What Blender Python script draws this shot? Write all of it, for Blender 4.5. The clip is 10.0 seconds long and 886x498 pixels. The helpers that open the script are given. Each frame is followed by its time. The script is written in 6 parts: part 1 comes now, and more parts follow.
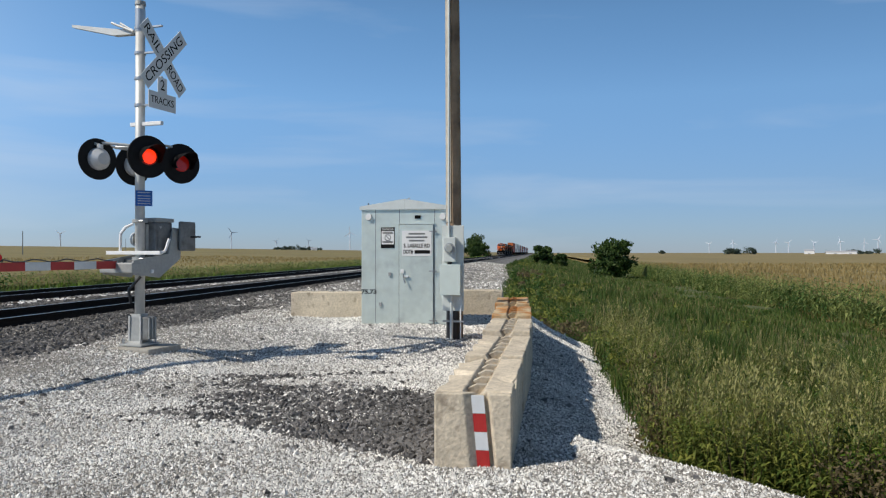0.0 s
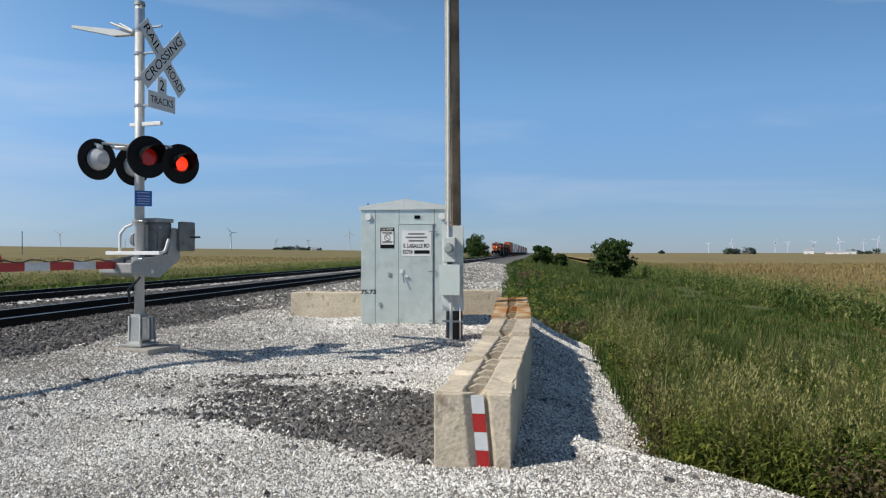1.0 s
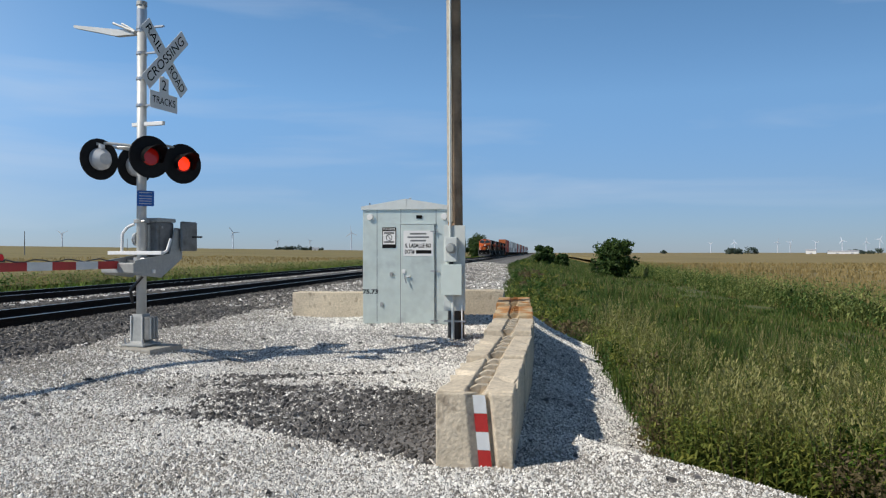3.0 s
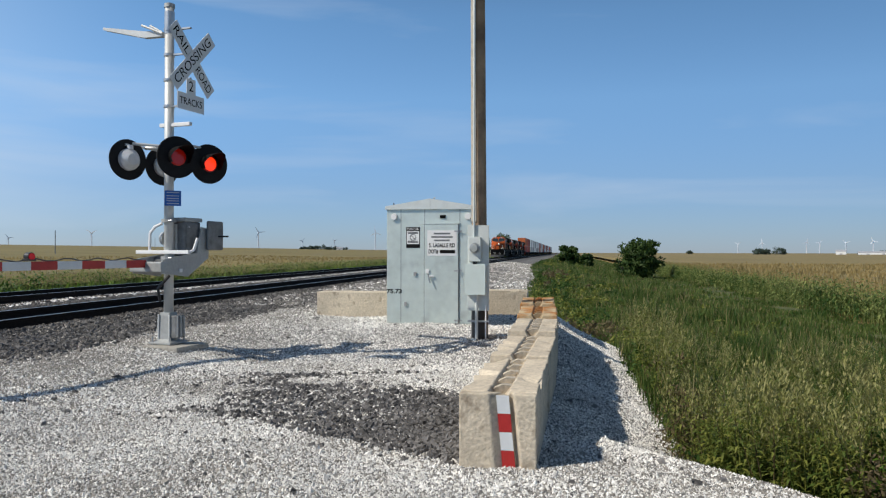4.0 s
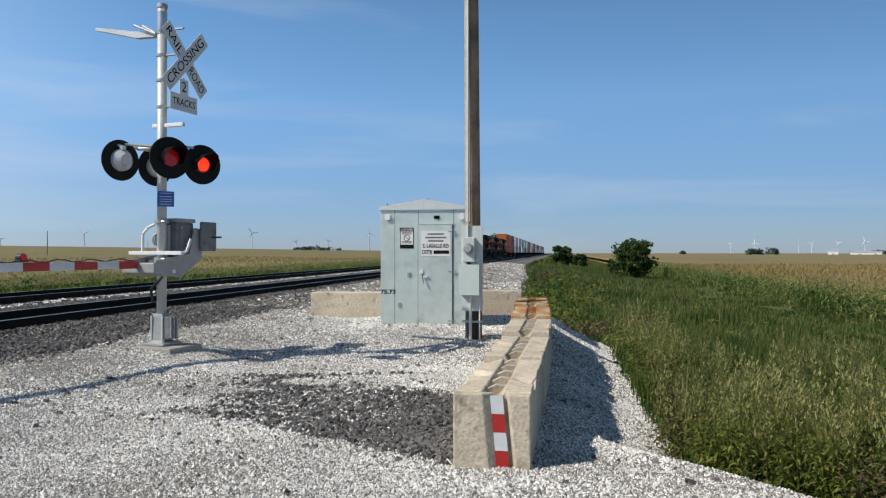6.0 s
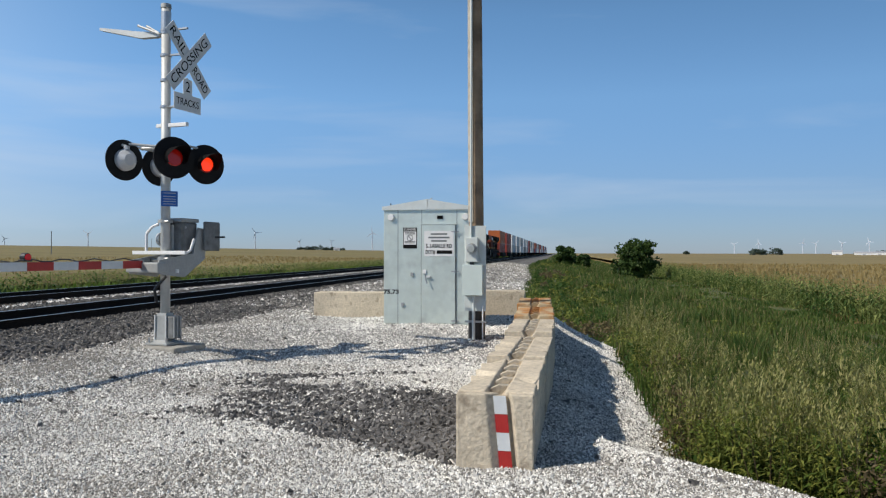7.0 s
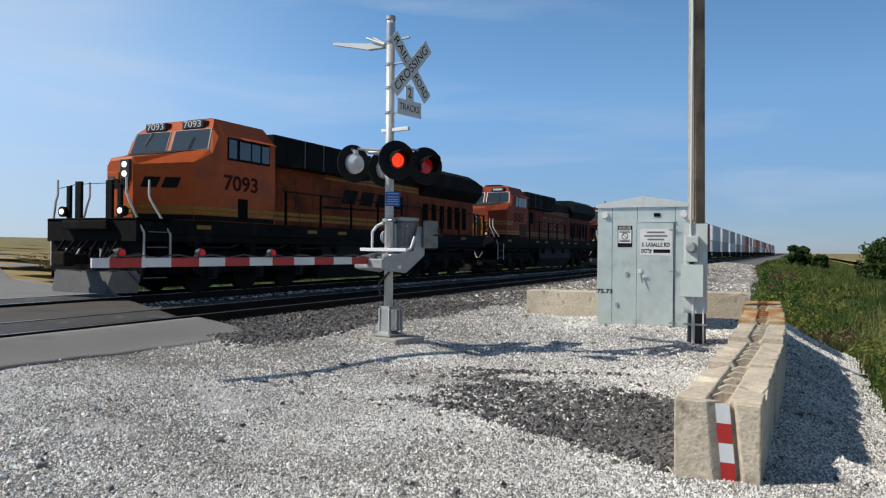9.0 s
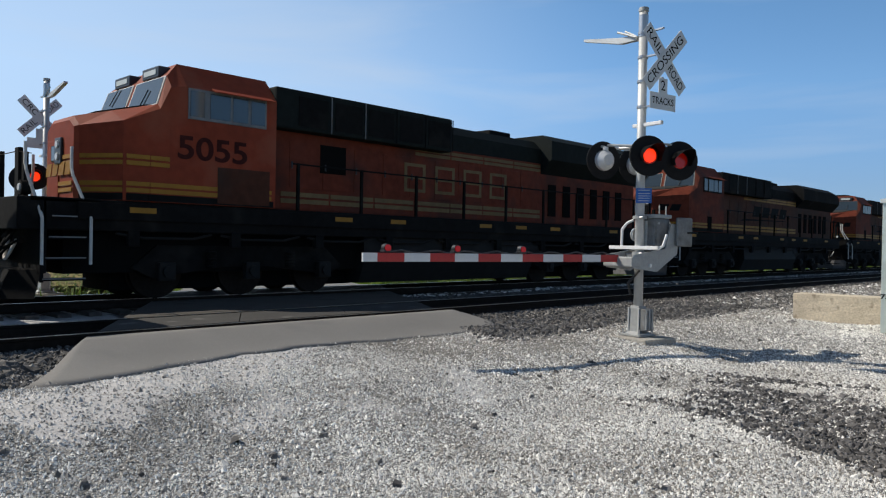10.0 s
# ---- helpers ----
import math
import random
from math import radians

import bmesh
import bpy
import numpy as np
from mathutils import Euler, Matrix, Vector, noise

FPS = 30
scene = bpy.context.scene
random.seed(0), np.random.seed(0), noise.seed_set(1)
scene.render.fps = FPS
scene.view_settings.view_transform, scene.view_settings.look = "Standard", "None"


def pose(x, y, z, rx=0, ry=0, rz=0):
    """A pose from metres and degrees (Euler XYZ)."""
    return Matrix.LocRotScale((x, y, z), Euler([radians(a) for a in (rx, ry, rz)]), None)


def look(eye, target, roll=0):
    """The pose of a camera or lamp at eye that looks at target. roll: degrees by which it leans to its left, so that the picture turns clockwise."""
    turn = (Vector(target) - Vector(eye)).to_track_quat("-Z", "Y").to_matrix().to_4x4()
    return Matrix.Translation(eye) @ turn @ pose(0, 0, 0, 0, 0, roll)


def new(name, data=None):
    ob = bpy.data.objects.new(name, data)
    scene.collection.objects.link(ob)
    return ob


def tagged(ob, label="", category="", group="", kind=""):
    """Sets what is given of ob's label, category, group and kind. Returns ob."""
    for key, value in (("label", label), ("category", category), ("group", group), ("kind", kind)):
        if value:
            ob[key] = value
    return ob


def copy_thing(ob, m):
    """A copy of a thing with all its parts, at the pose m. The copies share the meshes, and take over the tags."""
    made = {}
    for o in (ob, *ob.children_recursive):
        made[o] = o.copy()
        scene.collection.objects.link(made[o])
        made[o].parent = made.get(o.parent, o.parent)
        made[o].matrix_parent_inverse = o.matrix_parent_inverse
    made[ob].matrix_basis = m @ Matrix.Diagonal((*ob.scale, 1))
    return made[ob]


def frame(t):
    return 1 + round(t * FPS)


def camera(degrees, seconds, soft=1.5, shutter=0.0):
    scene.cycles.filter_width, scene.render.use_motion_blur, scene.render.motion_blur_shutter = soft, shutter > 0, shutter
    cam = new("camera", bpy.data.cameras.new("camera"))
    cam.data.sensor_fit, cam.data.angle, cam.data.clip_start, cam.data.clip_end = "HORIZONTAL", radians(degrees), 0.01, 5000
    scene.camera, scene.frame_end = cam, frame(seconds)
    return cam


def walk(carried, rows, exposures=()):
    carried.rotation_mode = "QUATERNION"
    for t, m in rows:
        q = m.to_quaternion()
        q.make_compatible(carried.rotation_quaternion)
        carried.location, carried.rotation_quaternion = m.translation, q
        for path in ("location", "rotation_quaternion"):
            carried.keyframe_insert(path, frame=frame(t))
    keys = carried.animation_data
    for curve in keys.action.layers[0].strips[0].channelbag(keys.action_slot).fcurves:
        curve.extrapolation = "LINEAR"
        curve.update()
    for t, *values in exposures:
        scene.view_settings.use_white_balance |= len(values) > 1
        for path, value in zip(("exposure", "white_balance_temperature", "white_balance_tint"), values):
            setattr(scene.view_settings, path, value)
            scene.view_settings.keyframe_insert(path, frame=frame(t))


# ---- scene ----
# World: y runs along the tracks, x to the right of them, z up; the viewer stands at the origin.
cam = camera(61.3, 10.0, soft=1.2)
EYE = 1.67
TRACK_TURN = 7.4


def view(yaw, pitch, roll, ex=0.0, ey=0.0):
    a, b = radians(yaw + TRACK_TURN), radians(pitch)
    way = Vector((-math.sin(a) * math.cos(b), math.cos(a) * math.cos(b), math.sin(b)))
    c, s = math.cos(radians(TRACK_TURN)), math.sin(radians(TRACK_TURN))
    eye = Vector((ex * c - ey * s, ex * s + ey * c, EYE))
    return look(eye, eye + way * 10, roll)


CAMERA_ROWS = [
    (0.0, 0.00, 0.26, 0.00, 0, 0), (0.5, 0.01, 0.26, 0.00, 0, 0), (1.0, -0.03, 0.27, -0.02, 0, 0),
    (1.5, 0.01, 0.26, -0.03, 0, 0), (2.0, 0.05, 0.26, -0.04, 0, 0), (2.2, 0.05, 0.26, -0.04, 0, 0), (3.3, 0.20, 0.25, 0.0, 0, 0),
    (3.5, 0.53, 0.25, 0.01, 0, 0), (3.8, 1.45, 0.24, 0.06, 0, 0), (4.0, 1.93, 0.24, 0.10, 0, 0), (4.5, 1.90, 0.23, 0.10, 0, 0), (5.0, 1.87, 0.23, 0.03, 0, 0),
    (5.2, 1.84, 0.25, 0.03, 0, 0), (5.5, 1.45, 0.28, 0.02, 0, 0), (6.8, 1.55, 0.28, 0.06, 0, 0), (7.0, 1.70, 0.28, 0.08, 0, 0), (7.3, 1.95, 0.26, 0.08, 0, 0), (7.5, 2.73, 0.24, 0.08, 0, 0),
    (8.0, 7.31, 0.20, 0.18, -0.01, 0), (8.5, 11.44, 0.13, 0.35, -0.01, -0.01),
    (9.0, 17.85, 0.06, 0.50, -0.01, -0.02), (9.5, 26.14, -0.16, 0.83, -0.02, -0.05),
    (10.0, 36.55, -0.40, 1.02, -0.01, -0.10)]
walk(cam, [(t, view(*row)) for t, *row in CAMERA_ROWS])

# ---- light ----
SUN_WAY = Vector((-0.884, -0.569, 1.0)).normalized()
sun = new("sun", bpy.data.lights.new("sun", "SUN"))
sun.data.energy, sun.data.angle, sun.data.color = 4.1, radians(0.53), (1.0, 0.93, 0.82)
sun.matrix_world = look(SUN_WAY * 60, (0, 0, 0))
world = bpy.data.worlds.new("sky")
scene.world = world
world.use_nodes = True
wn, wl = world.node_tree.nodes, world.node_tree.links
wn.clear()
sky = wn.new("ShaderNodeTexSky")
sky.sky_type, sky.sun_disc = "NISHITA", False
sky.sun_elevation, sky.sun_rotation = math.asin(SUN_WAY.z), math.atan2(SUN_WAY.x, SUN_WAY.y)
sky.air_density, sky.dust_density, sky.ozone_density = 1.0, 0.0, 4.0
coord = wn.new("ShaderNodeTexCoord")
stretch = wn.new("ShaderNodeMapping")
stretch.inputs["Scale"].default_value = (1.0, 1.0, 6.5)
stretch.inputs["Location"].default_value = (2.3, 0.6, 0.0)
cirrus = wn.new("ShaderNodeTexNoise")
cirrus.inputs["Scale"].default_value, cirrus.inputs["Detail"].default_value = 2.1, 7
cirrus.inputs["Distortion"].default_value = 0.4
veil = wn.new("ShaderNodeMapRange")
veil.inputs["From Min"].default_value, veil.inputs["From Max"].default_value = 0.50, 0.80
veil.inputs["To Max"].default_value = 0.42
mix = wn.new("ShaderNodeMix")
mix.data_type = "RGBA"
mix.inputs[7].default_value = (4.6, 5.2, 6.0, 1)
back, out = wn.new("ShaderNodeBackground"), wn.new("ShaderNodeOutputWorld")
back.inputs["Strength"].default_value = 0.13
wl.new(coord.outputs["Generated"], stretch.inputs["Vector"])
wl.new(stretch.outputs["Vector"], cirrus.inputs["Vector"])
wl.new(cirrus.outputs["Fac"], veil.inputs["Value"])
wl.new(veil.outputs["Result"], mix.inputs[0])
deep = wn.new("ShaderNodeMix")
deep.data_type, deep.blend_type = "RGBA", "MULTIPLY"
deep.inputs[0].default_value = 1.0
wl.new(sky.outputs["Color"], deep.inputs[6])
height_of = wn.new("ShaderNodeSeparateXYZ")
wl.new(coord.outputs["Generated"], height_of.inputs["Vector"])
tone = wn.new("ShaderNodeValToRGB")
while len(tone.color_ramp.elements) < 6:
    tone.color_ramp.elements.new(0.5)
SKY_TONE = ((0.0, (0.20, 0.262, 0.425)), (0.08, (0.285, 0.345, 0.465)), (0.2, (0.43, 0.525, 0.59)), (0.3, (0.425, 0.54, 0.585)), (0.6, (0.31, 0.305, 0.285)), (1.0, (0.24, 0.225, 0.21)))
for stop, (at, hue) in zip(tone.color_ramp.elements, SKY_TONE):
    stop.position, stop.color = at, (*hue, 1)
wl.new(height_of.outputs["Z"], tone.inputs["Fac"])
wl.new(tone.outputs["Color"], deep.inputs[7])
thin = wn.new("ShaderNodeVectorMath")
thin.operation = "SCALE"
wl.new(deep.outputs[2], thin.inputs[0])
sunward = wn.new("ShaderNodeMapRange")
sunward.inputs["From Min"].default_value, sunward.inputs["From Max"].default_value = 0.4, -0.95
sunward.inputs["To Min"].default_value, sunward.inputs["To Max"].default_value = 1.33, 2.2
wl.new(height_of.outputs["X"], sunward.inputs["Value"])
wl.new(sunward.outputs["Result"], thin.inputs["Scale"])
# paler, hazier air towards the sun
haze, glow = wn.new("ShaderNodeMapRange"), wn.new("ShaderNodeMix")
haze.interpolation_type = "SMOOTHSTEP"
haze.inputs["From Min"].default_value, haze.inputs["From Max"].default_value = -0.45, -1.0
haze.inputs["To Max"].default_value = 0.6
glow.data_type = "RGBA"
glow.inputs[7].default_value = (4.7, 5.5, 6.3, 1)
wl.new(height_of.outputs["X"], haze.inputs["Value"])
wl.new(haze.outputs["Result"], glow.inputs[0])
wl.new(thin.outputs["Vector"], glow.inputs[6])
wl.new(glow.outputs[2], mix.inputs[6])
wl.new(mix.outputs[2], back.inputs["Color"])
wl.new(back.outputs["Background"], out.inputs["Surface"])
scene.view_settings.exposure = 0.0

# ---- materials ----
def material(name, color, rough=0.6, metal=0.0, vary=0.15, grain=8.0, blotch=0.7, bump=0.0, bump_scale=None, island=0.0, each=0.0, stain=None, emit=None, spec=0.5):
    """A surface with fine grain and broad blotches of its colour, relief, and an odd tint per piece."""
    m = bpy.data.materials.new(name)
    m.use_nodes = True
    n, l = m.node_tree.nodes, m.node_tree.links
    b = n["Principled BSDF"]
    b.inputs["Roughness"].default_value, b.inputs["Metallic"].default_value = rough, metal
    b.inputs["Specular IOR Level"].default_value = spec
    tc = n.new("ShaderNodeTexCoord")
    fine, wide = n.new("ShaderNodeTexNoise"), n.new("ShaderNodeTexNoise")
    fine.inputs["Scale"].default_value, fine.inputs["Detail"].default_value = grain, 6
    wide.inputs["Scale"].default_value, wide.inputs["Detail"].default_value = blotch, 4
    l.new(tc.outputs["Object"], fine.inputs["Vector"])
    l.new(tc.outputs["Object"], wide.inputs["Vector"])
    add = n.new("ShaderNodeMath")
    l.new(fine.outputs["Fac"], add.inputs[0])
    l.new(wide.outputs["Fac"], add.inputs[1])
    span = n.new("ShaderNodeMapRange")
    span.inputs["From Min"].default_value, span.inputs["From Max"].default_value = 0.7, 1.3
    span.inputs["To Min"].default_value, span.inputs["To Max"].default_value = 1 - vary, 1 + vary
    l.new(add.outputs[0], span.inputs["Value"])
    last = span.outputs["Result"]
    if island or each:
        src = n.new("ShaderNodeNewGeometry").outputs["Random Per Island"] if island else n.new("ShaderNodeObjectInfo").outputs["Random"]
        r = n.new("ShaderNodeMapRange")
        k = island or each
        r.inputs["To Min"].default_value, r.inputs["To Max"].default_value = 1 - k, 1 + k
        l.new(src, r.inputs["Value"])
        mul = n.new("ShaderNodeMath")
        mul.operation = "MULTIPLY"
        l.new(last, mul.inputs[0])
        l.new(r.outputs["Result"], mul.inputs[1])
        last = mul.outputs[0]
    tint = n.new("ShaderNodeVectorMath")
    tint.operation = "SCALE"
    tint.inputs[0].default_value = color[:3]
    l.new(last, tint.inputs["Scale"])
    col = tint.outputs["Vector"]
    if stain:
        spot = n.new("ShaderNodeTexNoise")
        spot.inputs["Scale"].default_value, spot.inputs["Detail"].default_value = stain[1], 8
        l.new(tc.outputs["Object"], spot.inputs["Vector"])
        edge = n.new("ShaderNodeMapRange")
        edge.inputs["From Min"].default_value, edge.inputs["From Max"].default_value = stain[2], stain[2] + 0.15
        edge.inputs["To Max"].default_value = stain[3]
        l.new(spot.outputs["Fac"], edge.inputs["Value"])
        mx = n.new("ShaderNodeMix")
        mx.data_type = "RGBA"
        mx.inputs[7].default_value = (*stain[0], 1)
        l.new(edge.outputs["Result"], mx.inputs[0])
        l.new(col, mx.inputs[6])
        col = mx.outputs[2]
    l.new(col, b.inputs["Base Color"])
    if bump:
        bn = n.new("ShaderNodeBump")
        bn.inputs["Strength"].default_value, bn.inputs["Distance"].default_value = bump, 0.02
        src = fine
        if bump_scale:
            src = n.new("ShaderNodeTexNoise")
            src.inputs["Scale"].default_value, src.inputs["Detail"].default_value = bump_scale, 6
            l.new(tc.outputs["Object"], src.inputs["Vector"])
        l.new(src.outputs["Fac"], bn.inputs["Height"])
        l.new(bn.outputs["Normal"], b.inputs["Normal"])
    if emit:
        b.inputs["Emission Color"].default_value = (*emit[0], 1)
        b.inputs["Emission Strength"].default_value = emit[1]
    return m


def leafy(name, color, tip, island=0.35):
    """Foliage: green to a drier tint, piece by piece, with some light through the leaf."""
    m = bpy.data.materials.new(name)
    m.use_nodes = True
    n, l = m.node_tree.nodes, m.node_tree.links
    b = n["Principled BSDF"]
    geo, tc, patch = n.new("ShaderNodeNewGeometry"), n.new("ShaderNodeTexCoord"), n.new("ShaderNodeTexNoise")
    patch.inputs["Scale"].default_value, patch.inputs["Detail"].default_value = 0.35, 5
    l.new(tc.outputs["Object"], patch.inputs["Vector"])
    add = n.new("ShaderNodeMath")
    add.operation = "MULTIPLY_ADD"
    add.inputs[1].default_value, add.inputs[2].default_value = 0.55, -0.28
    l.new(geo.outputs["Random Per Island"], add.inputs[0])
    both = n.new("ShaderNodeMath")
    l.new(add.outputs[0], both.inputs[0])
    l.new(patch.outputs["Fac"], both.inputs[1])
    span = n.new("ShaderNodeMapRange")
    span.inputs["From Min"].default_value, span.inputs["From Max"].default_value = 0.25, 0.78
    l.new(both.outputs[0], span.inputs["Value"])
    mx = n.new("ShaderNodeMix")
    mx.data_type = "RGBA"
    mx.inputs[6].default_value, mx.inputs[7].default_value = (*color, 1), (*tip, 1)
    l.new(span.outputs["Result"], mx.inputs[0])
    l.new(mx.outputs[2], b.inputs["Base Color"])
    b.inputs["Roughness"].default_value = 0.6
    b.inputs["Specular IOR Level"].default_value = 0.25
    tr, ms = n.new("ShaderNodeBsdfTranslucent"), n.new("ShaderNodeMixShader")
    l.new(mx.outputs[2], tr.inputs["Color"])
    ms.inputs[0].default_value = 0.3
    l.new(b.outputs["BSDF"], ms.inputs[1])
    l.new(tr.outputs["BSDF"], ms.inputs[2])
    l.new(ms.outputs["Shader"], n["Material Output"].inputs["Surface"])
    return m


def glass(name, color, rough=0.05):
    m = bpy.data.materials.new(name)
    m.use_nodes = True
    b = m.node_tree.nodes["Principled BSDF"]
    b.inputs["Base Color"].default_value = (*color, 1)
    b.inputs["Roughness"].default_value = rough
    b.inputs["Specular IOR Level"].default_value = 0.9
    return m


MID_STONE = material("grey_stone", (0.30, 0.28, 0.25), 0.9, vary=0.25, grain=30, blotch=0.8, island=0.45, bump=0.3)
GRAVEL = material("limestone_gravel", (0.76, 0.74, 0.70), 0.9, vary=0.26, grain=40, blotch=0.9, island=0.30, bump=0.3)
BALLAST = material("grey_ballast", (0.11, 0.104, 0.098), 0.9, vary=0.3, grain=30, blotch=0.8, island=0.6, bump=0.3)
DARK_STONE = material("dark_ballast", (0.13, 0.124, 0.12), 0.85, vary=0.3, grain=30, blotch=1.5, island=0.6, bump=0.3)
CONCRETE = material("cast_concrete", (0.57, 0.49, 0.375), 0.9, vary=0.26, grain=26, blotch=1.9, bump=0.5, bump_scale=38, each=0.08, stain=((0.22, 0.17, 0.12), 6.0, 0.57, 0.75))
OLD_CONCRETE = material("grey_footing_concrete", (0.36, 0.34, 0.30), 0.9, vary=0.25, grain=26, blotch=2.5, bump=0.3, bump_scale=50)
RUSTY_CONCRETE = material("rust_stained_concrete", (0.47, 0.36, 0.22), 0.9, vary=0.24, grain=26, blotch=1.9, bump=0.28, bump_scale=60, stain=((0.40, 0.165, 0.035), 2.6, 0.44, 0.95))
ASPHALT = material("asphalt", (0.185, 0.180, 0.172), 0.9, vary=0.14, grain=60, blotch=0.6, bump=0.25, stain=((0.13, 0.13, 0.13), 0.9, 0.6, 0.5))
RAIL = material("rusty_rail", (0.022, 0.017, 0.014), 0.85, metal=0.0, spec=0.1, vary=0.3, grain=14, blotch=1.0, bump=0.2)
SHADED_ASPHALT = material("old_dark_asphalt", (0.095, 0.088, 0.078), 0.9, vary=0.2, grain=60, blotch=0.6, bump=0.25, stain=((0.03, 0.03, 0.03), 0.9, 0.55, 0.6), spec=0.2)
RAIL_TOP = material("worn_rail_head", (0.55, 0.54, 0.52), 0.28, metal=1.0, vary=0.08)
TIE = material("creosoted_timber", (0.085, 0.07, 0.058), 0.85, vary=0.35, grain=18, blotch=2, bump=0.5, each=0.3)
PANEL_RUBBER = material("crossing_panel", (0.05, 0.048, 0.044), 0.8, vary=0.25, grain=20, blotch=1.0, bump=0.3, stain=((0.3, 0.29, 0.27), 2.0, 0.58, 0.6))
ALU = material("galvanised_pipe", (0.55, 0.56, 0.55), 0.5, metal=0.25, vary=0.08, grain=14, blotch=2.5, bump=0.05)
ALU_CAST = material("cast_aluminium", (0.36, 0.37, 0.365), 0.55, metal=0.2, vary=0.12, grain=25, blotch=3, bump=0.1)
WHITE_PAINT = material("white_paint", (0.80, 0.80, 0.79), 0.5, vary=0.05, grain=10, blotch=2)
WHITE_SHEET = material("white_reflective_sheet", (0.66, 0.68, 0.69), 0.4, vary=0.05, grain=20, blotch=3)
RED_SHEET = material("red_reflective_sheet", (0.42, 0.025, 0.022), 0.4, vary=0.12, grain=20, blotch=3)
BLACK_PAINT = material("black_paint", (0.018, 0.018, 0.02), 0.4, vary=0.2, grain=14, blotch=2)
MATT_BLACK = material("matt_black_paint", (0.014, 0.014, 0.015), 0.75, vary=0.25, grain=14, blotch=2, spec=0.2)
BLACK_TEXT = material("black_lettering", (0.012, 0.012, 0.012), 0.8, vary=0.05, spec=0.1)
LAMP_BACK = material("pale_lamp_housing", (0.60, 0.61, 0.62), 0.4, metal=0.2, vary=0.08, grain=12, blotch=3)
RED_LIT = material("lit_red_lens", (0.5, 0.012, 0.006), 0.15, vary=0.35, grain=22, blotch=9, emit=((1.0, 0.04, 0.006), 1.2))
RED_DIM = material("dim_red_lens", (0.22, 0.01, 0.006), 0.15, vary=0.04, emit=((1.0, 0.02, 0.01), 0.07))
RED_SMALL = material("arm_lamp_lens", (0.35, 0.012, 0.02), 0.15, vary=0.04, emit=((1.0, 0.01, 0.03), 0.10))
BLUE_SIGN = material("blue_sign", (0.02, 0.13, 0.47), 0.45, vary=0.08)
CABINET = material("brushed_aluminium_cabinet", (0.655, 0.715, 0.66), 0.33, metal=0.40, vary=0.10, grain=6, blotch=1.2, bump=0.04, stain=((0.36, 0.38, 0.37), 2.0, 0.6, 0.5))
CABINET_ROOF = material("pale_cabinet_roof", (0.68, 0.72, 0.70), 0.45, metal=0.2, vary=0.06)
MACHINE = material("weathered_machine_casting", (0.20, 0.205, 0.205), 0.6, metal=0.2, vary=0.2, grain=20, blotch=4, bump=0.15, stain=((0.07, 0.065, 0.06), 5.0, 0.52, 0.7))
BOX_GREEN = material("pale_grey_green_box", (0.60, 0.68, 0.645), 0.45, vary=0.05, grain=6)
BOX_GREY = material("grey_meter_board", (0.60, 0.635, 0.61), 0.5, vary=0.07, grain=8)
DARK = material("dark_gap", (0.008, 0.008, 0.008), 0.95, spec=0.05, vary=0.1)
POLE_WOOD = material("weathered_pole_wood", (0.34, 0.235, 0.15), 0.85, vary=0.35, grain=5, blotch=1.2, bump=0.6, bump_scale=14, stain=((0.13, 0.085, 0.055), 2.2, 0.5, 0.8))
POLE_SUNLIT = material("bleached_wood", (0.60, 0.54, 0.45), 0.8, vary=0.2, grain=9, blotch=1.0, bump=0.4)
ORANGE = material("orange_engine_paint", (0.46, 0.088, 0.017), 0.5, spec=0.2, vary=0.14, grain=5, blotch=0.8, stain=((0.25, 0.07, 0.03), 0.9, 0.56, 0.7))
ORANGE_OLD = material("faded_red_orange_paint", (0.25, 0.046, 0.02), 0.6, spec=0.15, vary=0.16, grain=5, blotch=0.8, stain=((0.28, 0.09, 0.05), 0.8, 0.54, 0.7))
ENGINE_BLACK = material("sooty_black_paint", (0.009, 0.009, 0.009), 0.8, spec=0.1, vary=0.35, grain=6, blotch=0.9, stain=((0.03, 0.028, 0.025), 1.2, 0.55, 0.6))
ENGINE_GREEN = material("dark_green_black_paint", (0.010, 0.014, 0.013), 0.7, spec=0.12, vary=0.3, grain=6, blotch=0.9)
YELLOW = material("yellow_stripe_paint", (0.33, 0.165, 0.02), 0.5, spec=0.2, vary=0.15, grain=6, blotch=1)
CREAM = material("faded_cream_paint", (0.17, 0.12, 0.055), 0.6, spec=0.2, vary=0.2, grain=6, blotch=1)
TANK_GREY = material("dusty_fuel_tank", (0.016, 0.0155, 0.015), 0.7, spec=0.2, vary=0.25, grain=4, blotch=0.8)
PLOW = material("scuffed_plow_paint", (0.05, 0.05, 0.052), 0.6, vary=0.4, grain=7, blotch=2.0, stain=((0.05, 0.05, 0.05), 3.0, 0.5, 0.9))
# Hood paints: grime, plus the train's shaded side darkened into the colour.
ORANGE_HOOD = material("grimy_orange_paint", (0.22, 0.047, 0.013), 0.65, vary=0.2, grain=5, blotch=0.8, stain=((0.06, 0.022, 0.014), 0.9, 0.5, 0.8), spec=0.1)
ORANGE_GRIMY_SHADED = material("grimy_red_brown_paint", (0.16, 0.039, 0.022), 0.7, vary=0.25, grain=5, blotch=0.8, stain=((0.06, 0.03, 0.024), 0.8, 0.5, 0.8), spec=0.1)
ORANGE_DARKENED = material("soot_covered_orange_paint", (0.075, 0.027, 0.015), 0.7, spec=0.15, vary=0.3, grain=5, blotch=0.7, stain=((0.05, 0.03, 0.022), 0.8, 0.5, 0.8))
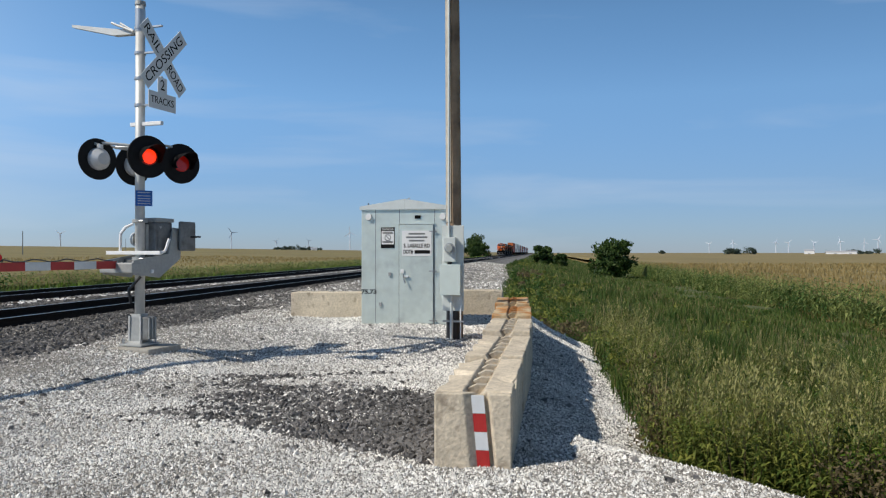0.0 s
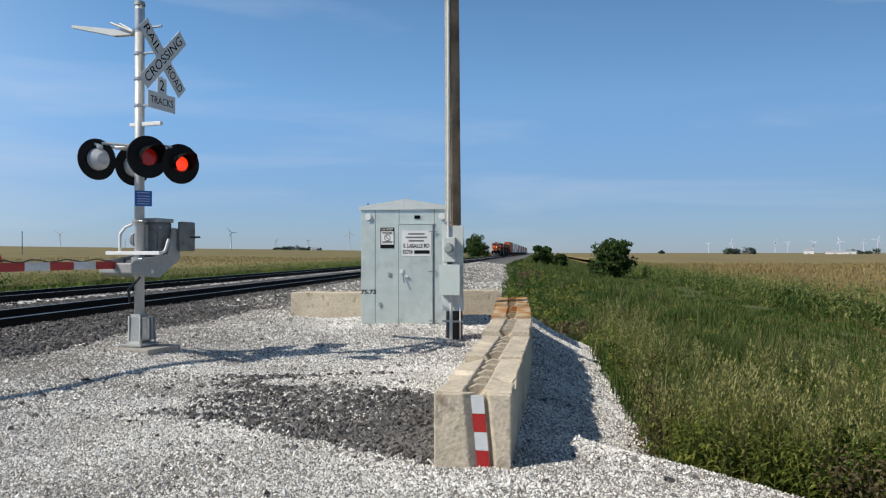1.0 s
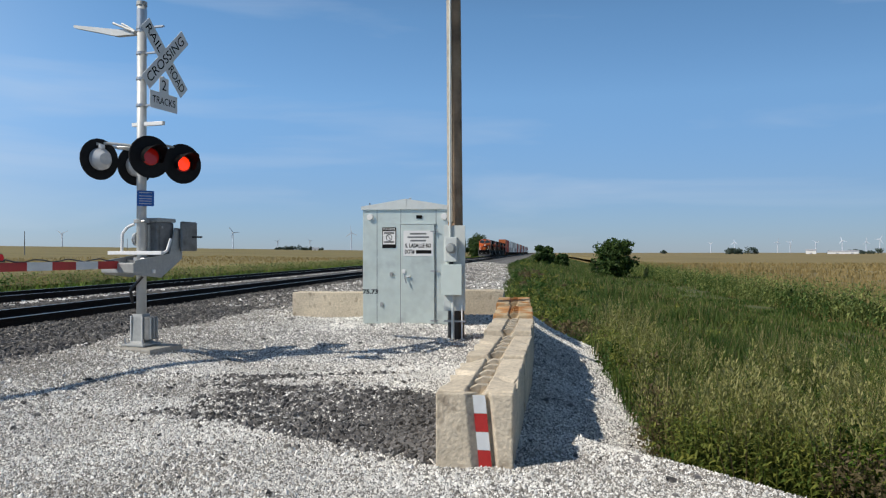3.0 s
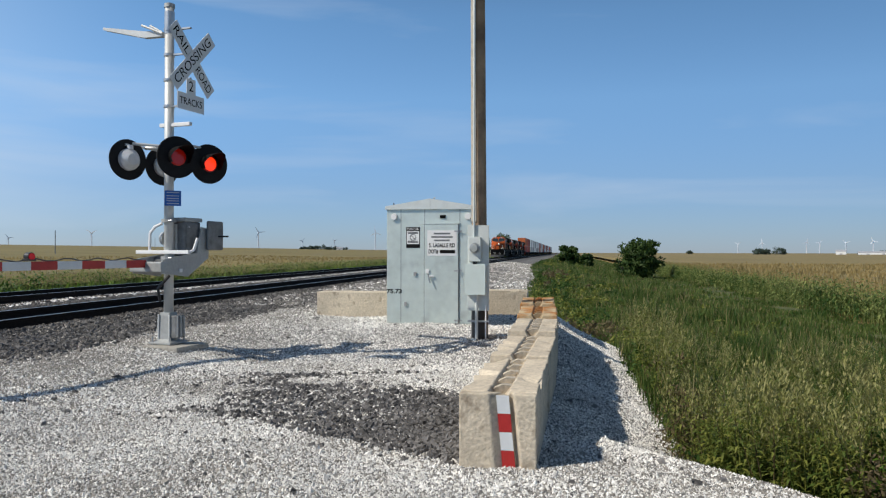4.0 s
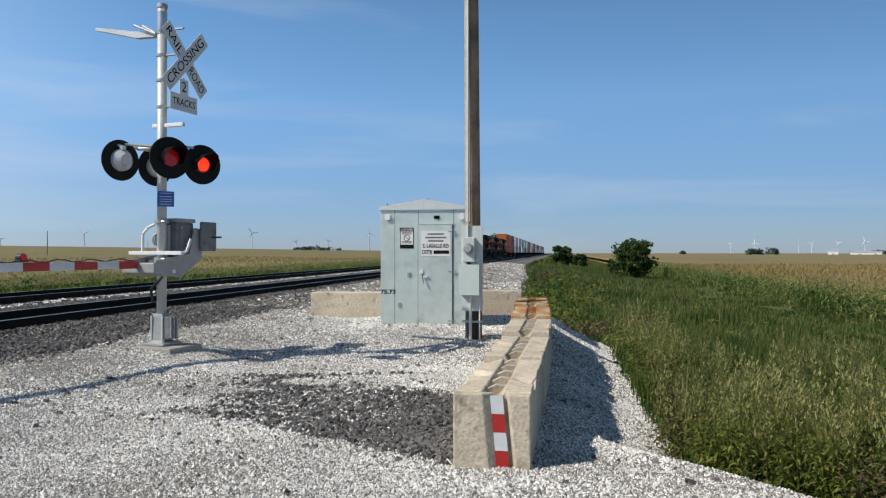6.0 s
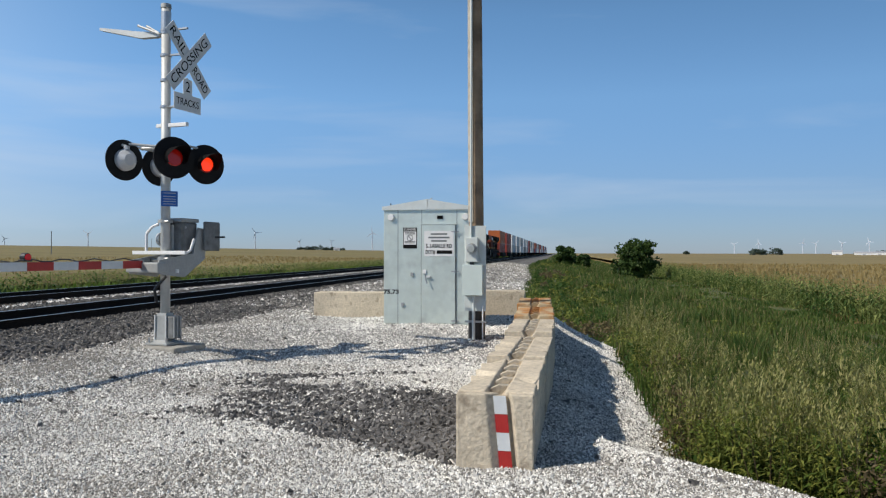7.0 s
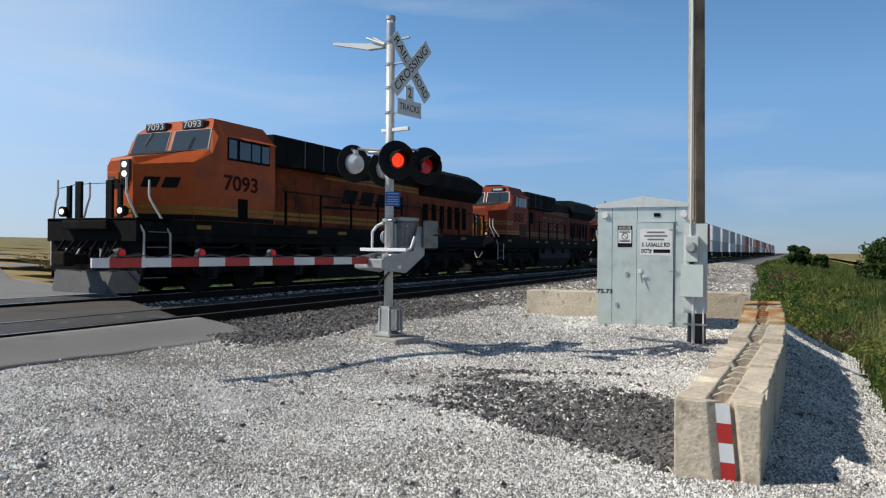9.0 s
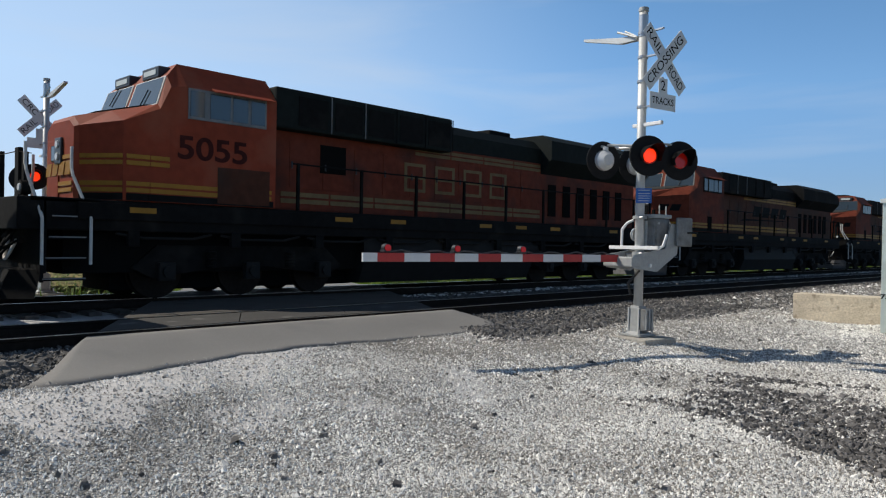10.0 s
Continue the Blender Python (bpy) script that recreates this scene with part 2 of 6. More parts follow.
WEIGHT_GREY = material("weathered_grey_paint", (0.17, 0.18, 0.185), 0.55, vary=0.15, grain=9, blotch=2)
GRAB = material("grab_rail_paint", (0.62, 0.60, 0.56), 0.5, vary=0.15)
WINDOW = glass("cab_glass", (0.03, 0.042, 0.05), 0.06)
HEADLIGHT = material("lit_headlight", (1, 0.95, 0.85), 0.2, vary=0.02, emit=((1.0, 0.93, 0.8), 1.6))
STEEL = material("bare_steel", (0.45, 0.45, 0.45), 0.4, metal=0.9, vary=0.15)
CORN_GREEN = leafy("corn_leaf", (0.045, 0.10, 0.022), (0.30, 0.33, 0.11))
TASSEL = leafy("corn_tassel", (0.28, 0.205, 0.08), (0.37, 0.29, 0.13))
NUMBER_PAINT = material("faded_dark_lettering", (0.05, 0.012, 0.01), 0.7, vary=0.3, grain=8, spec=0.1)
NOSE_TOP = material("dark_antiglare_paint", (0.035, 0.037, 0.036), 0.8, vary=0.2, grain=6, spec=0.1)
GRASS = leafy("ditch_grass", (0.038, 0.086, 0.015), (0.14, 0.18, 0.045))
GRASS_DRY = leafy("dry_grass", (0.19, 0.17, 0.065), (0.32, 0.27, 0.13))
GRASS_LUSH = leafy("lush_verge_grass", (0.12, 0.21, 0.025), (0.27, 0.36, 0.06))
WEED = leafy("weed_leaf", (0.08, 0.125, 0.023), (0.265, 0.27, 0.058))
LUSH_LEAF = leafy("lush_broad_leaf", (0.06, 0.14, 0.014), (0.16, 0.27, 0.03))
WEED_DARK = leafy("dark_weed_leaf", (0.03, 0.075, 0.014), (0.09, 0.15, 0.03))
WEED_BROWN = leafy("withered_weed", (0.10, 0.075, 0.04), (0.20, 0.16, 0.08))
WEED_FLOWER = leafy("weed_flower", (0.20, 0.21, 0.06), (0.37, 0.34, 0.14))
TREE_LEAF = leafy("tree_leaf", (0.025, 0.055, 0.012), (0.07, 0.115, 0.025))
# Distance haze is tinted into this leaf colour.
HAZY_LEAF = leafy("far_tree_leaf", (0.05, 0.08, 0.065), (0.09, 0.12, 0.09))
BARK = material("bark", (0.10, 0.08, 0.06), 0.9, vary=0.3, grain=9, blotch=2, bump=0.5)
# Blue cast mixes distance haze into the turbines' white.
TURBINE = material("turbine_white", (0.62, 0.67, 0.76), 0.5, vary=0.02)
BARN = material("barn_white", (0.74, 0.74, 0.74), 0.6, vary=0.06)
BARN_ROOF = material("barn_roof", (0.36, 0.37, 0.40), 0.5, vary=0.1)


def ground_material():
    """Soil, gravel and ballast by the zone weights of the sheet, with uneven borders."""
    m = bpy.data.materials.new("ground_cover")
    m.use_nodes = True
    n, l = m.node_tree.nodes, m.node_tree.links
    b = n["Principled BSDF"]
    b.inputs["Roughness"].default_value = 0.95
    tc, zone = n.new("ShaderNodeTexCoord"), n.new("ShaderNodeAttribute")
    zone.attribute_name = "zone"
    split = n.new("ShaderNodeSeparateColor")
    l.new(zone.outputs["Color"], split.inputs["Color"])

    def noise_at(scale, detail=6):
        t = n.new("ShaderNodeTexNoise")
        t.inputs["Scale"].default_value, t.inputs["Detail"].default_value = scale, detail
        l.new(tc.outputs["Object"], t.inputs["Vector"])
        return t.outputs["Fac"]

    def ramp(fac, a, c, lo=0.3, hi=0.7):
        r = n.new("ShaderNodeMapRange")
        r.inputs["From Min"].default_value, r.inputs["From Max"].default_value = lo, hi
        l.new(fac, r.inputs["Value"])
        x = n.new("ShaderNodeMix")
        x.data_type = "RGBA"
        x.inputs[6].default_value, x.inputs[7].default_value = (*a, 1), (*c, 1)
        l.new(r.outputs["Result"], x.inputs[0])
        return x.outputs[2]

    def over(weight, lower, upper):
        s = n.new("ShaderNodeMath")
        s.operation = "MULTIPLY_ADD"
        s.inputs[1].default_value, s.inputs[2].default_value = 0.5, -0.25
        l.new(edge, s.inputs[0])
        a = n.new("ShaderNodeMath")
        l.new(weight, a.inputs[0])
        l.new(s.outputs[0], a.inputs[1])
        r = n.new("ShaderNodeMapRange")
        r.inputs["From Min"].default_value, r.inputs["From Max"].default_value = 0.42, 0.58
        l.new(a.outputs[0], r.inputs["Value"])
        x = n.new("ShaderNodeMix")
        x.data_type = "RGBA"
        l.new(r.outputs["Result"], x.inputs[0])
        l.new(lower, x.inputs[6])
        l.new(upper, x.inputs[7])
        return x.outputs[2]

    edge = noise_at(2.5, 8)
    soil = ramp(noise_at(0.5), (0.05, 0.07, 0.02), (0.12, 0.13, 0.045))
    field = ramp(noise_at(0.08), (0.28, 0.205, 0.07), (0.36, 0.27, 0.10))
    # Dark ends put the shade in gaps between loose stones into the colour.
    gravel = ramp(noise_at(45), (0.05, 0.048, 0.046), (0.46, 0.45, 0.43))
    ballast = ramp(noise_at(22), (0.03, 0.028, 0.026), (0.17, 0.16, 0.15))
    c = over(split.outputs["Blue"], soil, field)
    c = over(split.outputs["Red"], c, gravel)
    c = over(split.outputs["Green"], c, ballast)
    c = over(zone.outputs["Alpha"], c, ramp(noise_at(6), (0.43, 0.42, 0.415), (0.60, 0.585, 0.575)))
    l.new(c, b.inputs["Base Color"])
    bump = n.new("ShaderNodeBump")
    bump.inputs["Strength"].default_value, bump.inputs["Distance"].default_value = 0.8, 0.03
    l.new(noise_at(26), bump.inputs["Height"])
    l.new(bump.outputs["Normal"], b.inputs["Normal"])
    return m


GROUND = ground_material()


# ---- building helpers ----
def part(name, bm, mat, parent=None, label="", smooth=False):
    me = bpy.data.meshes.new(name)
    bm.to_mesh(me)
    bm.free()
    me.materials.append(mat)
    if smooth:
        for p in me.polygons:
            p.use_smooth = True
    ob = new(name, me)
    ob.parent = parent
    if label:
        ob["label"] = label
    return ob


def again(name, ob, parent, m=None):
    """Another piece on the same mesh."""
    o = new(name, ob.data)
    o.parent = parent
    if m is not None:
        o.matrix_basis = m
    return o


def thing(name, m, label, category, group="", kind=""):
    ob = new(name)
    ob.empty_display_size = 0.1
    ob.matrix_basis = m
    return tagged(ob, label, category, group, kind)


def box(bm, x0, x1, y0, y1, z0, z1, bevel=0.0):
    vs = [bm.verts.new((x, y, z)) for x in (x0, x1) for y in (y0, y1) for z in (z0, z1)]
    fs = [bm.faces.new([vs[i] for i in q]) for q in ((0, 1, 3, 2), (4, 6, 7, 5), (0, 4, 5, 1), (2, 3, 7, 6), (0, 2, 6, 4), (1, 5, 7, 3))]
    if bevel:
        es = list({e for f in fs for e in f.edges})
        bmesh.ops.bevel(bm, geom=es, offset=bevel, segments=2, profile=0.6, affect="EDGES")
    return bm


def tube(bm, a, b, r0, r1=None, seg=12, caps=True):
    a, b = Vector(a), Vector(b)
    r1 = r0 if r1 is None else r1
    q = (b - a).to_track_quat("Z", "Y")
    rings = []
    for p, r in ((a, r0), (b, r1)):
        rings.append([bm.verts.new(p + q @ Vector((r * math.cos(6.28318 * i / seg), r * math.sin(6.28318 * i / seg), 0))) for i in range(seg)])
    for i in range(seg):
        bm.faces.new((rings[0][i], rings[0][(i + 1) % seg], rings[1][(i + 1) % seg], rings[1][i]))
    if caps:
        bm.faces.new(rings[0][::-1])
        bm.faces.new(rings[1])
    return bm


def rod(bm, pts, r, seg=6):
    for a, b in zip(pts, pts[1:]):
        tube(bm, a, b, r, r, seg)
    return bm


def hose(bm, pts, r, seg=6):
    """One unbroken bent tube through the points."""
    pts = [Vector(p) for p in pts]
    rings = []
    for i, p in enumerate(pts):
        q = (pts[min(i + 1, len(pts) - 1)] - pts[max(i - 1, 0)]).to_track_quat("Z", "Y")
        rings.append([bm.verts.new(p + q @ Vector((r * math.cos(6.28318 * k / seg), r * math.sin(6.28318 * k / seg), 0))) for k in range(seg)])
    for a, b in zip(rings, rings[1:]):
        for k in range(seg):
            bm.faces.new((a[k], a[(k + 1) % seg], b[(k + 1) % seg], b[k]))
    bm.faces.new(rings[0][::-1])
    bm.faces.new(rings[-1])
    return bm


def slab(bm, outline, axis, lo, hi):
    """An outline in the two other axes, pushed from lo to hi along the axis."""
    def at(p, d):
        return (d, *p) if axis == "x" else (p[0], d, p[1]) if axis == "y" else (*p, d)
    a, b = [bm.verts.new(at(p, lo)) for p in outline], [bm.verts.new(at(p, hi)) for p in outline]
    n = len(outline)
    for i in range(n):
        bm.faces.new((a[i], a[(i + 1) % n], b[(i + 1) % n], b[i]))
    bm.faces.new(a[::-1])
    bm.faces.new(b)
    bmesh.ops.recalc_face_normals(bm, faces=bm.faces)
    return bm


def loft(bm, sections):
    rings = [[bm.verts.new(p) for p in s] for s in sections]
    n = len(rings[0])
    for a, b in zip(rings, rings[1:]):
        for i in range(n):
            bm.faces.new((a[i], a[(i + 1) % n], b[(i + 1) % n], b[i]))
    bm.faces.new(rings[0][::-1])
    bm.faces.new(rings[-1])
    bmesh.ops.recalc_face_normals(bm, faces=bm.faces)
    return bm


def B():
    return bmesh.new()


def words(name, text, size, m, mat, parent, depth=0.003, width=None, bold=0.0):
    """Raised lettering, centred, lying in the local xy plane of m."""
    cu = bpy.data.curves.new(name, "FONT")
    cu.offset = bold
    cu.body, cu.size, cu.extrude, cu.align_x, cu.align_y = text, size, depth, "CENTER", "CENTER"
    tmp = bpy.data.objects.new(name, cu)
    scene.collection.objects.link(tmp)
    bpy.context.view_layer.update()
    me = bpy.data.meshes.new_from_object(tmp.evaluated_get(bpy.context.evaluated_depsgraph_get()))
    bpy.data.objects.remove(tmp)
    bpy.data.curves.remove(cu)
    if width:
        xs = [v.co.x for v in me.vertices]
        k = width / max(1e-6, max(xs) - min(xs))
        for v in me.vertices:
            v.co.x *= k
    me.materials.clear()
    me.materials.append(mat)
    ob = new(name, me)
    ob.parent = parent
    ob.matrix_basis = m
    return ob


def soup(name, verts, faces, mat, label, category="", parent=None):
    me = bpy.data.meshes.new(name)
    n, k = len(faces), faces.shape[1]
    me.vertices.add(len(verts))
    me.vertices.foreach_set("co", np.ascontiguousarray(verts, dtype=np.float32).ravel())
    me.loops.add(n * k)
    me.loops.foreach_set("vertex_index", np.ascontiguousarray(faces, dtype=np.int32).ravel())
    me.polygons.add(n)
    me.polygons.foreach_set("loop_start", np.arange(0, n * k, k, dtype=np.int32))
    me.polygons.foreach_set("use_smooth", np.zeros(n, dtype=bool))
    me.update(calc_edges=True)
    me.materials.append(mat)
    ob = new(name, me)
    ob.parent = parent
    return tagged(ob, label, category, kind="stuff")


# ---- the lie of the land ----
def step(v, a, b):
    t = np.clip((v - a) / (b - a), 0, 1)
    return t * t * (3 - 2 * t)


def patchy(x, y, seed=0.0, octaves=3):
    """Soft value noise, 0 to 1, over plan coordinates."""
    total, amp, norm = 0.0, 1.0, 0.0
    for k in range(octaves):
        xi, yi = np.floor(x), np.floor(y)
        u, v = x - xi, y - yi
        u, v = u * u * (3 - 2 * u), v * v * (3 - 2 * v)

        def corner(a, b):
            h = np.sin(a * 127.1 + b * 311.7 + seed * 17.3 + k * 5.9) * 43758.5453
            return h - np.floor(h)
        total = total + amp * ((corner(xi, yi) * (1 - u) + corner(xi + 1, yi) * u) * (1 - v) + (corner(xi, yi + 1) * (1 - u) + corner(xi + 1, yi + 1) * u) * v)
        norm += amp
        amp *= 0.55
        x, y = x * 2.1 + 3.7, y * 2.1 + 1.9
    return total / norm


ROAD_SKEW = 0.63
ROAD_LOW, ROAD_HIGH = -2.5, 3.76


def land(x, y):
    """Height of the ground."""
    x, y = np.asarray(x, float), np.asarray(y, float)
    pad = 0.25 * step(-x, 4.0, 6.6) + 0.17 * step(y, 12.0, 14.6) * (1 - step(-x, 4.0, 6.6))
    # right edge of the filled pad: along the blocks, then wider where the road comes in
    rim = -0.15 + 2.45 * step(-y, -8.0, -4.6) + 9.0 * step(-y, -4.4, -1.0)
    fall = np.maximum(x - rim, 0)
    right = np.where(fall < 1.4, -0.42 * fall, -0.588 - 0.55 * (fall - 1.4))
    right = np.maximum(right, -2.1)
    far = step(y, 17.5, 21.0)
    bank = 0.25 - 0.12 * np.maximum(x + 8.3, 0) - 0.10 * np.maximum(x + 3, 0)
    bank = np.maximum(bank, -2.1)
    z = np.where(x > rim, pad * np.exp(-fall * 2) + right, pad)
    z = z * (1 - far) + bank * far
    z = np.where(x < -8.3, 0.25, z)
    left = 0.25 - 0.38 * np.maximum(-18.3 - x, 0)
    left = np.maximum(left, -1.6) + 0.0160 * np.clip(-x - 60, 0, 700)
    s = y + ROAD_SKEW * x
    road = step(s, -4.8, -2.8) * (1 - step(s, 4.0, 6.0))
    lane = 0.25 - 0.035 * np.clip(-18.3 - x, 0, 40) + 0.0160 * np.clip(-x - 60, 0, 700)
    left = left * (1 - road) + np.maximum(lane, left) * road
    z = np.where(x < -18.3, left, z)
    hills = 0.05 * np.sin(x * 0.9 + 1) * np.sin(y * 0.7) + 0.03 * np.sin(x * 2.1 + y * 1.3)
    return z + hills * np.where(x < -8.3, 0.15, 1.0) * (0.6 + 2.4 * step(x, 1.0, 3.2))


def height(x, y):
    return float(land(x, y))


def spaced(inner0, inner1, step_size, outer, grow=1.25):
    mid = list(np.arange(inner0, inner1 + 1e-6, step_size))
    up, d, v = [], step_size, inner1
    while v < outer:
        d *= grow
        v += d
        up.append(v)
    down, d, v = [], step_size, inner0
    while v > -outer:
        d *= grow
        v -= d
        down.append(v)
    return np.array(down[::-1] + mid + up)


def in_dark_patch(x, y):
    """Dark stones heaped against the blocks, thinning out in drifts towards the signal."""
    low = 5.72 + 0.37 * np.maximum(-0.8 - x, 0)
    high = 9.25 + 0.35 * np.maximum(-1.2 - x, 0)
    body = np.minimum(np.minimum((x + 4.9) / 1.5, (y - low) / 0.45), np.minimum((high - y) / 1.1, (-0.72 - x) / 0.12))
    body = np.clip(body, 0, 1) * (0.62 + 0.38 * step(x, -3.2, -1.3))
    drift = patchy(x * 0.95 + 0.35 * y, y * 2.6, 4.0, 3)
    stray = np.clip(1 - np.abs(y - 9.9 - 0.25 * (x + 3)) / 0.55, 0, 1) * np.clip((x + 5.2) / 1.0, 0, 1) * np.clip((-1.4 - x) / 0.8, 0, 1)
    return np.clip(np.maximum(body * 1.75, stray * 1.05) - 1.2 * (1 - drift), 0, 1)


def dust(x, y):
    """Bare pale dust worn through the gravel beside the road."""
    near_road = step(-x, 3.8, 6.0) * (1 - step(y, 5.6, 7.4))
    return near_road * np.clip((patchy(x * 0.55 + 0.5 * y, y * 0.75, 6.0) - 0.34) * 4.0, 0, 1)


def zones(x, y):
    rim = -0.15 + 2.45 * step(-y, -8.0, -4.6) + 9.0 * step(-y, -4.4, -1.0)
    near = (1 - step(x - rim, 0.85, 1.7)) * (1 - step(y, 18, 23)) + step(y, 18, 23) * (1 - step(x + 2.8 * step(y, 40, 115), -3.6, -0.9))
    gravel = near * step(x, -60, -40)
    s = y + ROAD_SKEW * x
    gravel = np.where(x < -18.6, step(s, -3.6, -2.6) * (1 - step(s, 3.9, 4.9)), gravel)
    ballast = step(-x, 6.6 , 8.0) * (1 - step(-x, 18.0, 19.4)) * (1 - step(s, -3.4, -2.6) * (1 - step(s, 3.6, 4.4)) * (1 - step(-x, 9.0, 9.3)))
    ballast = np.maximum(ballast, 0.54 * in_dark_patch(x, y))
    ballast = np.maximum(ballast, 0.53 * step(y, 18, 21) * (1 - step(-x, 18.0, 19.4)) * (1 - step(x, -4.0, -2.0)))
    field = np.maximum(step(x, 15.0, 16.0), step(-x, 30.5, 31.5))
    return gravel, ballast, field


def build_ground():
    xs = spaced(-9.5, 3.5, 0.16, 4600)
    ys = spaced(0.5, 20.0, 0.2, 4600)
    gx, gy = np.meshgrid(xs, ys)
    gz = land(gx, gy)
    gz = gz - 0.02 * np.maximum(0, np.hypot(gx, gy) - 900) ** 0.5
    nx, ny = len(xs), len(ys)
    verts = np.stack([gx, gy, gz], -1).reshape(-1, 3)
    idx = np.arange(nx * ny).reshape(ny, nx)
    faces = np.stack([idx[:-1, :-1], idx[:-1, 1:], idx[1:, 1:], idx[1:, :-1]], -1).reshape(-1, 4)
    ob = soup("ground", verts, faces, GROUND, "white gravel, grey ballast and soil between wide crop fields", "ground")
    ob["kind"] = "structure"
    r, g, b = zones(gx, gy)
    att = ob.data.color_attributes.new("zone", "FLOAT_COLOR", "POINT")
    att.data.foreach_set("color", np.stack([r, g, b, dust(gx, gy)], -1).astype(np.float32).ravel())
    for p in ob.data.polygons:
        p.use_smooth = True


build_ground()

# ---- tracks ----
RAIL_Z = 0.445
NEAR, FAR = -10.65, -15.15
GAUGE = 0.7525


FAR_Z = RAIL_Z + 0.05


def build_track(cx, tie_mat, name, RAIL_Z):
    tr = thing(name, pose(cx, 0, 0), "straight railway track with dark rusty rails on ties", "railway track", "parallel tracks", "structure")
    prof = [(-0.075, 0), (0.075, 0), (0.075, 0.012), (0.012, 0.035), (0.010, 0.125), (0.036, 0.137), (0.036, 0.168), (-0.036, 0.168), (-0.036, 0.137), (-0.010, 0.125), (-0.012, 0.035), (-0.075, 0.012)]
    for s in (-1, 1):
        part("rail", slab(B(), [(s * GAUGE + x, RAIL_Z - 0.172 + z) for x, z in prof], "y", -260, 900), RAIL, tr)
        part("rail_head", box(B(), s * GAUGE - 0.026, s * GAUGE + 0.026, -260, 900, RAIL_Z - 0.003, RAIL_Z + 0.001), RAIL_TOP, tr, "bright worn rail head")
    tie0 = part("tie", box(B(), -1.3, 1.3, -0.115, 0.115, RAIL_Z - 0.36, RAIL_Z - 0.175, 0.012), tie_mat, tr)
    first = ROAD_HIGH - ROAD_SKEW * cx + 0.7
    last = ROAD_LOW - ROAD_SKEW * cx - 0.7
    tie0.matrix_basis = pose(0, first, 0)
    for i in range(1, 110):
        again("tie", tie0, tr, pose(random.uniform(-0.03, 0.03), first + i * 0.53, random.uniform(-0.012, 0.012), 0, 0, random.uniform(-1, 1)))
    for i in range(40):
        again("tie", tie0, tr, pose(random.uniform(-0.03, 0.03), last - i * 0.53, random.uniform(-0.012, 0.012), 0, 0, random.uniform(-1, 1)))
    return tr


build_track(NEAR, TIE, "track_1", RAIL_Z)
build_track(FAR, TIE, "track_2", FAR_Z)


def skewed(x0, x1, s0, s1):
    """Plan outline of a piece of the road, which meets the tracks at a slant."""
    return [(x0, s0 - ROAD_SKEW * x0), (x1, s0 - ROAD_SKEW * x1), (x1, s1 - ROAD_SKEW * x1), (x0, s1 - ROAD_SKEW * x0)]


def build_crossing():
    road = thing("road", pose(0, 0, 0), "pale grey asphalt road apron with crossing panels between the rails", "road", kind="structure")
    bm = B()
    ys = np.concatenate([np.arange(2.2, 9.2, 0.2), np.arange(9.2, 10.26, 0.05)])
    outer = np.interp(ys, [2.2, 2.6, 3.6, 4.8, 6.2, 7.5, 8.6, 9.2, 9.6, 9.9, 10.1, 10.25], [-7.6, -7.35, -7.65, -8.05, -8.22, -8.1, -7.88, -7.88, -8.0, -8.3, -8.7, -9.4])
    outer = outer + 0.035 * np.sin(ys * 6.3) + 0.02 * np.sin(ys * 15.1 + 1)
    rows = []
    for y, xo in zip(ys, outer):
        row = []
        for k in range(9):
            t = k / 8
            x = -9.72 + (xo + 9.72) * t
            drop = t * t * (3 - 2 * t) * (xo + 9.72) / 1.6
            rim_z = height(xo, y) + 0.012
            yk = y if y > 3.6 else 3.6 - (3.6 - y) * (0.02 + 0.98 * t)
            row.append(bm.verts.new((x, yk, RAIL_Z - 0.02 + (rim_z - RAIL_Z + 0.02) * min(1.0, drop))))
        rows.append(row)
    for a, b in zip(rows, rows[1:]):
        for k in range(8):
            bm.faces.new((a[k], a[k + 1], b[k + 1], b[k]))
    r = bmesh.ops.extrude_face_region(bm, geom=list(bm.faces))
    for v in r["geom"]:
        if isinstance(v, bmesh.types.BMVert):
            v.co.z -= 0.3
    bmesh.ops.recalc_face_normals(bm, faces=bm.faces)
    part("apron", bm, ASPHALT, road, "smooth grey asphalt apron", smooth=True)
    for cx in (NEAR, FAR):
        zt = RAIL_Z if cx == NEAR else FAR_Z
        for k in range(3):
            s0 = ROAD_LOW + k * 2.087
            part("crossing_panel", slab(B(), skewed(cx - GAUGE + 0.11, cx + GAUGE - 0.11, s0, s0 + 2.07), "z", zt - 0.2, zt - 0.004), PANEL_RUBBER, road, "dark worn crossing panel")
    # Middle paving: asphalt colour darkened to carry the train's shadow.
    part("middle_paving", slab(B(), skewed(FAR + GAUGE + 0.09, NEAR - GAUGE - 0.09, ROAD_LOW, ROAD_HIGH), "z", RAIL_Z - 0.4, RAIL_Z - 0.010), SHADED_ASPHALT, road)
    bm = B()
    far_x = [FAR - GAUGE - 0.09, -19, -24, -32, -45, -60, -90, -140, -220, -320]
    a = [bm.verts.new((x, ROAD_LOW - ROAD_SKEW * x, height(x, 0.6 - ROAD_SKEW * x) + 0.06 if i else FAR_Z - 0.012)) for i, x in enumerate(far_x)]
    b = [bm.verts.new((x, ROAD_HIGH - ROAD_SKEW * x, height(x, 0.6 - ROAD_SKEW * x) + 0.06 if i else FAR_Z - 0.012)) for i, x in enumerate(far_x)]
    for i in range(len(far_x) - 1):
        bm.faces.new((a[i], b[i], b[i + 1], a[i + 1]))
    r = bmesh.ops.extrude_face_region(bm, geom=list(bm.faces))
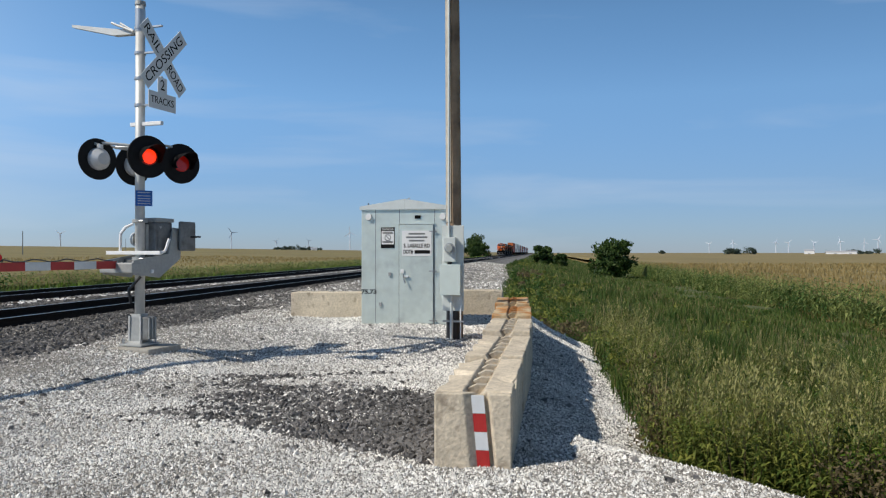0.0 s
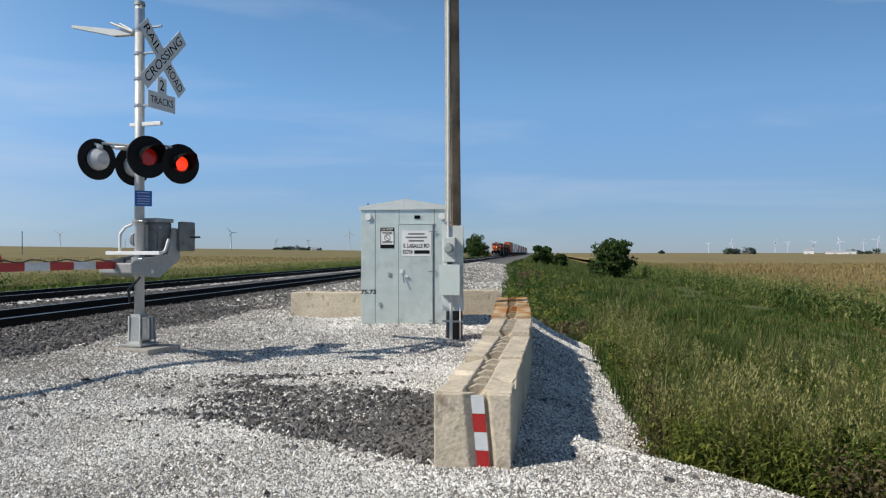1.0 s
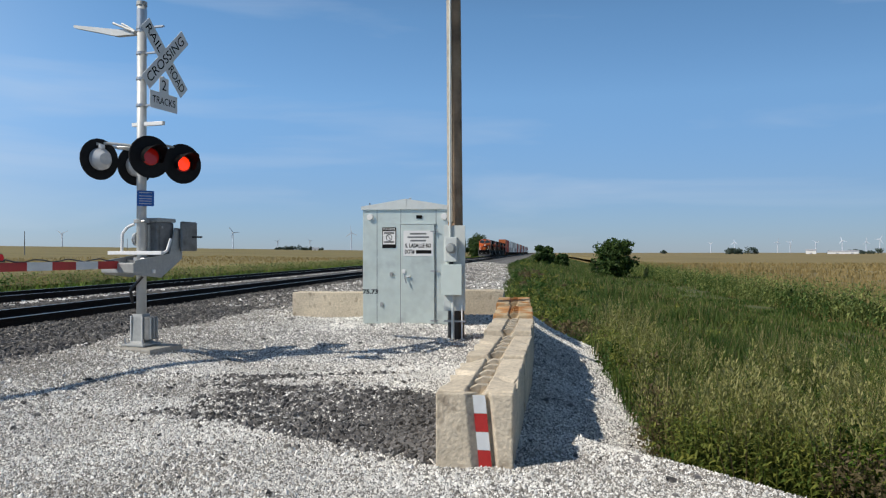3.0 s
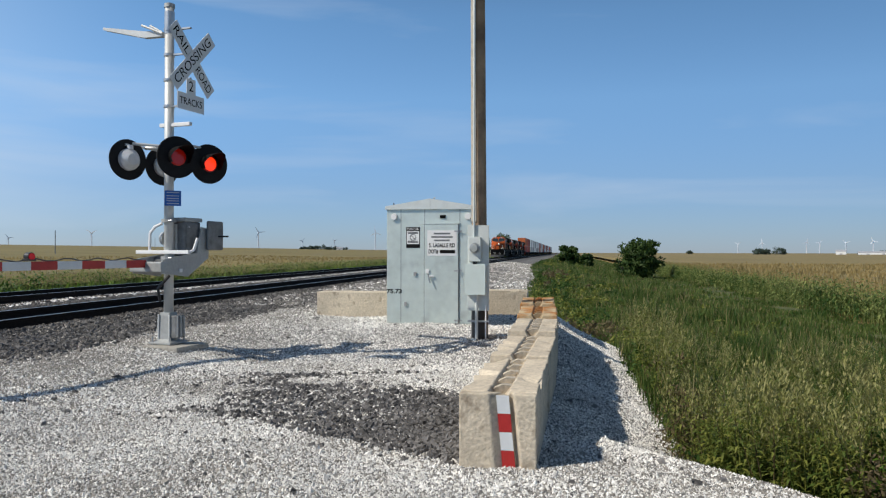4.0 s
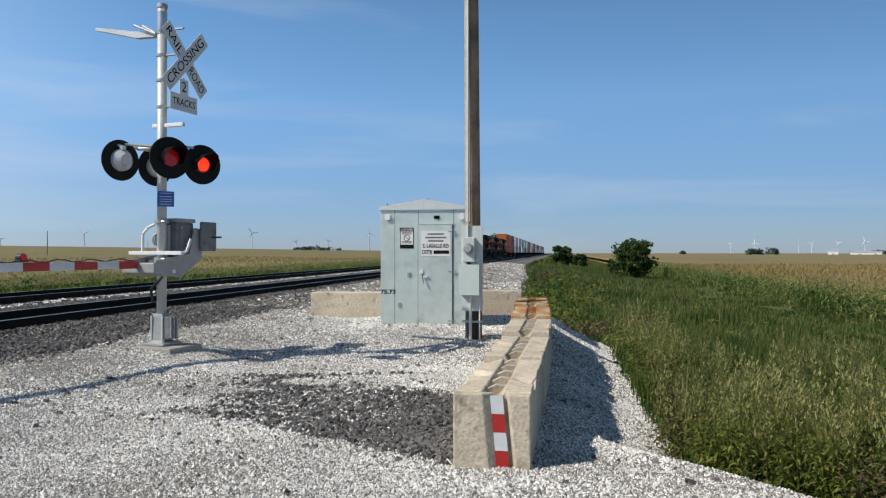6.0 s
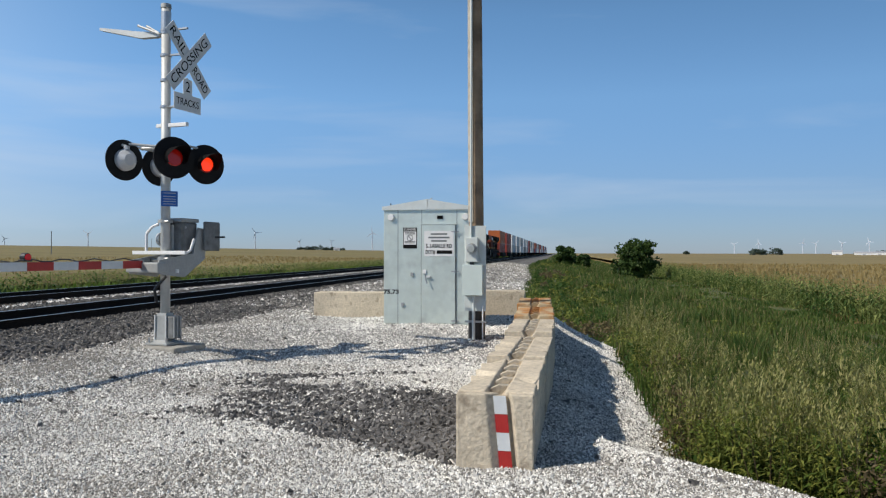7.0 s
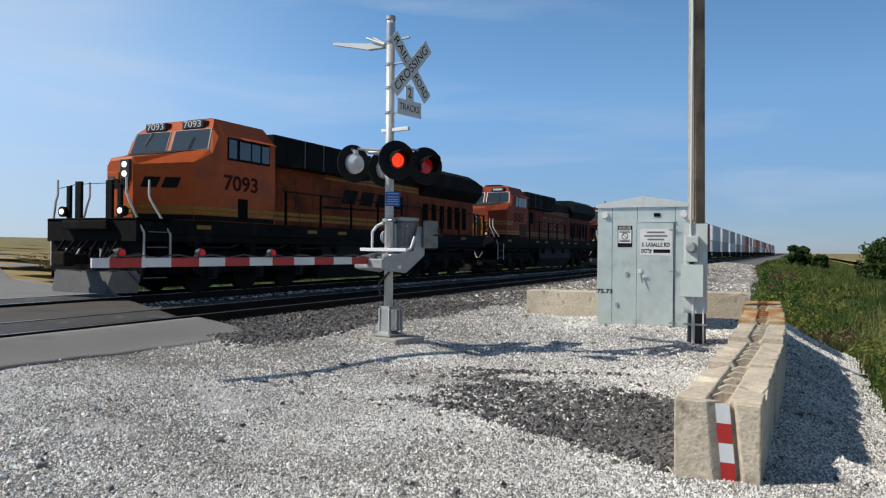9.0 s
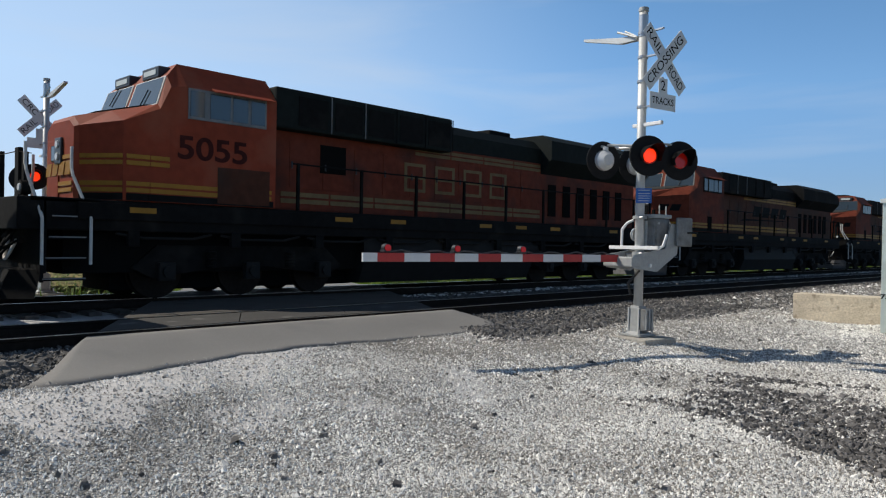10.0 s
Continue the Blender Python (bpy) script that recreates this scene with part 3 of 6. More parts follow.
    for v in r["geom"]:
        if isinstance(v, bmesh.types.BMVert):
            v.co.z -= 0.35
    bmesh.ops.recalc_face_normals(bm, faces=bm.faces)
    part("far_lane", bm, ASPHALT, road, "pale road running off between the fields")


build_crossing()


# ---- concrete blocks ----
def block_mesh(rng, mat, name="concrete_block"):
    """A two-foot cast block with a groove along top and ends, worn edges."""
    w, hgt, L, g = 0.305, 0.60, 1.81, 0.055
    prof = [(-w, 0), (w, 0), (w, hgt), (g + 0.03, hgt), (0.022, hgt - 0.10), (-0.022, hgt - 0.10), (-g - 0.03, hgt), (-w, hgt)]
    bm = slab(B(), prof, "y", 0, L)
    bmesh.ops.bevel(bm, geom=[e for e in bm.edges], offset=0.011, segments=2, profile=0.5, affect="EDGES")
    bmesh.ops.subdivide_edges(bm, edges=[e for e in bm.edges if e.calc_length() > 0.3], cuts=9, use_grid_fill=True)
    for v in bm.verts:
        p = v.co * 7 + Vector((rng, rng * 2, 0))
        v.co += Vector((noise.noise(p), noise.noise(p + Vector((9, 0, 0))), noise.noise(p + Vector((0, 9, 0))))) * 0.008
        chip = noise.noise(v.co * 5 + Vector((rng * 3, 4, 1)))
        worn = abs(v.co.x) > w - 0.03 and v.co.z > hgt - 0.04
        if worn and chip > 0.1:
            v.co += Vector((-math.copysign(0.05, v.co.x), 0, -0.05)) * min(1.0, (chip - 0.1) * 3)
    bmesh.ops.triangulate(bm, faces=[f for f in bm.faces if len(f.verts) > 4])
    return bm


def build_blocks():
    lay = [(-0.52, 5.88, -0.02, -1.2), (-0.475, 7.72, 0.01, -1.6), (-0.43, 9.57, 0.07, -0.4), (-0.43, 11.42, 0.12, 1.2), (-0.49, 13.27, 0.17, 1.6)]
    for i, (x, y, z, yaw) in enumerate(lay):
        rust = i >= 3
        ob = thing("concrete_block", pose(x, y, z, 0, 0, yaw), ("rust-stained" if rust else "tan weathered") + " cast concrete block with a grooved top on gravel", "concrete block", "row of concrete blocks")
        part("block_body", block_mesh(i * 3.1 + 1, CONCRETE), RUSTY_CONCRETE if rust else CONCRETE, ob)
        for k in range(5):
            y0 = 0.16 + k * 0.36
            rib = loft(B(), [[(-0.062, y0, 0.585), (0.0, y0 + 0.02, 0.50), (0.075, y0 + 0.10, 0.597), (0.0, y0 + 0.05, 0.61)], [(-0.062, y0 + 0.10, 0.585), (0.0, y0 + 0.12, 0.50), (0.075, y0 + 0.20, 0.597), (0.0, y0 + 0.15, 0.61)]])
            part("groove_rib", rib, RUSTY_CONCRETE if rust else CONCRETE, ob)
        if i == 0:
            for outline in ([(-0.302, 0.004), (0.03, 0.004), (-0.075, -0.085), (-0.302, -0.085)], [(0.10, 0.004), (0.302, 0.004), (0.302, -0.085), (0.135, -0.085)]):
                lean = B()
                slab(lean, outline, "z", 0.0, 0.592)
                for v in lean.verts:
                    if abs(v.co.x) < 0.2:
                        v.co.x += 0.055 * (1 - v.co.z / 0.592)
                bmesh.ops.bevel(lean, geom=list(lean.edges), offset=0.012, segments=2, profile=0.5, affect="EDGES")
                part("end_face", lean, CONCRETE, ob, "splayed end face beside a channel")
            for k in range(4):
                z0 = 0.575 - (k + 1) * 0.143
                d = 0.055 * (1 - z0 / 0.592)
                e = 0.055 * (1 - (z0 + 0.14) / 0.592)
                part("reflective_band", slab(B(), [(-0.018 + d, z0), (0.082 + d, z0), (0.082 + e, z0 + 0.14), (-0.018 + e, z0 + 0.14)], "y", -0.048, -0.038), RED_SHEET if k % 2 else WHITE_SHEET, ob, "red reflective band" if k % 2 else "white reflective band")
            part("band_backing", slab(B(), [(0.04, 0.0), (0.135, 0.0), (0.08, 0.572), (-0.015, 0.572)], "y", -0.037, 0.004), CONCRETE, ob)
    for i, (x, y) in enumerate([(-5.72, 17.0), (-3.86, 17.3), (-2.72, 18.3)]):
        ob = thing("concrete_block", pose(x, y, height(x + 0.9, y) + (0.08 if i == 2 else -0.03), 0, 0, -90 + (1.5 if i == 0 else 0)), "tan weathered cast concrete block lying behind the equipment cabinet", "concrete block", "row of concrete blocks")
        part("block_body", block_mesh(i * 5.7 + 20, CONCRETE), CONCRETE, ob)


build_blocks()

# ---- equipment cabinet ----
CAB_X, CAB_Y, CAB_W, CAB_D = -3.665, 15.12, 1.83, 1.25
CAB_Z = 0.12


def build_cabinet():
    c = thing("equipment_cabinet", pose(CAB_X, CAB_Y, CAB_Z), "grey aluminium railway equipment cabinet with a low gable roof on gravel", "equipment cabinet")
    W, D, H = CAB_W, CAB_D, 2.46
    part("body", box(B(), 0, W, 0.0, D, 0.08, H, 0.012), CABINET, c)
    part("base", box(B(), 0.12, W - 0.12, 0.12, D - 0.1, -0.15, 0.085), BLACK_PAINT, c, "dark steel skids under the floor")
    roof = slab(B(), [(-0.03, H - 0.03), (W + 0.03, H - 0.03), (W + 0.03, H + 0.035), (W / 2, H + 0.19), (-0.03, H + 0.035)], "y", -0.04, D + 0.04)
    part("roof", roof, CABINET_ROOF, c, "pale low gable roof")
    part("roof_seam", box(B(), W / 2 - 0.006, W / 2 + 0.006, -0.046, -0.041, H - 0.03, H + 0.18), BOX_GREY, c)
    part("lifting_eye", rod(B(), [(W / 2 + 0.03, 0.2, H + 0.17), (W / 2 + 0.03, 0.2, H + 0.21), (W / 2 + 0.07, 0.2, H + 0.22)], 0.012), ALU_CAST, c)
    part("antenna", rod(B(), [(0.1, 0.2, H), (0.1, 0.2, H + 0.12)], 0.012), BLACK_PAINT, c)
    for x in (0.30, 0.80, 1.53):
        part("panel_seam", box(B(), x - 0.005, x + 0.005, -0.0025, 0.0, 0.1, H - 0.03), WEIGHT_GREY, c)
    part("door_gap", box(B(), 0.785, 1.515, -0.0035, -0.0005, 0.09, 2.135), WEIGHT_GREY, c)
    door = part("door", box(B(), 0.80, 1.50, -0.03, -0.004, 0.10, 2.12, 0.006), CABINET, c, "flat aluminium door")
    part("door_lintel", box(B(), 0.78, 1.53, -0.035, -0.003, 2.125, 2.15), CABINET, c)
    for z in (0.16, 1.17, 1.98):
        part("hinge", box(B(), 1.42, 1.58, -0.042, -0.031, z - 0.012, z + 0.012, 0.003), STEEL, door)
        part("hinge_pin", tube(B(), (1.505, -0.045, z - 0.05), (1.505, -0.045, z + 0.05), 0.009, seg=8), STEEL, door)
    part("latch_plate", box(B(), 0.83, 0.90, -0.055, -0.031, 1.12, 1.20, 0.006), WHITE_PAINT, door)
    part("door_handle", rod(B(), [(0.88, -0.05, 1.10), (0.90, -0.09, 1.02), (0.93, -0.10, 0.92)], 0.014), STEEL, door, "bright steel handle")
    part("padlock", box(B(), 0.91, 1.00, -0.075, -0.04, 1.04, 1.075, 0.006), WHITE_SHEET, door)
    for x in (0.155, 1.70):
        part("side_lamp", tube(B(), (x, -0.05, 2.28), (x, 0.0, 2.28), 0.062, 0.072, 18), WHITE_PAINT, c, "round white lamp cover")
    part("vent", box(B(), 1.12, 1.24, -0.02, 0, 2.24, 2.31, 0.004), DARK, c, "small dark vent")
    for x, z in ((0.60, 1.10), (0.40, 0.48)):
        part("catch", box(B(), x - 0.03, x + 0.03, -0.03, 0, z - 0.04, z + 0.04, 0.006), ALU_CAST, c)
    LIFT = 0.115
    # door notice
    sign = part("notice", box(B(), 0.86, 1.47, -0.037, -0.031, 1.36 + LIFT, 1.88 + LIFT, 0.002), WHITE_PAINT, door, "white notice with black lettering")
    up = lambda x, z, y=-0.0385: pose(x, y, z + LIFT, 90, 0, 0)
    for z, w in ((1.815, 0.34), (1.745, 0.44), (1.675, 0.32)):
        part("notice_line", box(B(), 1.165 - w / 2, 1.165 + w / 2, -0.0395, -0.0375, z - 0.017 + LIFT, z + 0.017 + LIFT), WEIGHT_GREY, sign)
    words("lettering", "S. LASALLE RD", 0.11, up(1.165, 1.57), BLACK_TEXT, sign, 0.001, 0.54, 0.003)
    words("lettering", "DOT#", 0.11, up(0.985, 1.445), BLACK_TEXT, sign, 0.001, 0.20, 0.003)
    part("notice_line", box(B(), 1.12, 1.44, -0.0395, -0.0375, 1.41 + LIFT, 1.48 + LIFT), BLACK_TEXT, sign)
    # hazard notice
    haz = part("hazard_notice", box(B(), 0.41, 0.70, -0.006, -0.001, 1.52 + LIFT, 1.95 + LIFT, 0.002), BLACK_TEXT, c, "black and white danger notice")
    part("notice_face", box(B(), 0.425, 0.685, -0.009, -0.0055, 1.60 + LIFT, 1.87 + LIFT), WHITE_PAINT, haz)
    words("lettering", "DANGER", 0.065, up(0.555, 1.91, -0.0075), WHITE_PAINT, haz, 0.001, 0.24)
    for z in (1.845, 1.82, 1.66, 1.635):
        part("notice_line", box(B(), 0.45, 0.66, -0.0105, -0.0085, z - 0.007 + LIFT, z + 0.007 + LIFT), BLACK_TEXT, haz)
    bm = B()
    for k in range(20):
        a0, a1 = k * math.pi / 10, (k + 1) * math.pi / 10
        rod(bm, [(0.555 + 0.06 * math.cos(a0), -0.0095, 1.74 + LIFT + 0.06 * math.sin(a0)), (0.555 + 0.06 * math.cos(a1), -0.0095, 1.74 + LIFT + 0.06 * math.sin(a1))], 0.006, 4)
    rod(bm, [(0.515, -0.0095, 1.78 + LIFT), (0.595, -0.0095, 1.70 + LIFT)], 0.006, 4)
    part("pictogram", bm, BLACK_TEXT, haz)
    words("number_marking", "75.73", 0.12, up(0.16, 0.62, -0.0015), BLACK_TEXT, c, 0.001, 0.32, 0.004)


build_cabinet()


# ---- utility pole with meter ----
def build_pole():
    px, py = -1.54, 13.5
    z0 = height(px, py)
    p = thing("utility_pole", pose(px, py, z0), "weathered brown wooden utility pole with a meter board, set in gravel", "utility pole")
    bm = B()
    seg, rows = 20, 60
    rings = []
    for j in range(rows + 1):
        z = -0.4 + j * (11.4 / rows)
        r = 0.143 - 0.0032 * z
        ring = []
        for i in range(seg):
            a = 6.28318 * i / seg
            k = 1 + 0.035 * noise.noise(Vector((math.cos(a) * 3, math.sin(a) * 3, z * 0.5)))
            ring.append(bm.verts.new((r * k * math.cos(a) + 0.0 - 0.006 * z, r * k * math.sin(a), z)))
        rings.append(ring)
    for a, b in zip(rings, rings[1:]):
        for i in range(seg):
            bm.faces.new((a[i], a[(i + 1) % seg], b[(i + 1) % seg], b[i]))
    bm.faces.new(rings[-1])
    part("pole_shaft", bm, POLE_WOOD, p, smooth=True)
    # Widened moulding; its pale colour carries the sunlight on the pole's left side.
    part("timber_strip", slab(B(), [(-0.142, 2.1), (-0.05, 2.1), (-0.095, 11.0), (-0.175, 11.0)], "y", -0.145, -0.06), POLE_SUNLIT, p, "wooden moulding in a pale tone for the pole's sunlit side")
    part("butt_wrap", tube(B(), (0, 0, -0.1), (0, 0, 0.62), 0.155, 0.15, 20), BLACK_PAINT, p, "black wrap round the foot")
    part("meter_board", box(B(), -0.20, 0.185, -0.185, -0.155, 0.50, 2.03, 0.006), BOX_GREY, p, "grey back board")
    for z in (0.62, 1.9):
        part("board_bracket", box(B(), -0.12, 0.12, -0.156, -0.08, z - 0.03, z + 0.03), STEEL, p)
    m = part("meter_socket", box(B(), -0.17, 0.05, -0.30, -0.186, 1.38, 1.82, 0.015), BOX_GREY, p, "grey meter socket")
    part("meter_ring", tube(B(), (-0.06, -0.345, 1.62), (-0.06, -0.301, 1.62), 0.085, 0.095, 24), STEEL, m)
    part("meter_glass", tube(B(), (-0.06, -0.40, 1.62), (-0.06, -0.346, 1.62), 0.06, 0.078, 24), glass("meter_glass", (0.35, 0.37, 0.36)), m, "glass meter dome")
    part("nipple", tube(B(), (-0.06, -0.24, 1.30), (-0.06, -0.24, 1.38), 0.04, seg=12), BLACK_PAINT, p)
    bx = part("breaker_box", box(B(), -0.215, 0.13, -0.34, -0.186, 0.80, 1.32, 0.012), BOX_GREEN, p, "pale grey-green breaker box")
    part("box_lid", box(B(), -0.225, 0.14, -0.352, -0.341, 0.79, 1.335, 0.006), BOX_GREEN, bx)
    part("conduit", rod(B(), [(-0.03, -0.25, 0.0), (-0.03, -0.25, 0.80)], 0.028, 12), BOX_GREY, p)
    part("conduit", rod(B(), [(0.13, -0.20, 0.0), (0.13, -0.20, 0.60)], 0.014, 8), WHITE_PAINT, p)
    part("conduit", rod(B(), [(-0.08, -0.21, 1.82), (-0.085, -0.17, 6.0), (-0.10, -0.16, 11.0)], 0.022, 8), BOX_GREY, p)
    part("strap", box(B(), -0.19, 0.19, -0.235, -0.12, 0.30, 0.33), STEEL, p)


build_pole()


# ---- crossing signal ----
def blade(text_a, text_b, turn, parent, z, x):
    """One board of the crossed sign, facing +x, turned about x."""
    m = pose(x, 0, z) @ pose(0, 0, 0, turn, 0, 0)
    b = part("sign_board", slab(B(), [(-0.61, -0.115), (0.61, -0.115), (0.61, 0.115), (-0.61, 0.115)], "x", -0.004, 0.004), WHITE_SHEET, parent, "white board with black capitals")
    b.matrix_basis = m
    if text_b:
        for tx, yy in ((text_a, -0.35), (text_b, 0.35)):
            words("lettering", tx, 0.19, pose(0.005, yy, 0, 90, 0, 90), BLACK_TEXT, b, 0.001, 0.42)
            words("lettering", tx, 0.19, pose(-0.005, -yy, 0, 90, 0, -90), BLACK_TEXT, b, 0.001, 0.42)
    else:
        words("lettering", text_a, 0.19, pose(0.005, 0, 0, 90, 0, 90), BLACK_TEXT, b, 0.001, 1.08)
        words("lettering", text_a, 0.19, pose(-0.005, 0, 0, 90, 0, -90), BLACK_TEXT, b, 0.001, 1.08)
    return b


FLASH_DISCS = []


def flasher(parent, px, py, z, facing, beat, turn):
    """A round black lamp board with hood and lens; facing is +1 or -1 along its own x axis, beat 1 or 2 in the flashing, 0 never."""
    f, x, y = facing, 0.0, 0.0
    d = part("lamp_board", tube(B(), (x, y, z), (x + 0.02 * f, y, z), 0.305, 0.30, 40), MATT_BLACK, parent, "round black lamp background")
    hs = B()
    tube(hs, (x - 0.002 * f, y, z), (x - 0.06 * f, y, z), 0.165, 0.16, 24)
    tube(hs, (x - 0.06 * f, y, z), (x - 0.14 * f, y, z), 0.16, 0.085, 24)
    tube(hs, (x - 0.05 * f, y, z + 0.15), (x - 0.05 * f, y, z + 0.21), 0.045, 0.045, 12)
    part("lamp_housing", hs, LAMP_BACK, d, "pale rounded lamp housing", smooth=False)
    part("lens", tube(B(), (x + 0.021 * f, y, z), (x + 0.035 * f, y, z), 0.125, 0.108, 28), RED_DIM, d, "red lens")
    bm = B()
    n = 20
    a0, a1 = -0.6, math.pi + 0.6
    rings = []
    for k, (dist, reach) in enumerate(((0.021, 1.0), (0.40, 1.0))):
        ring = []
        for i in range(n + 1):
            a = a0 + (a1 - a0) * i / n
            cut = 0.021 + (dist - 0.021) * (0.35 + 0.65 * max(0.0, math.sin(a)))
            ring.append(bm.verts.new((x + cut * f, y + 0.150 * math.cos(a), z + 0.150 * math.sin(a) - 0.02 * (cut - 0.021))))
        rings.append(ring)
    for i in range(n):
        bm.faces.new((rings[0][i], rings[0][i + 1], rings[1][i + 1], rings[1][i]))
    bmesh.ops.solidify(bm, geom=list(bm.faces), thickness=0.006)
    part("hood", bm, MATT_BLACK, d, "black visor")
    # Added glowing disc; it slides out through the dim lens to show it lit.
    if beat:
        flash_disc = part("bulb_reflector", tube(B(), (x + 0.020 * f, y, z), (x + 0.030 * f, y, z), 0.107, 0.088, 24), RED_LIT, d, "added glowing red disc that shows the lamp lit")
        FLASH_DISCS.append((flash_disc, f, beat))
    d.matrix_basis = pose(px, py, 0, 0, 0, turn)
    return d


def build_signal(name, m, near, label):
    s = thing(name, m, label, "crossing signal", "crossing signals")
    H = 5.14
    part("mast", tube(B(), (0, 0, 0.06), (0, 0, H), 0.072, 0.068, 24), ALU, s, "galvanised pipe mast", smooth=True)
    part("mast_cap", tube(B(), (0, 0, H - 0.02), (0, 0, H + 0.04), 0.08, 0.075, 20), ALU_CAST, s)
    part("top_sleeve", tube(B(), (0, 0, H - 0.42), (0, 0, H - 0.08), 0.074, 0.074, 20), STEEL, s)
    base = part("base_plate", box(B(), -0.2, 0.2, -0.2, 0.2, 0.03, 0.065, 0.008), ALU_CAST, s)
    for a in (-1, 1):
        for b in (-1, 1):
            part("anchor_bolt", tube(B(), (a * 0.16, b * 0.16, 0.0), (a * 0.16, b * 0.16, 0.14), 0.016, seg=8), STEEL, base)
    part("pedestal", loft(B(), [[(sx * w, sy * w, z) for sx, sy in ((-1, -1), (1, -1), (1, 1), (-1, 1))] for w, z in ((0.15, 0.065), (0.10, 0.10), (0.088, 0.46), (0.08, 0.5))]), ALU_CAST, s)
    for sx, sy in ((-0.10, -0.10), (0.10, -0.10), (-0.10, 0.10)):
        part("pedestal_rib", box(B(), sx - 0.012, sx + 0.012, sy - 0.012, sy + 0.012, 0.065, 0.47, 0.004), ALU, s)
    jb = part("junction_box", box(B(), 0.10, 0.22, -0.09, 0.11, 0.12, 0.46, 0.02), MACHINE, s, "grey ribbed junction box")
    for yy in (-0.07, 0.0, 0.07):
        part("box_rib", box(B(), 0.215, 0.235, yy - 0.012, yy + 0.012, 0.14, 0.45, 0.004), ALU_CAST, jb)
    part("foundation", box(B(), -0.30, 0.46, -0.36, 0.36, -0.45, 0.022, 0.02), OLD_CONCRETE, s, "concrete footing")
    # crossed boards
    cz = 4.285
    blade("RAIL", "ROAD", -45, s, cz, 0.425)
    blade("CROSSING", "", 45, s, cz, 0.438)
    plate = part("track_count_plate", slab(B(), [(-0.30, -0.36), (0.30, -0.36), (0.30, -0.11), (0.10, -0.11), (0.10, 0.12), (-0.10, 0.12), (-0.10, -0.11), (-0.30, -0.11)], "x", 0.396, 0.404), WHITE_SHEET, s, "white plate counting the tracks")
    plate.matrix_basis = pose(0, 0, 3.885)
    words("lettering", "2", 0.22, pose(0.4055, 0, 0.0, 90, 0, 90), BLACK_TEXT, plate, 0.001)
    words("lettering", "TRACKS", 0.15, pose(0.4055, 0, -0.235, 90, 0, 90), BLACK_TEXT, plate, 0.001, 0.5)
    for z in (4.78, 4.40, 4.02, 3.62):
        bm = tube(B(), (0, 0, z - 0.02), (0, 0, z + 0.02), 0.082, seg=18)
        box(bm, 0.07, 0.396, -0.02, 0.02, z - 0.012, z + 0.012)
        part("clamp", bm, STEEL, s)
    part("clamp_bar", box(B(), -0.16, 0.40, -0.03, 0.03, 3.31, 3.365, 0.006), WHITE_PAINT, s, "white bracket bar")
    # long bracket near the top
    br = B()
    slab(br, [(-0.10, 4.69), (-0.45, 4.70), (-1.25, 4.90), (-1.25, 4.94), (-0.45, 4.80), (-0.10, 4.76)], "y", -0.045, 0.045)
    rod(br, [(-0.08, -0.06, 4.72), (-0.46, -0.08, 4.88)], 0.02)
    rod(br, [(-0.08, 0.06, 4.72), (-0.42, 0.06, 4.91)], 0.018)
    part("top_bracket", br, ALU, s, "aluminium arm reaching out from the mast top")
    # lamps
    lz = 2.79
    bars = B()
    for x in (0.56, -0.64):
        rod(bars, [(x * 0.7, -0.42, lz + 0.22), (x * 0.7, 0.42, lz + 0.22)], 0.02, 8)
        rod(bars, [(0, 0, lz + 0.22), (x * 0.7, 0, lz + 0.22)], 0.03, 8)
    rod(bars, [(-0.45, -0.30, lz + 0.25), (0, 0, lz + 0.22)], 0.022, 8)
    part("lamp_crossarm", bars, ALU, s, "pipe crossarm for the lamps")
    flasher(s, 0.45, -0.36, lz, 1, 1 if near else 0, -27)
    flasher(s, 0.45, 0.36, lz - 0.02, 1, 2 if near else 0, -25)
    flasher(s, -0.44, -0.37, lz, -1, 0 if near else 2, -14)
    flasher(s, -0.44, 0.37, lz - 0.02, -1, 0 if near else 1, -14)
    blue = part("emergency_sign", box(B(), 0.09, 0.098, -0.08, 0.16, 2.11, 2.34, 0.003), BLUE_SIGN, s, "small blue sign with white lines")
    blue.matrix_basis = pose(0, 0, 0, 0, 0, -40)
    for z in (2.31, 2.26, 2.22, 2.185, 2.145):
        part("sign_line", box(B(), 0.0985, 0.0995, -0.05, 0.13, z - 0.005, z + 0.005), BOX_GREY, blue)
    # gate machine
    g = part("gate_machine", box(B(), -0.17, 0.19, 0.12, 0.50, 1.34, 1.88, 0.03), MACHINE, s, "weathered cast gate machine")
    part("machine_lid", box(B(), -0.19, 0.21, 0.10, 0.52, 1.88, 1.94, 0.015), ALU_CAST, g)
    part("machine_door", box(B(), 0.19, 0.205, 0.16, 0.46, 1.42, 1.84, 0.006), MACHINE, g)
    part("door_bolt", tube(B(), (0.20, 0.20, 1.80), (0.22, 0.20, 1.80), 0.018, seg=8), STEEL, g)
    part("side_lug", box(B(), -0.04, 0.06, 0.08, 0.14, 1.40, 1.84, 0.01), ALU, g)
    part("motor_cover", tube(B(), (-0.24, 0.16, 1.62), (-0.17, 0.16, 1.62), 0.10, 0.12, 20), ALU, g)
    part("motor_hub", tube(B(), (-0.27, 0.16, 1.62), (-0.235, 0.16, 1.62), 0.04, 0.05, 12), MACHINE, g)
    for z in (1.30, 1.86):
        part("mast_clamp", tube(B(), (0, 0, z), (0, 0, z + 0.05), 0.11, seg=18), ALU_CAST, s)
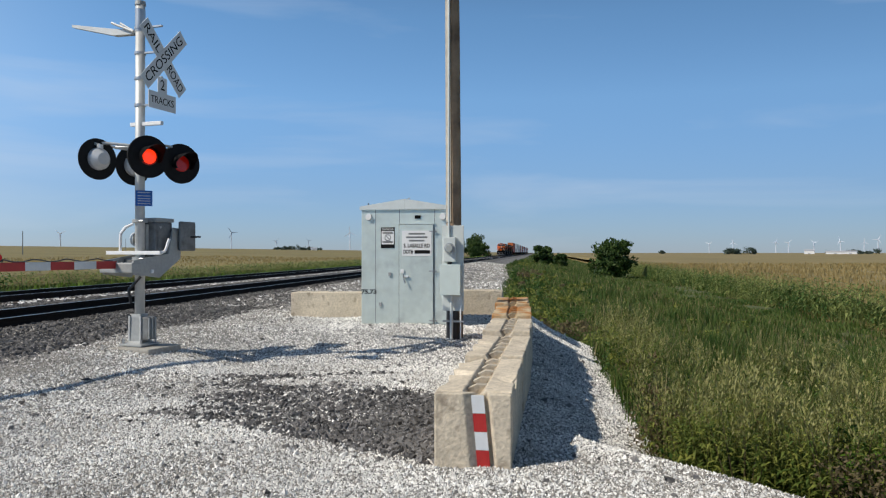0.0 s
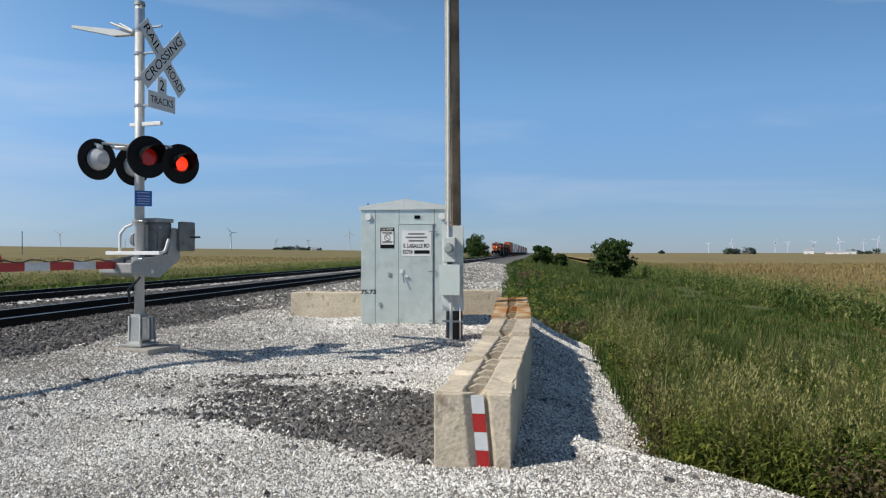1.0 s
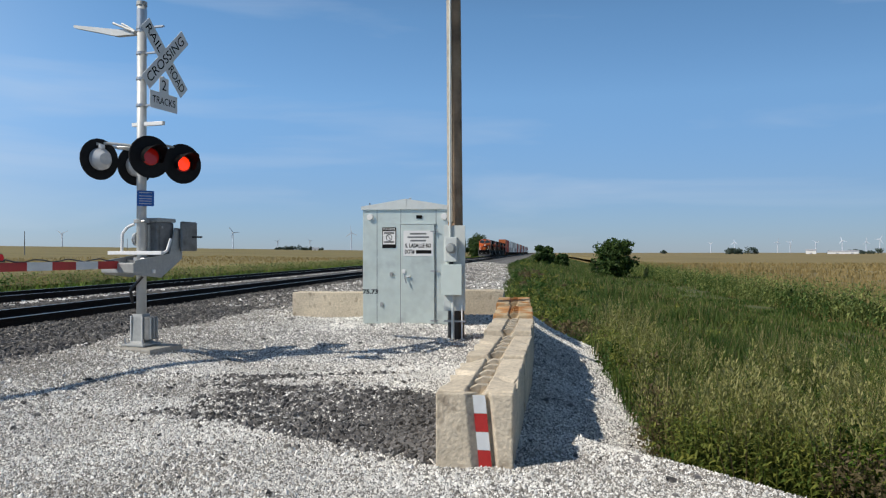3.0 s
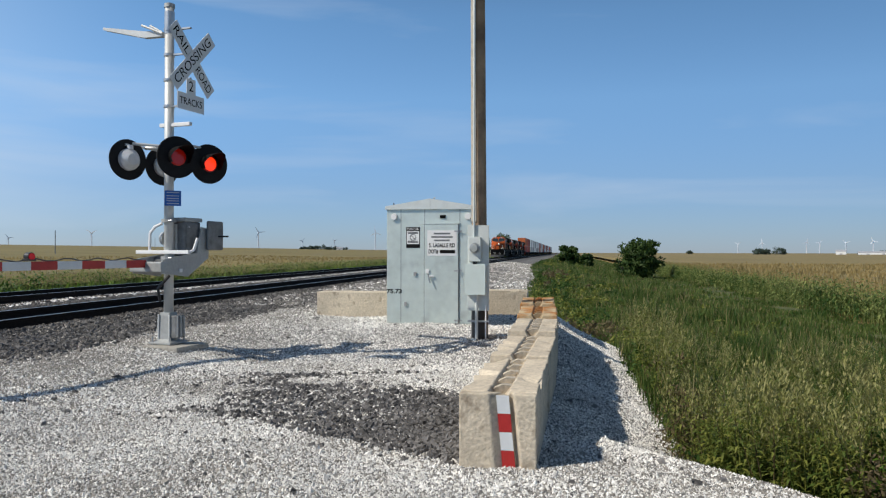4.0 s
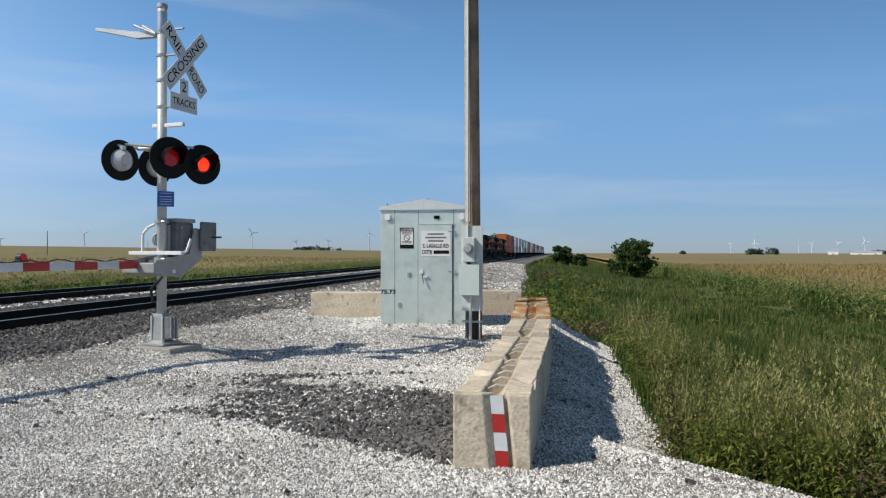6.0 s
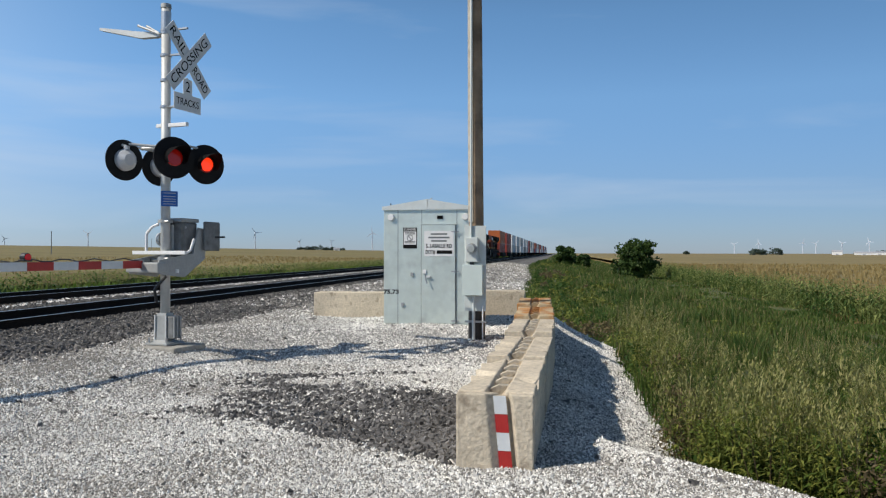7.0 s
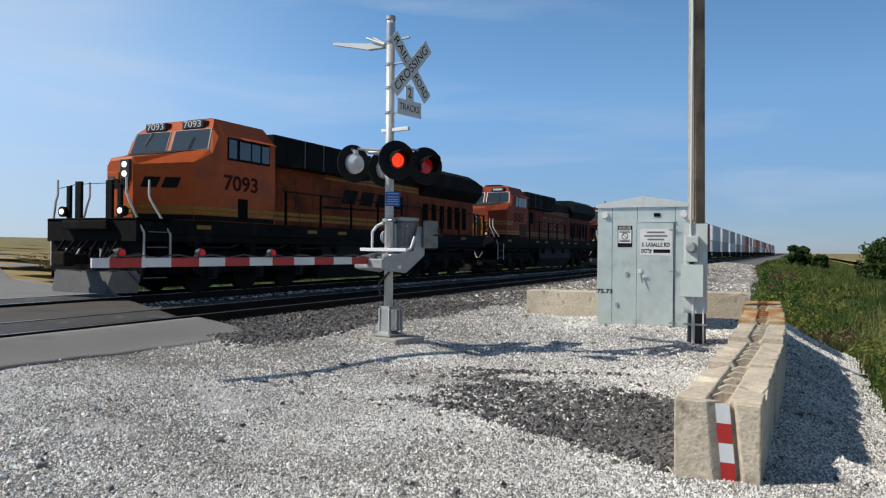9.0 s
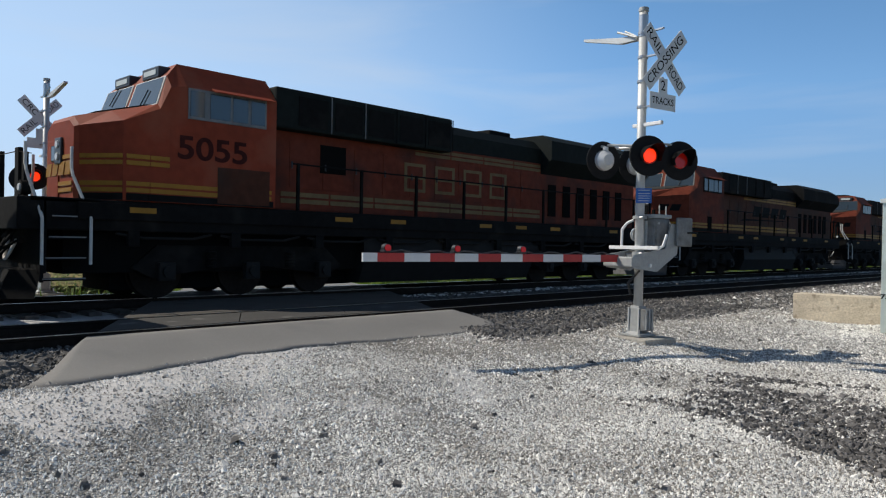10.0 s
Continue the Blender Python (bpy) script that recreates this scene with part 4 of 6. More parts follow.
        for y in (-0.1, 0.1):
            part("clamp_bolt", tube(B(), (0.08, y, z + 0.025), (0.14, y, z + 0.025), 0.014, seg=8), STEEL, s)
    for z, x1 in ((1.385, 0.44), (1.11, 0.30)):
        part("guard_bar", box(B(), -0.54, x1, -0.10, -0.05, z, z + 0.055, 0.006), WHITE_PAINT, s, "white guard bar")
    part("guard_hoop", rod(B(), [(-0.30, -0.07, 1.41), (-0.31, -0.05, 1.70), (-0.26, 0.0, 1.80), (-0.16, 0.04, 1.85)], 0.022, 8), WHITE_PAINT, s, "bent white guard rod")
    part("guard_hoop", rod(B(), [(0.42, -0.07, 1.40), (0.46, 0.0, 1.44), (0.48, 0.06, 1.62)], 0.022, 8), WHITE_PAINT, s, "bent white guard rod")
    lk = B()
    box(lk, -0.42, 0.16, -0.04, 0.06, 1.14, 1.33, 0.015)
    tube(lk, (-0.30, -0.09, 1.24), (-0.30, 0.1, 1.24), 0.06, seg=14)
    tube(lk, (0.10, -0.09, 1.22), (0.10, 0.1, 1.22), 0.075, seg=14)
    rod(lk, [(-0.40, -0.05, 1.32), (-0.15, -0.06, 1.20), (0.12, -0.05, 1.30)], 0.016, 6)
    part("arm_linkage", lk, MACHINE, s, "dark linkage between the guard bars")
    part("cable", rod(B(), [(0.06, -0.05, 1.06), (-0.10, -0.12, 0.86), (-0.09, -0.08, 0.66)], 0.022, 8), BLACK_PAINT, s, "black cable loop")
    # swinging arm with counterweights
    a = part("arm_side_plate", slab(B(), [(-0.45, 1.10), (0.10, 1.04), (0.58, 1.32), (0.62, 1.78), (0.42, 1.80), (0.30, 1.40), (-0.45, 1.30)], "x", 0.25, 0.275), ALU_CAST, s, "cast aluminium arm bracket")
    part("arm_side_plate", slab(B(), [(-0.45, 1.10), (0.10, 1.04), (0.58, 1.32), (0.62, 1.78), (0.42, 1.80), (0.30, 1.40), (-0.45, 1.30)], "x", -0.275, -0.25), ALU_CAST, s, "cast aluminium arm bracket")
    for x in (0.29, -0.32):
        part("counterweight", box(B(), x, x + 0.05, 0.50, 0.88, 1.44, 1.90, 0.03), MACHINE, s, "grey counterweight plate")
    part("weight_rod", rod(B(), [(-0.36, 0.75, 1.66), (0.52, 0.75, 1.66)], 0.014, 8), BLACK_PAINT, s)
    part("arm_yoke", box(B(), -0.29, 0.29, -0.50, -0.30, 1.12, 1.27, 0.02), ALU_CAST, s, "arm mounting yoke")
    return s


MAST = (-5.945, 10.52)
MAST_Z = height(*MAST) + 0.0


def build_gate_arm(parent_pose, length, label, count):
    a = thing("gate_arm", parent_pose, label, "gate arm", "crossing gates")
    n = int(length / 0.395)
    y = -length
    k = 0
    while y < -0.01:
        w = 0.20 if k == 0 else 0.385
        y1 = min(y + w, 0)
        r = k % 2 == 1
        part("arm_stripe", box(B(), -0.018, 0.018, y, y1, -0.054, 0.054, 0.004), RED_SHEET if r else WHITE_SHEET, a, "red reflective stripe" if r else "white reflective stripe")
        y = y1
        k += 1
    for yy in (-length + 0.33, -length + 1.38, -length + 2.50)[:count]:
        lamp = part("arm_lamp", box(B(), -0.05, 0.05, yy - 0.06, yy + 0.06, 0.062, 0.09, 0.008), BLACK_PAINT, a, "small red arm lamp")
        part("lamp_lens", tube(B(), (-0.05, yy, 0.115), (0.05, yy, 0.115), 0.042, 0.042, 16), RED_SMALL, lamp, "red lens")
        part("lamp_ring", tube(B(), (-0.038, yy, 0.115), (0.038, yy, 0.115), 0.052, 0.052, 16), BLACK_PAINT, lamp)
    wire = B()
    pts = []
    for i in range(30):
        pts.append((0, -length + 0.42 + i * (length - 0.5) / 29, 0.072 + 0.02 * math.sin(i * 1.7)))
    part("lamp_cable", hose(wire, pts, 0.009, 5), BLACK_PAINT, a)
    return a


build_signal("crossing_signal", pose(MAST[0], MAST[1], MAST_Z, 0, 0, -11), True, "galvanised crossing signal mast with crossed boards and red lamps")
ARM_DX, ARM_DY = -6.94 + 5.945, 5.73 - 10.52
build_gate_arm(pose(MAST[0] - 0.10, MAST[1] - 0.45, MAST_Z + 1.24, 0.0, 0, math.degrees(math.atan2(ARM_DX, -ARM_DY))), 4.45, "lowered red and white striped gate arm with three red lamps", 3)
build_signal("crossing_signal", pose(-19.4, 6.2, RAIL_Z - 0.15, 0, 0, 180), False, "crossing signal mast with crossed boards and lamps beyond the tracks")
build_gate_arm(pose(-19.3, 6.65, RAIL_Z + 1.05, 0, 0, 180), 4.45, "lowered striped gate arm beyond the tracks", 3)


# ---- train ----
def cab_sections(old):
    """Outline rings of nose and cab, front to back: (y, low half width, shoulder z, top half width, top z)."""
    rows = [(1.20, 0.44, 3.20, 0.34, 3.32), (1.26, 0.50, 3.22, 0.38, 3.40), (2.14, 1.50, 3.32, 0.94, 3.58), (2.76, 1.54, 3.62, 1.42, 3.72),
            (2.96, 1.55, 4.06, 1.36, 4.30), (3.28, 1.55, 4.12, 1.10, 4.62), (5.30, 1.55, 4.12, 1.10, 4.62)]
    if old:
        rows[:3] = [(1.52, 0.68, 3.22, 0.46, 3.36), (1.58, 0.78, 3.24, 0.52, 3.44), (2.09, 1.50, 3.32, 0.91, 3.56)]
    return [[(-w, y, 1.86), (w, y, 1.86), (w, y, zs), (t, y, zt), (-t, y, zt), (-w, y, zs)] for y, w, zs, t, zt in rows]


def nose_quad(old, u0, u1, z0, z1, slant=0.0):
    """Four corners on the slanting side of the nose, from front (0) to cab corner (1)."""
    front, corner = Vector((0.78, 1.58) if old else (0.50, 1.26)), Vector((1.50, 2.09) if old else (1.50, 2.14))
    low0, low1, up0, up1 = (front.lerp(corner, u) for u in (u0, u1, u0 + slant, u1 + slant))
    return [(*low0, z0), (*low1, z0), (*up1, z1), (*up0, z1)]


def quad_plate(pts, thick, push):
    """A thin plate over four corners, pushed out along its normal."""
    bm = B()
    p = [Vector(q) for q in pts]
    n = (p[1] - p[0]).cross(p[3] - p[0]).normalized()
    a = [bm.verts.new(q + n * push) for q in p]
    b = [bm.verts.new(q + n * (push + thick)) for q in p]
    bm.faces.new(a[::-1])
    bm.faces.new(b)
    for i in range(4):
        j = (i + 1) % 4
        bm.faces.new((a[i], a[j], b[j], b[i]))
    bmesh.ops.recalc_face_normals(bm, faces=bm.faces)
    return bm


def inset(pts, k):
    p = [Vector(q) for q in pts]
    c = sum(p, Vector()) / 4
    return [c + (q - c) * k for q in p]


FRONT_PARTS = {"tread_edge", "front_hose", "glad_hand", "plow", "pilot", "coupler", "brake_hose", "platform", "anticlimber", "front_step", "step_side", "step_rail", "front_stanchion", "ditch_light", "platform_chain"}


def build_locomotive(old, number, y):
    paint = ORANGE_OLD if old else ORANGE if number else ORANGE_GRIMY_SHADED
    dark = ENGINE_GREEN if old else ENGINE_BLACK
    skin = ORANGE_DARKENED if not number else ORANGE_GRIMY_SHADED if old else ORANGE_HOOD
    loc = thing("locomotive", pose(FAR, y, FAR_Z), ("faded red-orange" if old else "bright orange") + " diesel locomotive with black roof and yellow stripes", "locomotive", "lead locomotives")
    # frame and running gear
    # Plain near-black boxes fill the gaps below the frame; shade is in their colour.
    part("running_gear", box(B(), -1.12, 1.12, 1.2, 20.8, 0.52, 1.45, 0.02), DARK, loc, "near-black filler box for the shaded gear under the frame")
    part("traction_gear", box(B(), -0.66, 0.66, 2.2, 8.1, 0.16, 0.9, 0.03), DARK, loc, "near-black filler box for the shaded traction gear between the wheels")
    part("traction_gear", box(B(), -0.66, 0.66, 14.3, 20.4, 0.16, 0.9, 0.03), DARK, loc, "near-black filler box for the shaded traction gear between the wheels")
    part("underframe", box(B(), -1.50, 1.50, 0.35, 21.4, 1.30, 1.85, 0.02), ENGINE_BLACK, loc, "black underframe")
    part("sill_edge", box(B(), 1.50, 1.56, 1.3, 21.0, 1.50, 1.80, 0.01), ENGINE_BLACK, loc)
    for i, yy in enumerate((2.2, 6.9, 8.6, 11.9, 13.5, 15.2, 18.6)):
        part("sill_reflector", box(B(), 1.558, 1.566, yy, yy + 0.5, 1.64, 1.74), YELLOW, loc, "yellow edge reflector")
    part("fuel_tank", slab(B(), [(-1.38, 1.40), (1.38, 1.40), (1.42, 0.70), (1.20, 0.20), (-1.20, 0.20), (-1.42, 0.70)], "y", 7.9, 14.5), TANK_GREY, loc, "dusty fuel tank")
    part("air_tank", tube(B(), (1.15, 14.15, 1.05), (1.15, 15.0, 1.05), 0.28, seg=16), TANK_GREY, loc)
    for y0 in (2.4, 14.9):
        fr = part("truck_frame", slab(B(), [(y0, 0.62), (y0 + 0.5, 1.05), (y0 + 4.5, 1.05), (y0 + 5.0, 0.62), (y0 + 4.6, 0.42), (y0 + 3.0, 0.62), (y0 + 2.0, 0.62), (y0 + 0.4, 0.42)], "x", -1.18, 1.18), ENGINE_BLACK, loc, "black truck frame")
        for k in range(3):
            yw = y0 + 0.65 + k * 1.88
            bm = B()
            for s in (-1, 1):
                tube(bm, (s * 0.70, yw, 0.535), (s * 0.83, yw, 0.535), 0.535, 0.535, 28)
                tube(bm, (s * 0.69, yw, 0.535), (s * 0.71, yw, 0.535), 0.565, 0.565, 28)
            tube(bm, (-0.7, yw, 0.535), (0.7, yw, 0.535), 0.10, seg=10)
            w = part("wheelset", bm, RAIL, loc, "dark steel wheelset")
            bm = B()
            box(bm, 1.18, 1.34, yw - 0.17, yw + 0.17, 0.36, 0.72, 0.03)
            tube(bm, (1.34, yw, 0.54), (1.40, yw, 0.54), 0.11, seg=14)
            part("axle_box", bm, TANK_GREY, w)
        for yy in (y0 + 1.6, y0 + 3.5):
            bm = B()
            for q in range(5):
                tube(bm, (1.26, yy, 0.62 + q * 0.07), (1.26, yy, 0.655 + q * 0.07), 0.10, seg=12)
            part("spring", bm, ENGINE_BLACK, fr)
    for k in range(9):
        yy = 2.0 + 2.1 * k
        part("frame_pipe", rod(B(), [(1.44, yy, 1.26), (1.46, yy + 0.5, 1.18), (1.46, yy + 1.5, 1.18), (1.44, yy + 1.9, 1.27)], 0.028, 6), TANK_GREY, loc)
        part("frame_bracket", box(B(), 1.40, 1.52, yy + 0.2, yy + 0.42, 1.02, 1.32, 0.02), ENGINE_BLACK, loc)
    # front: plow, platform, coupler, steps
    front = pose(0, -0.3 if old else -0.5, 0)
    # Second engine's plow is painted black to stand for the shadow between units.
    part("plow", loft(B(), [[(-1.45, 0.95, 0.12), (1.45, 0.95, 0.12), (1.45, 1.05, 0.62), (-1.45, 1.05, 0.62)], [(-0.85, 0.55, 0.10), (0.85, 0.55, 0.10), (0.90, 0.72, 0.60), (-0.90, 0.72, 0.60)]]), ENGINE_BLACK if old else PLOW, loc, "scuffed dark snow plow")
    part("pilot", box(B(), -1.5, 1.5, 1.0, 1.12, 0.55, 1.85, 0.02), ENGINE_BLACK, loc)
    cp = B()
    box(cp, -0.13, 0.13, 0.12, 1.0, 0.76, 1.0, 0.03)
    box(cp, -0.22, 0.20, 0.0, 0.28, 0.72, 1.06, 0.05)
    part("coupler", cp, RAIL, loc)
    for s in (-1, 1):
        hs = B()
        pts = [(s * (0.35 + 0.45 * k / 8), 0.86 - 0.12 * math.sin(math.pi * k / 8), 1.12 - 0.34 * math.sin(math.pi * k / 8)) for k in range(9)]
        rod(hs, pts, 0.03, 6)
        part("brake_hose", hs, GRAB, loc, "hanging pale brake hose")
    for k in range(7):
        x = -0.9 + 0.3 * k
        drop = 0.30 + 0.08 * (k % 3)
        pts = [(x + 0.06 * math.sin(q * 0.8 + k), 0.92 - 0.34 * math.sin(math.pi * q / 7), 1.42 - drop * math.sin(math.pi * q / 7) - 0.04 * q) for q in range(8)]
        part("front_hose", hose(B(), pts, 0.026, 6), ENGINE_BLACK, loc, "hanging black air hose")
        part("glad_hand", box(B(), x - 0.05, x + 0.05, 0.86, 0.96, 1.06, 1.16, 0.015), RAIL, loc)
    part("platform", box(B(), -1.5, 1.5, 0.85, 2.0, 1.78, 1.86, 0.01), ENGINE_BLACK, loc)
    if not old:
        part("anticlimber", box(B(), -0.75, 0.75, 0.66, 0.90, 1.58, 1.80, 0.03), ENGINE_BLACK, loc)
    for s in (-1, 1):
        st = B()
        for k in range(4):
            part("front_step", box(B(), s * 1.25 - 0.28, s * 1.25 + 0.28, 1.02 + 0.05 * k, 1.75, 0.42 + k * 0.36, 0.45 + k * 0.36), ENGINE_BLACK, loc)
        box(st, s * 1.52 - 0.015, s * 1.52 + 0.015, 1.0, 1.06, 0.40, 1.8)
        part("step_side", st, ENGINE_BLACK, loc, "black side of the corner steps")
        for k in range(4):
            # Pale grey stands in for light caught along the treads.
            part("tread_edge", box(B(), s * 1.53 - 0.012, s * 1.53 + 0.012, 1.04 + 0.05 * k, 1.75, 0.445 + k * 0.36, 0.468 + k * 0.36), WEIGHT_GREY, loc, "pale tread edge toned as if catching light")
        for yy, tw in ((1.02, 0.0), (1.82, 0.14)):
            part("step_rail", rod(B(), [(s * 1.56, yy, 0.70), (s * 1.56, yy, 1.50), (s * (1.22 - tw), yy - 0.15, 2.30), (s * (1.16 - tw), yy - 0.15, 2.42), (s * (1.16 - tw), yy - 0.15, 2.80)], 0.028, 6), GRAB, loc, "pale bent handrail")
        pl = B()
        box(pl, s * 0.52 - 0.10, s * 0.52 + 0.10, 0.92, 1.0, 1.86, 2.75, 0.01)
        box(pl, s * 0.86 - 0.06, s * 0.86 + 0.06, 0.92, 1.0, 1.86, 2.65, 0.01)
        part("front_stanchion", pl, ENGINE_BLACK, loc, "dark front platform stanchions")
        d = part("ditch_light", tube(B(), (s * 0.98, 0.84, 2.02), (s * 0.98, 1.0, 2.02), 0.13, 0.12, 18), ENGINE_BLACK, loc)
        part("lens", tube(B(), (s * 0.98, 0.815, 2.02), (s * 0.98, 0.842, 2.02), 0.06, 0.07, 16), HEADLIGHT if number and not old else LAMP_BACK, d, "lit ditch light" if number and not old else "unlit ditch light")
    part("platform_chain", rod(B(), [(-1.2, 0.95, 2.6), (-0.55, 0.93, 2.68), (0.55, 0.93, 2.68), (1.2, 0.95, 2.6)], 0.009, 6), RAIL, loc)
    for o in loc.children:
        if o.name.split(".")[0] in FRONT_PARTS:
            o.matrix_basis = front
    # nose and cab
    cab = part("cab", loft(B(), cab_sections(old)), paint, loc, "orange wide-nose cab")
    part("roof_panel", loft(B(), [[(-0.98, yy, 4.623), (0.98, yy, 4.623), (0.94, yy, 4.66), (-0.94, yy, 4.66)] for yy in (3.45, 5.25)]), paint, cab)
    # windshield panes, sloping from shoulder to roof
    for s in (-1, 1):
        lo_y, hi_y = 2.76, 2.96
        w = [(s * 0.06, lo_y, 3.72), (s * 1.41, lo_y, 3.72), (s * 1.35, hi_y, 4.30), (s * 0.06, hi_y, 4.30)]
        q = inset(w, 0.93)
        q = [p + Vector((0, -0.006, 0.0)) for p in q]
        if s < 0:
            q = q[::-1]
        fr = part("windshield_frame", quad_plate(inset(q, 1.07), 0.014, -0.004), BLACK_PAINT if not old else GRAB, cab, "pale window rubber")
        part("pane", quad_plate(q, 0.012, 0.004), WINDOW, fr, "dark windshield glass")
        part("wiper", rod(B(), [q[0].lerp(q[1], 0.5) + Vector((0, -0.04, 0.02)), q[0].lerp(q[2], 0.62) + Vector((0, -0.045, 0.0))], 0.012, 5), BLACK_PAINT, cab)
    # number boards and lights
    for s in (-1, 1):
        nb = part("number_board", box(B(), s * 0.66 - 0.36, s * 0.66 + 0.36, 2.95, 3.20, 4.33, 4.55, 0.02), BLACK_PAINT, cab, "black number board")
        if number and not old:
            words("lettering", number, 0.24, pose(s * 0.66, 2.945, 4.44, 90, 0, 0), WHITE_SHEET, nb, 0.003, 0.6)
        else:
            part("number_bar", box(B(), s * 0.66 - 0.26, s * 0.66 + 0.26, 2.938, 2.949, 4.39, 4.49), BOX_GREY, nb)
    ny = 0.54 if old else 0.22
    hl = part("headlight_box", box(B(), 0.05 if not old else -0.16, 0.36 if not old else 0.16, 0.93 + ny, 1.08 + ny, 2.56 if old else 2.84, 3.06 if old else 3.34, 0.02), BLACK_PAINT, cab, "black headlight housing")
    for z in ((2.93, 2.70) if old else (3.21, 2.98)):
        part("lens", tube(B(), (0.205 if not old else 0.0, 0.905 + ny, z), (0.205 if not old else 0.0, 0.93 + ny, z), 0.068, 0.075, 18), HEADLIGHT if number and not old else LAMP_BACK, hl, "headlight lens")
    part("nose_door", box(B(), -0.62 if old else -0.42, -0.02, 0.955 + ny, 0.99 + ny, 1.92, 3.04, 0.02), paint, cab)
    part("nose_window", box(B(), -0.36, -0.16, 0.94 + ny, 0.96 + ny, 2.62, 2.92, 0.02), WINDOW, cab)
    # side windows
    for s in (-1, 1):
        x0 = s * 1.55
        frm = part("side_window_frame", box(B(), min(x0, x0 + s * 0.02), max(x0, x0 + s * 0.02), 3.30, 5.05, 3.50, 4.10, 0.01), ENGINE_BLACK if not old else WEIGHT_GREY, cab, "side window frame")
        for a, b in ((3.34, 3.64), (3.76, 4.20), (4.26, 4.60), (4.68, 5.0)):
            part("pane", box(B(), min(x0 + s * 0.015, x0 + s * 0.03), max(x0 + s * 0.015, x0 + s * 0.03), a, b, 3.56, 4.05), WINDOW, frm)
        part("sun_visor", quad_plate([(x0, 3.8, 4.16), (x0, 5.15, 4.16), (x0 + s * 0.18, 5.15, 4.08), (x0 + s * 0.18, 3.8, 4.08)], 0.02, 0.0), paint, cab)
    if number:
        words("road_number", number, 0.62 if old else 0.56, pose(1.556, 3.86, 2.92 if old else 2.88, 90, 0, 90), NUMBER_PAINT, cab, 0.003, 1.5 if old else 1.36, 0.012)
    # stripes on nose and cab
    for z0, z1 in (((2.02, 2.10), (2.14, 2.22)) if not old else ((2.02, 2.10), (2.14, 2.22), (2.52, 2.60), (2.64, 2.72))):
        part("cab_stripe", box(B(), 1.552, 1.558, 2.58, (5.2 if z0 < 2.4 else 2.95), z0, z1), YELLOW, cab, "yellow stripe")
        part("cab_stripe", quad_plate(nose_quad(old, 0.02, 0.99, z0, z1), 0.006, 0.003), YELLOW, cab, "yellow stripe")
        part("cab_stripe", box(B(), -0.64 if old else -0.42, 0.64 if old else 0.42, 0.960 + ny, 0.972 + ny, z0, z1), YELLOW, cab, "yellow stripe")
    for z0, z1 in ((2.02, 2.10), (2.14, 2.22), (2.52, 2.60), (2.64, 2.72)):
        if old or z0 < 2.4:
            part("cab_stripe", quad_plate([(1.502, 2.15, z0), (1.536, 2.57, z0), (1.536, 2.57, z1), (1.502, 2.15, z1)], 0.012, 0.002), YELLOW, cab, "yellow stripe")
    part("cab_skirt", quad_plate([(1.502, 2.15, 1.87), (1.536, 2.57, 1.87), (1.536, 2.57, 2.0), (1.502, 2.15, 2.0)], 0.012, 0.002), ENGINE_BLACK, cab, "black lower band")
    part("cab_skirt", box(B(), 1.551, 1.556, 2.55, 5.25, 1.87, 2.0), ENGINE_BLACK, cab, "black lower band")
    part("cab_skirt", quad_plate(nose_quad(old, 0.01, 1.0, 1.87, 2.0), 0.006, 0.003), ENGINE_BLACK, cab, "black lower band")
    mark = YELLOW if old else BLACK_TEXT
    for k in range(4):
        ez = 2.34 if old else 2.62
        if old or k in (1, 2):
            part("nose_emblem", slab(B(), [(-0.66 + k * 0.33, ez), (-0.40 + k * 0.33, ez), (-0.32 + k * 0.33, ez + 0.24), (-0.58 + k * 0.33, ez + 0.24)], "y", 0.946 + ny, 0.956 + ny), mark, cab, "plain painted emblem shape")
        if not old and k > 1:
            part("nose_emblem", quad_plate(nose_quad(old, 0.06 + 0.36 * (k - 2), 0.34 + 0.36 * (k - 2), 2.66, 2.92, 0.08), 0.006, 0.003), mark, cab, "plain painted emblem shape")
    part("nose_top", quad_plate([(-0.62, 1.95, 3.54), (0.62, 1.95, 3.54), (1.24, 2.70, 3.711), (-1.24, 2.70, 3.711)], 0.008, 0.016), NOSE_TOP, cab, "dark non-glare nose top")
    part("air_conditioner", box(B(), -0.45, 0.45, 3.9, 4.9, 4.66, 4.78, 0.03), ENGINE_BLACK, cab)
    part("antenna", box(B(), -0.8, -0.5, 4.6, 5.0, 4.66, 4.72, 0.02), GRAB, cab)
    # long hood
    W = 1.14
    part("hood", box(B(), -W, W, 5.3, 20.9, 1.86, 3.72, 0.03), skin, loc, "orange engine hood")
    part("hood_roof", loft(B(), [[(-W, yy, 3.72), (W, yy, 3.72), (W, yy, 4.16), (W - 0.28, yy, 4.42), (-W + 0.28, yy, 4.42), (-W, yy, 4.16)] for yy in (5.31, 15.2)]), dark, loc, "dark hood roof")
    cabi = B()
    box(cabi, -1.50, 1.50, 5.32, 10.8, 3.60, 4.48, 0.05)
    part("brake_grid_housing", cabi, dark, loc, "dark box behind the cab")
    for yy in (5.9, 6.9, 7.9, 8.9, 9.9):
        part("grid_louvre", box(B(), 1.50, 1.515, yy, yy + 0.8, 3.70, 4.34, 0.004), ENGINE_BLACK, loc)
        part("grab_iron", rod(B(), [(1.53, yy + 0.88, 3.62), (1.53, yy + 0.88, 4.44)], 0.014, 5), WEIGHT_GREY if yy < 7.0 else ENGINE_BLACK, loc)
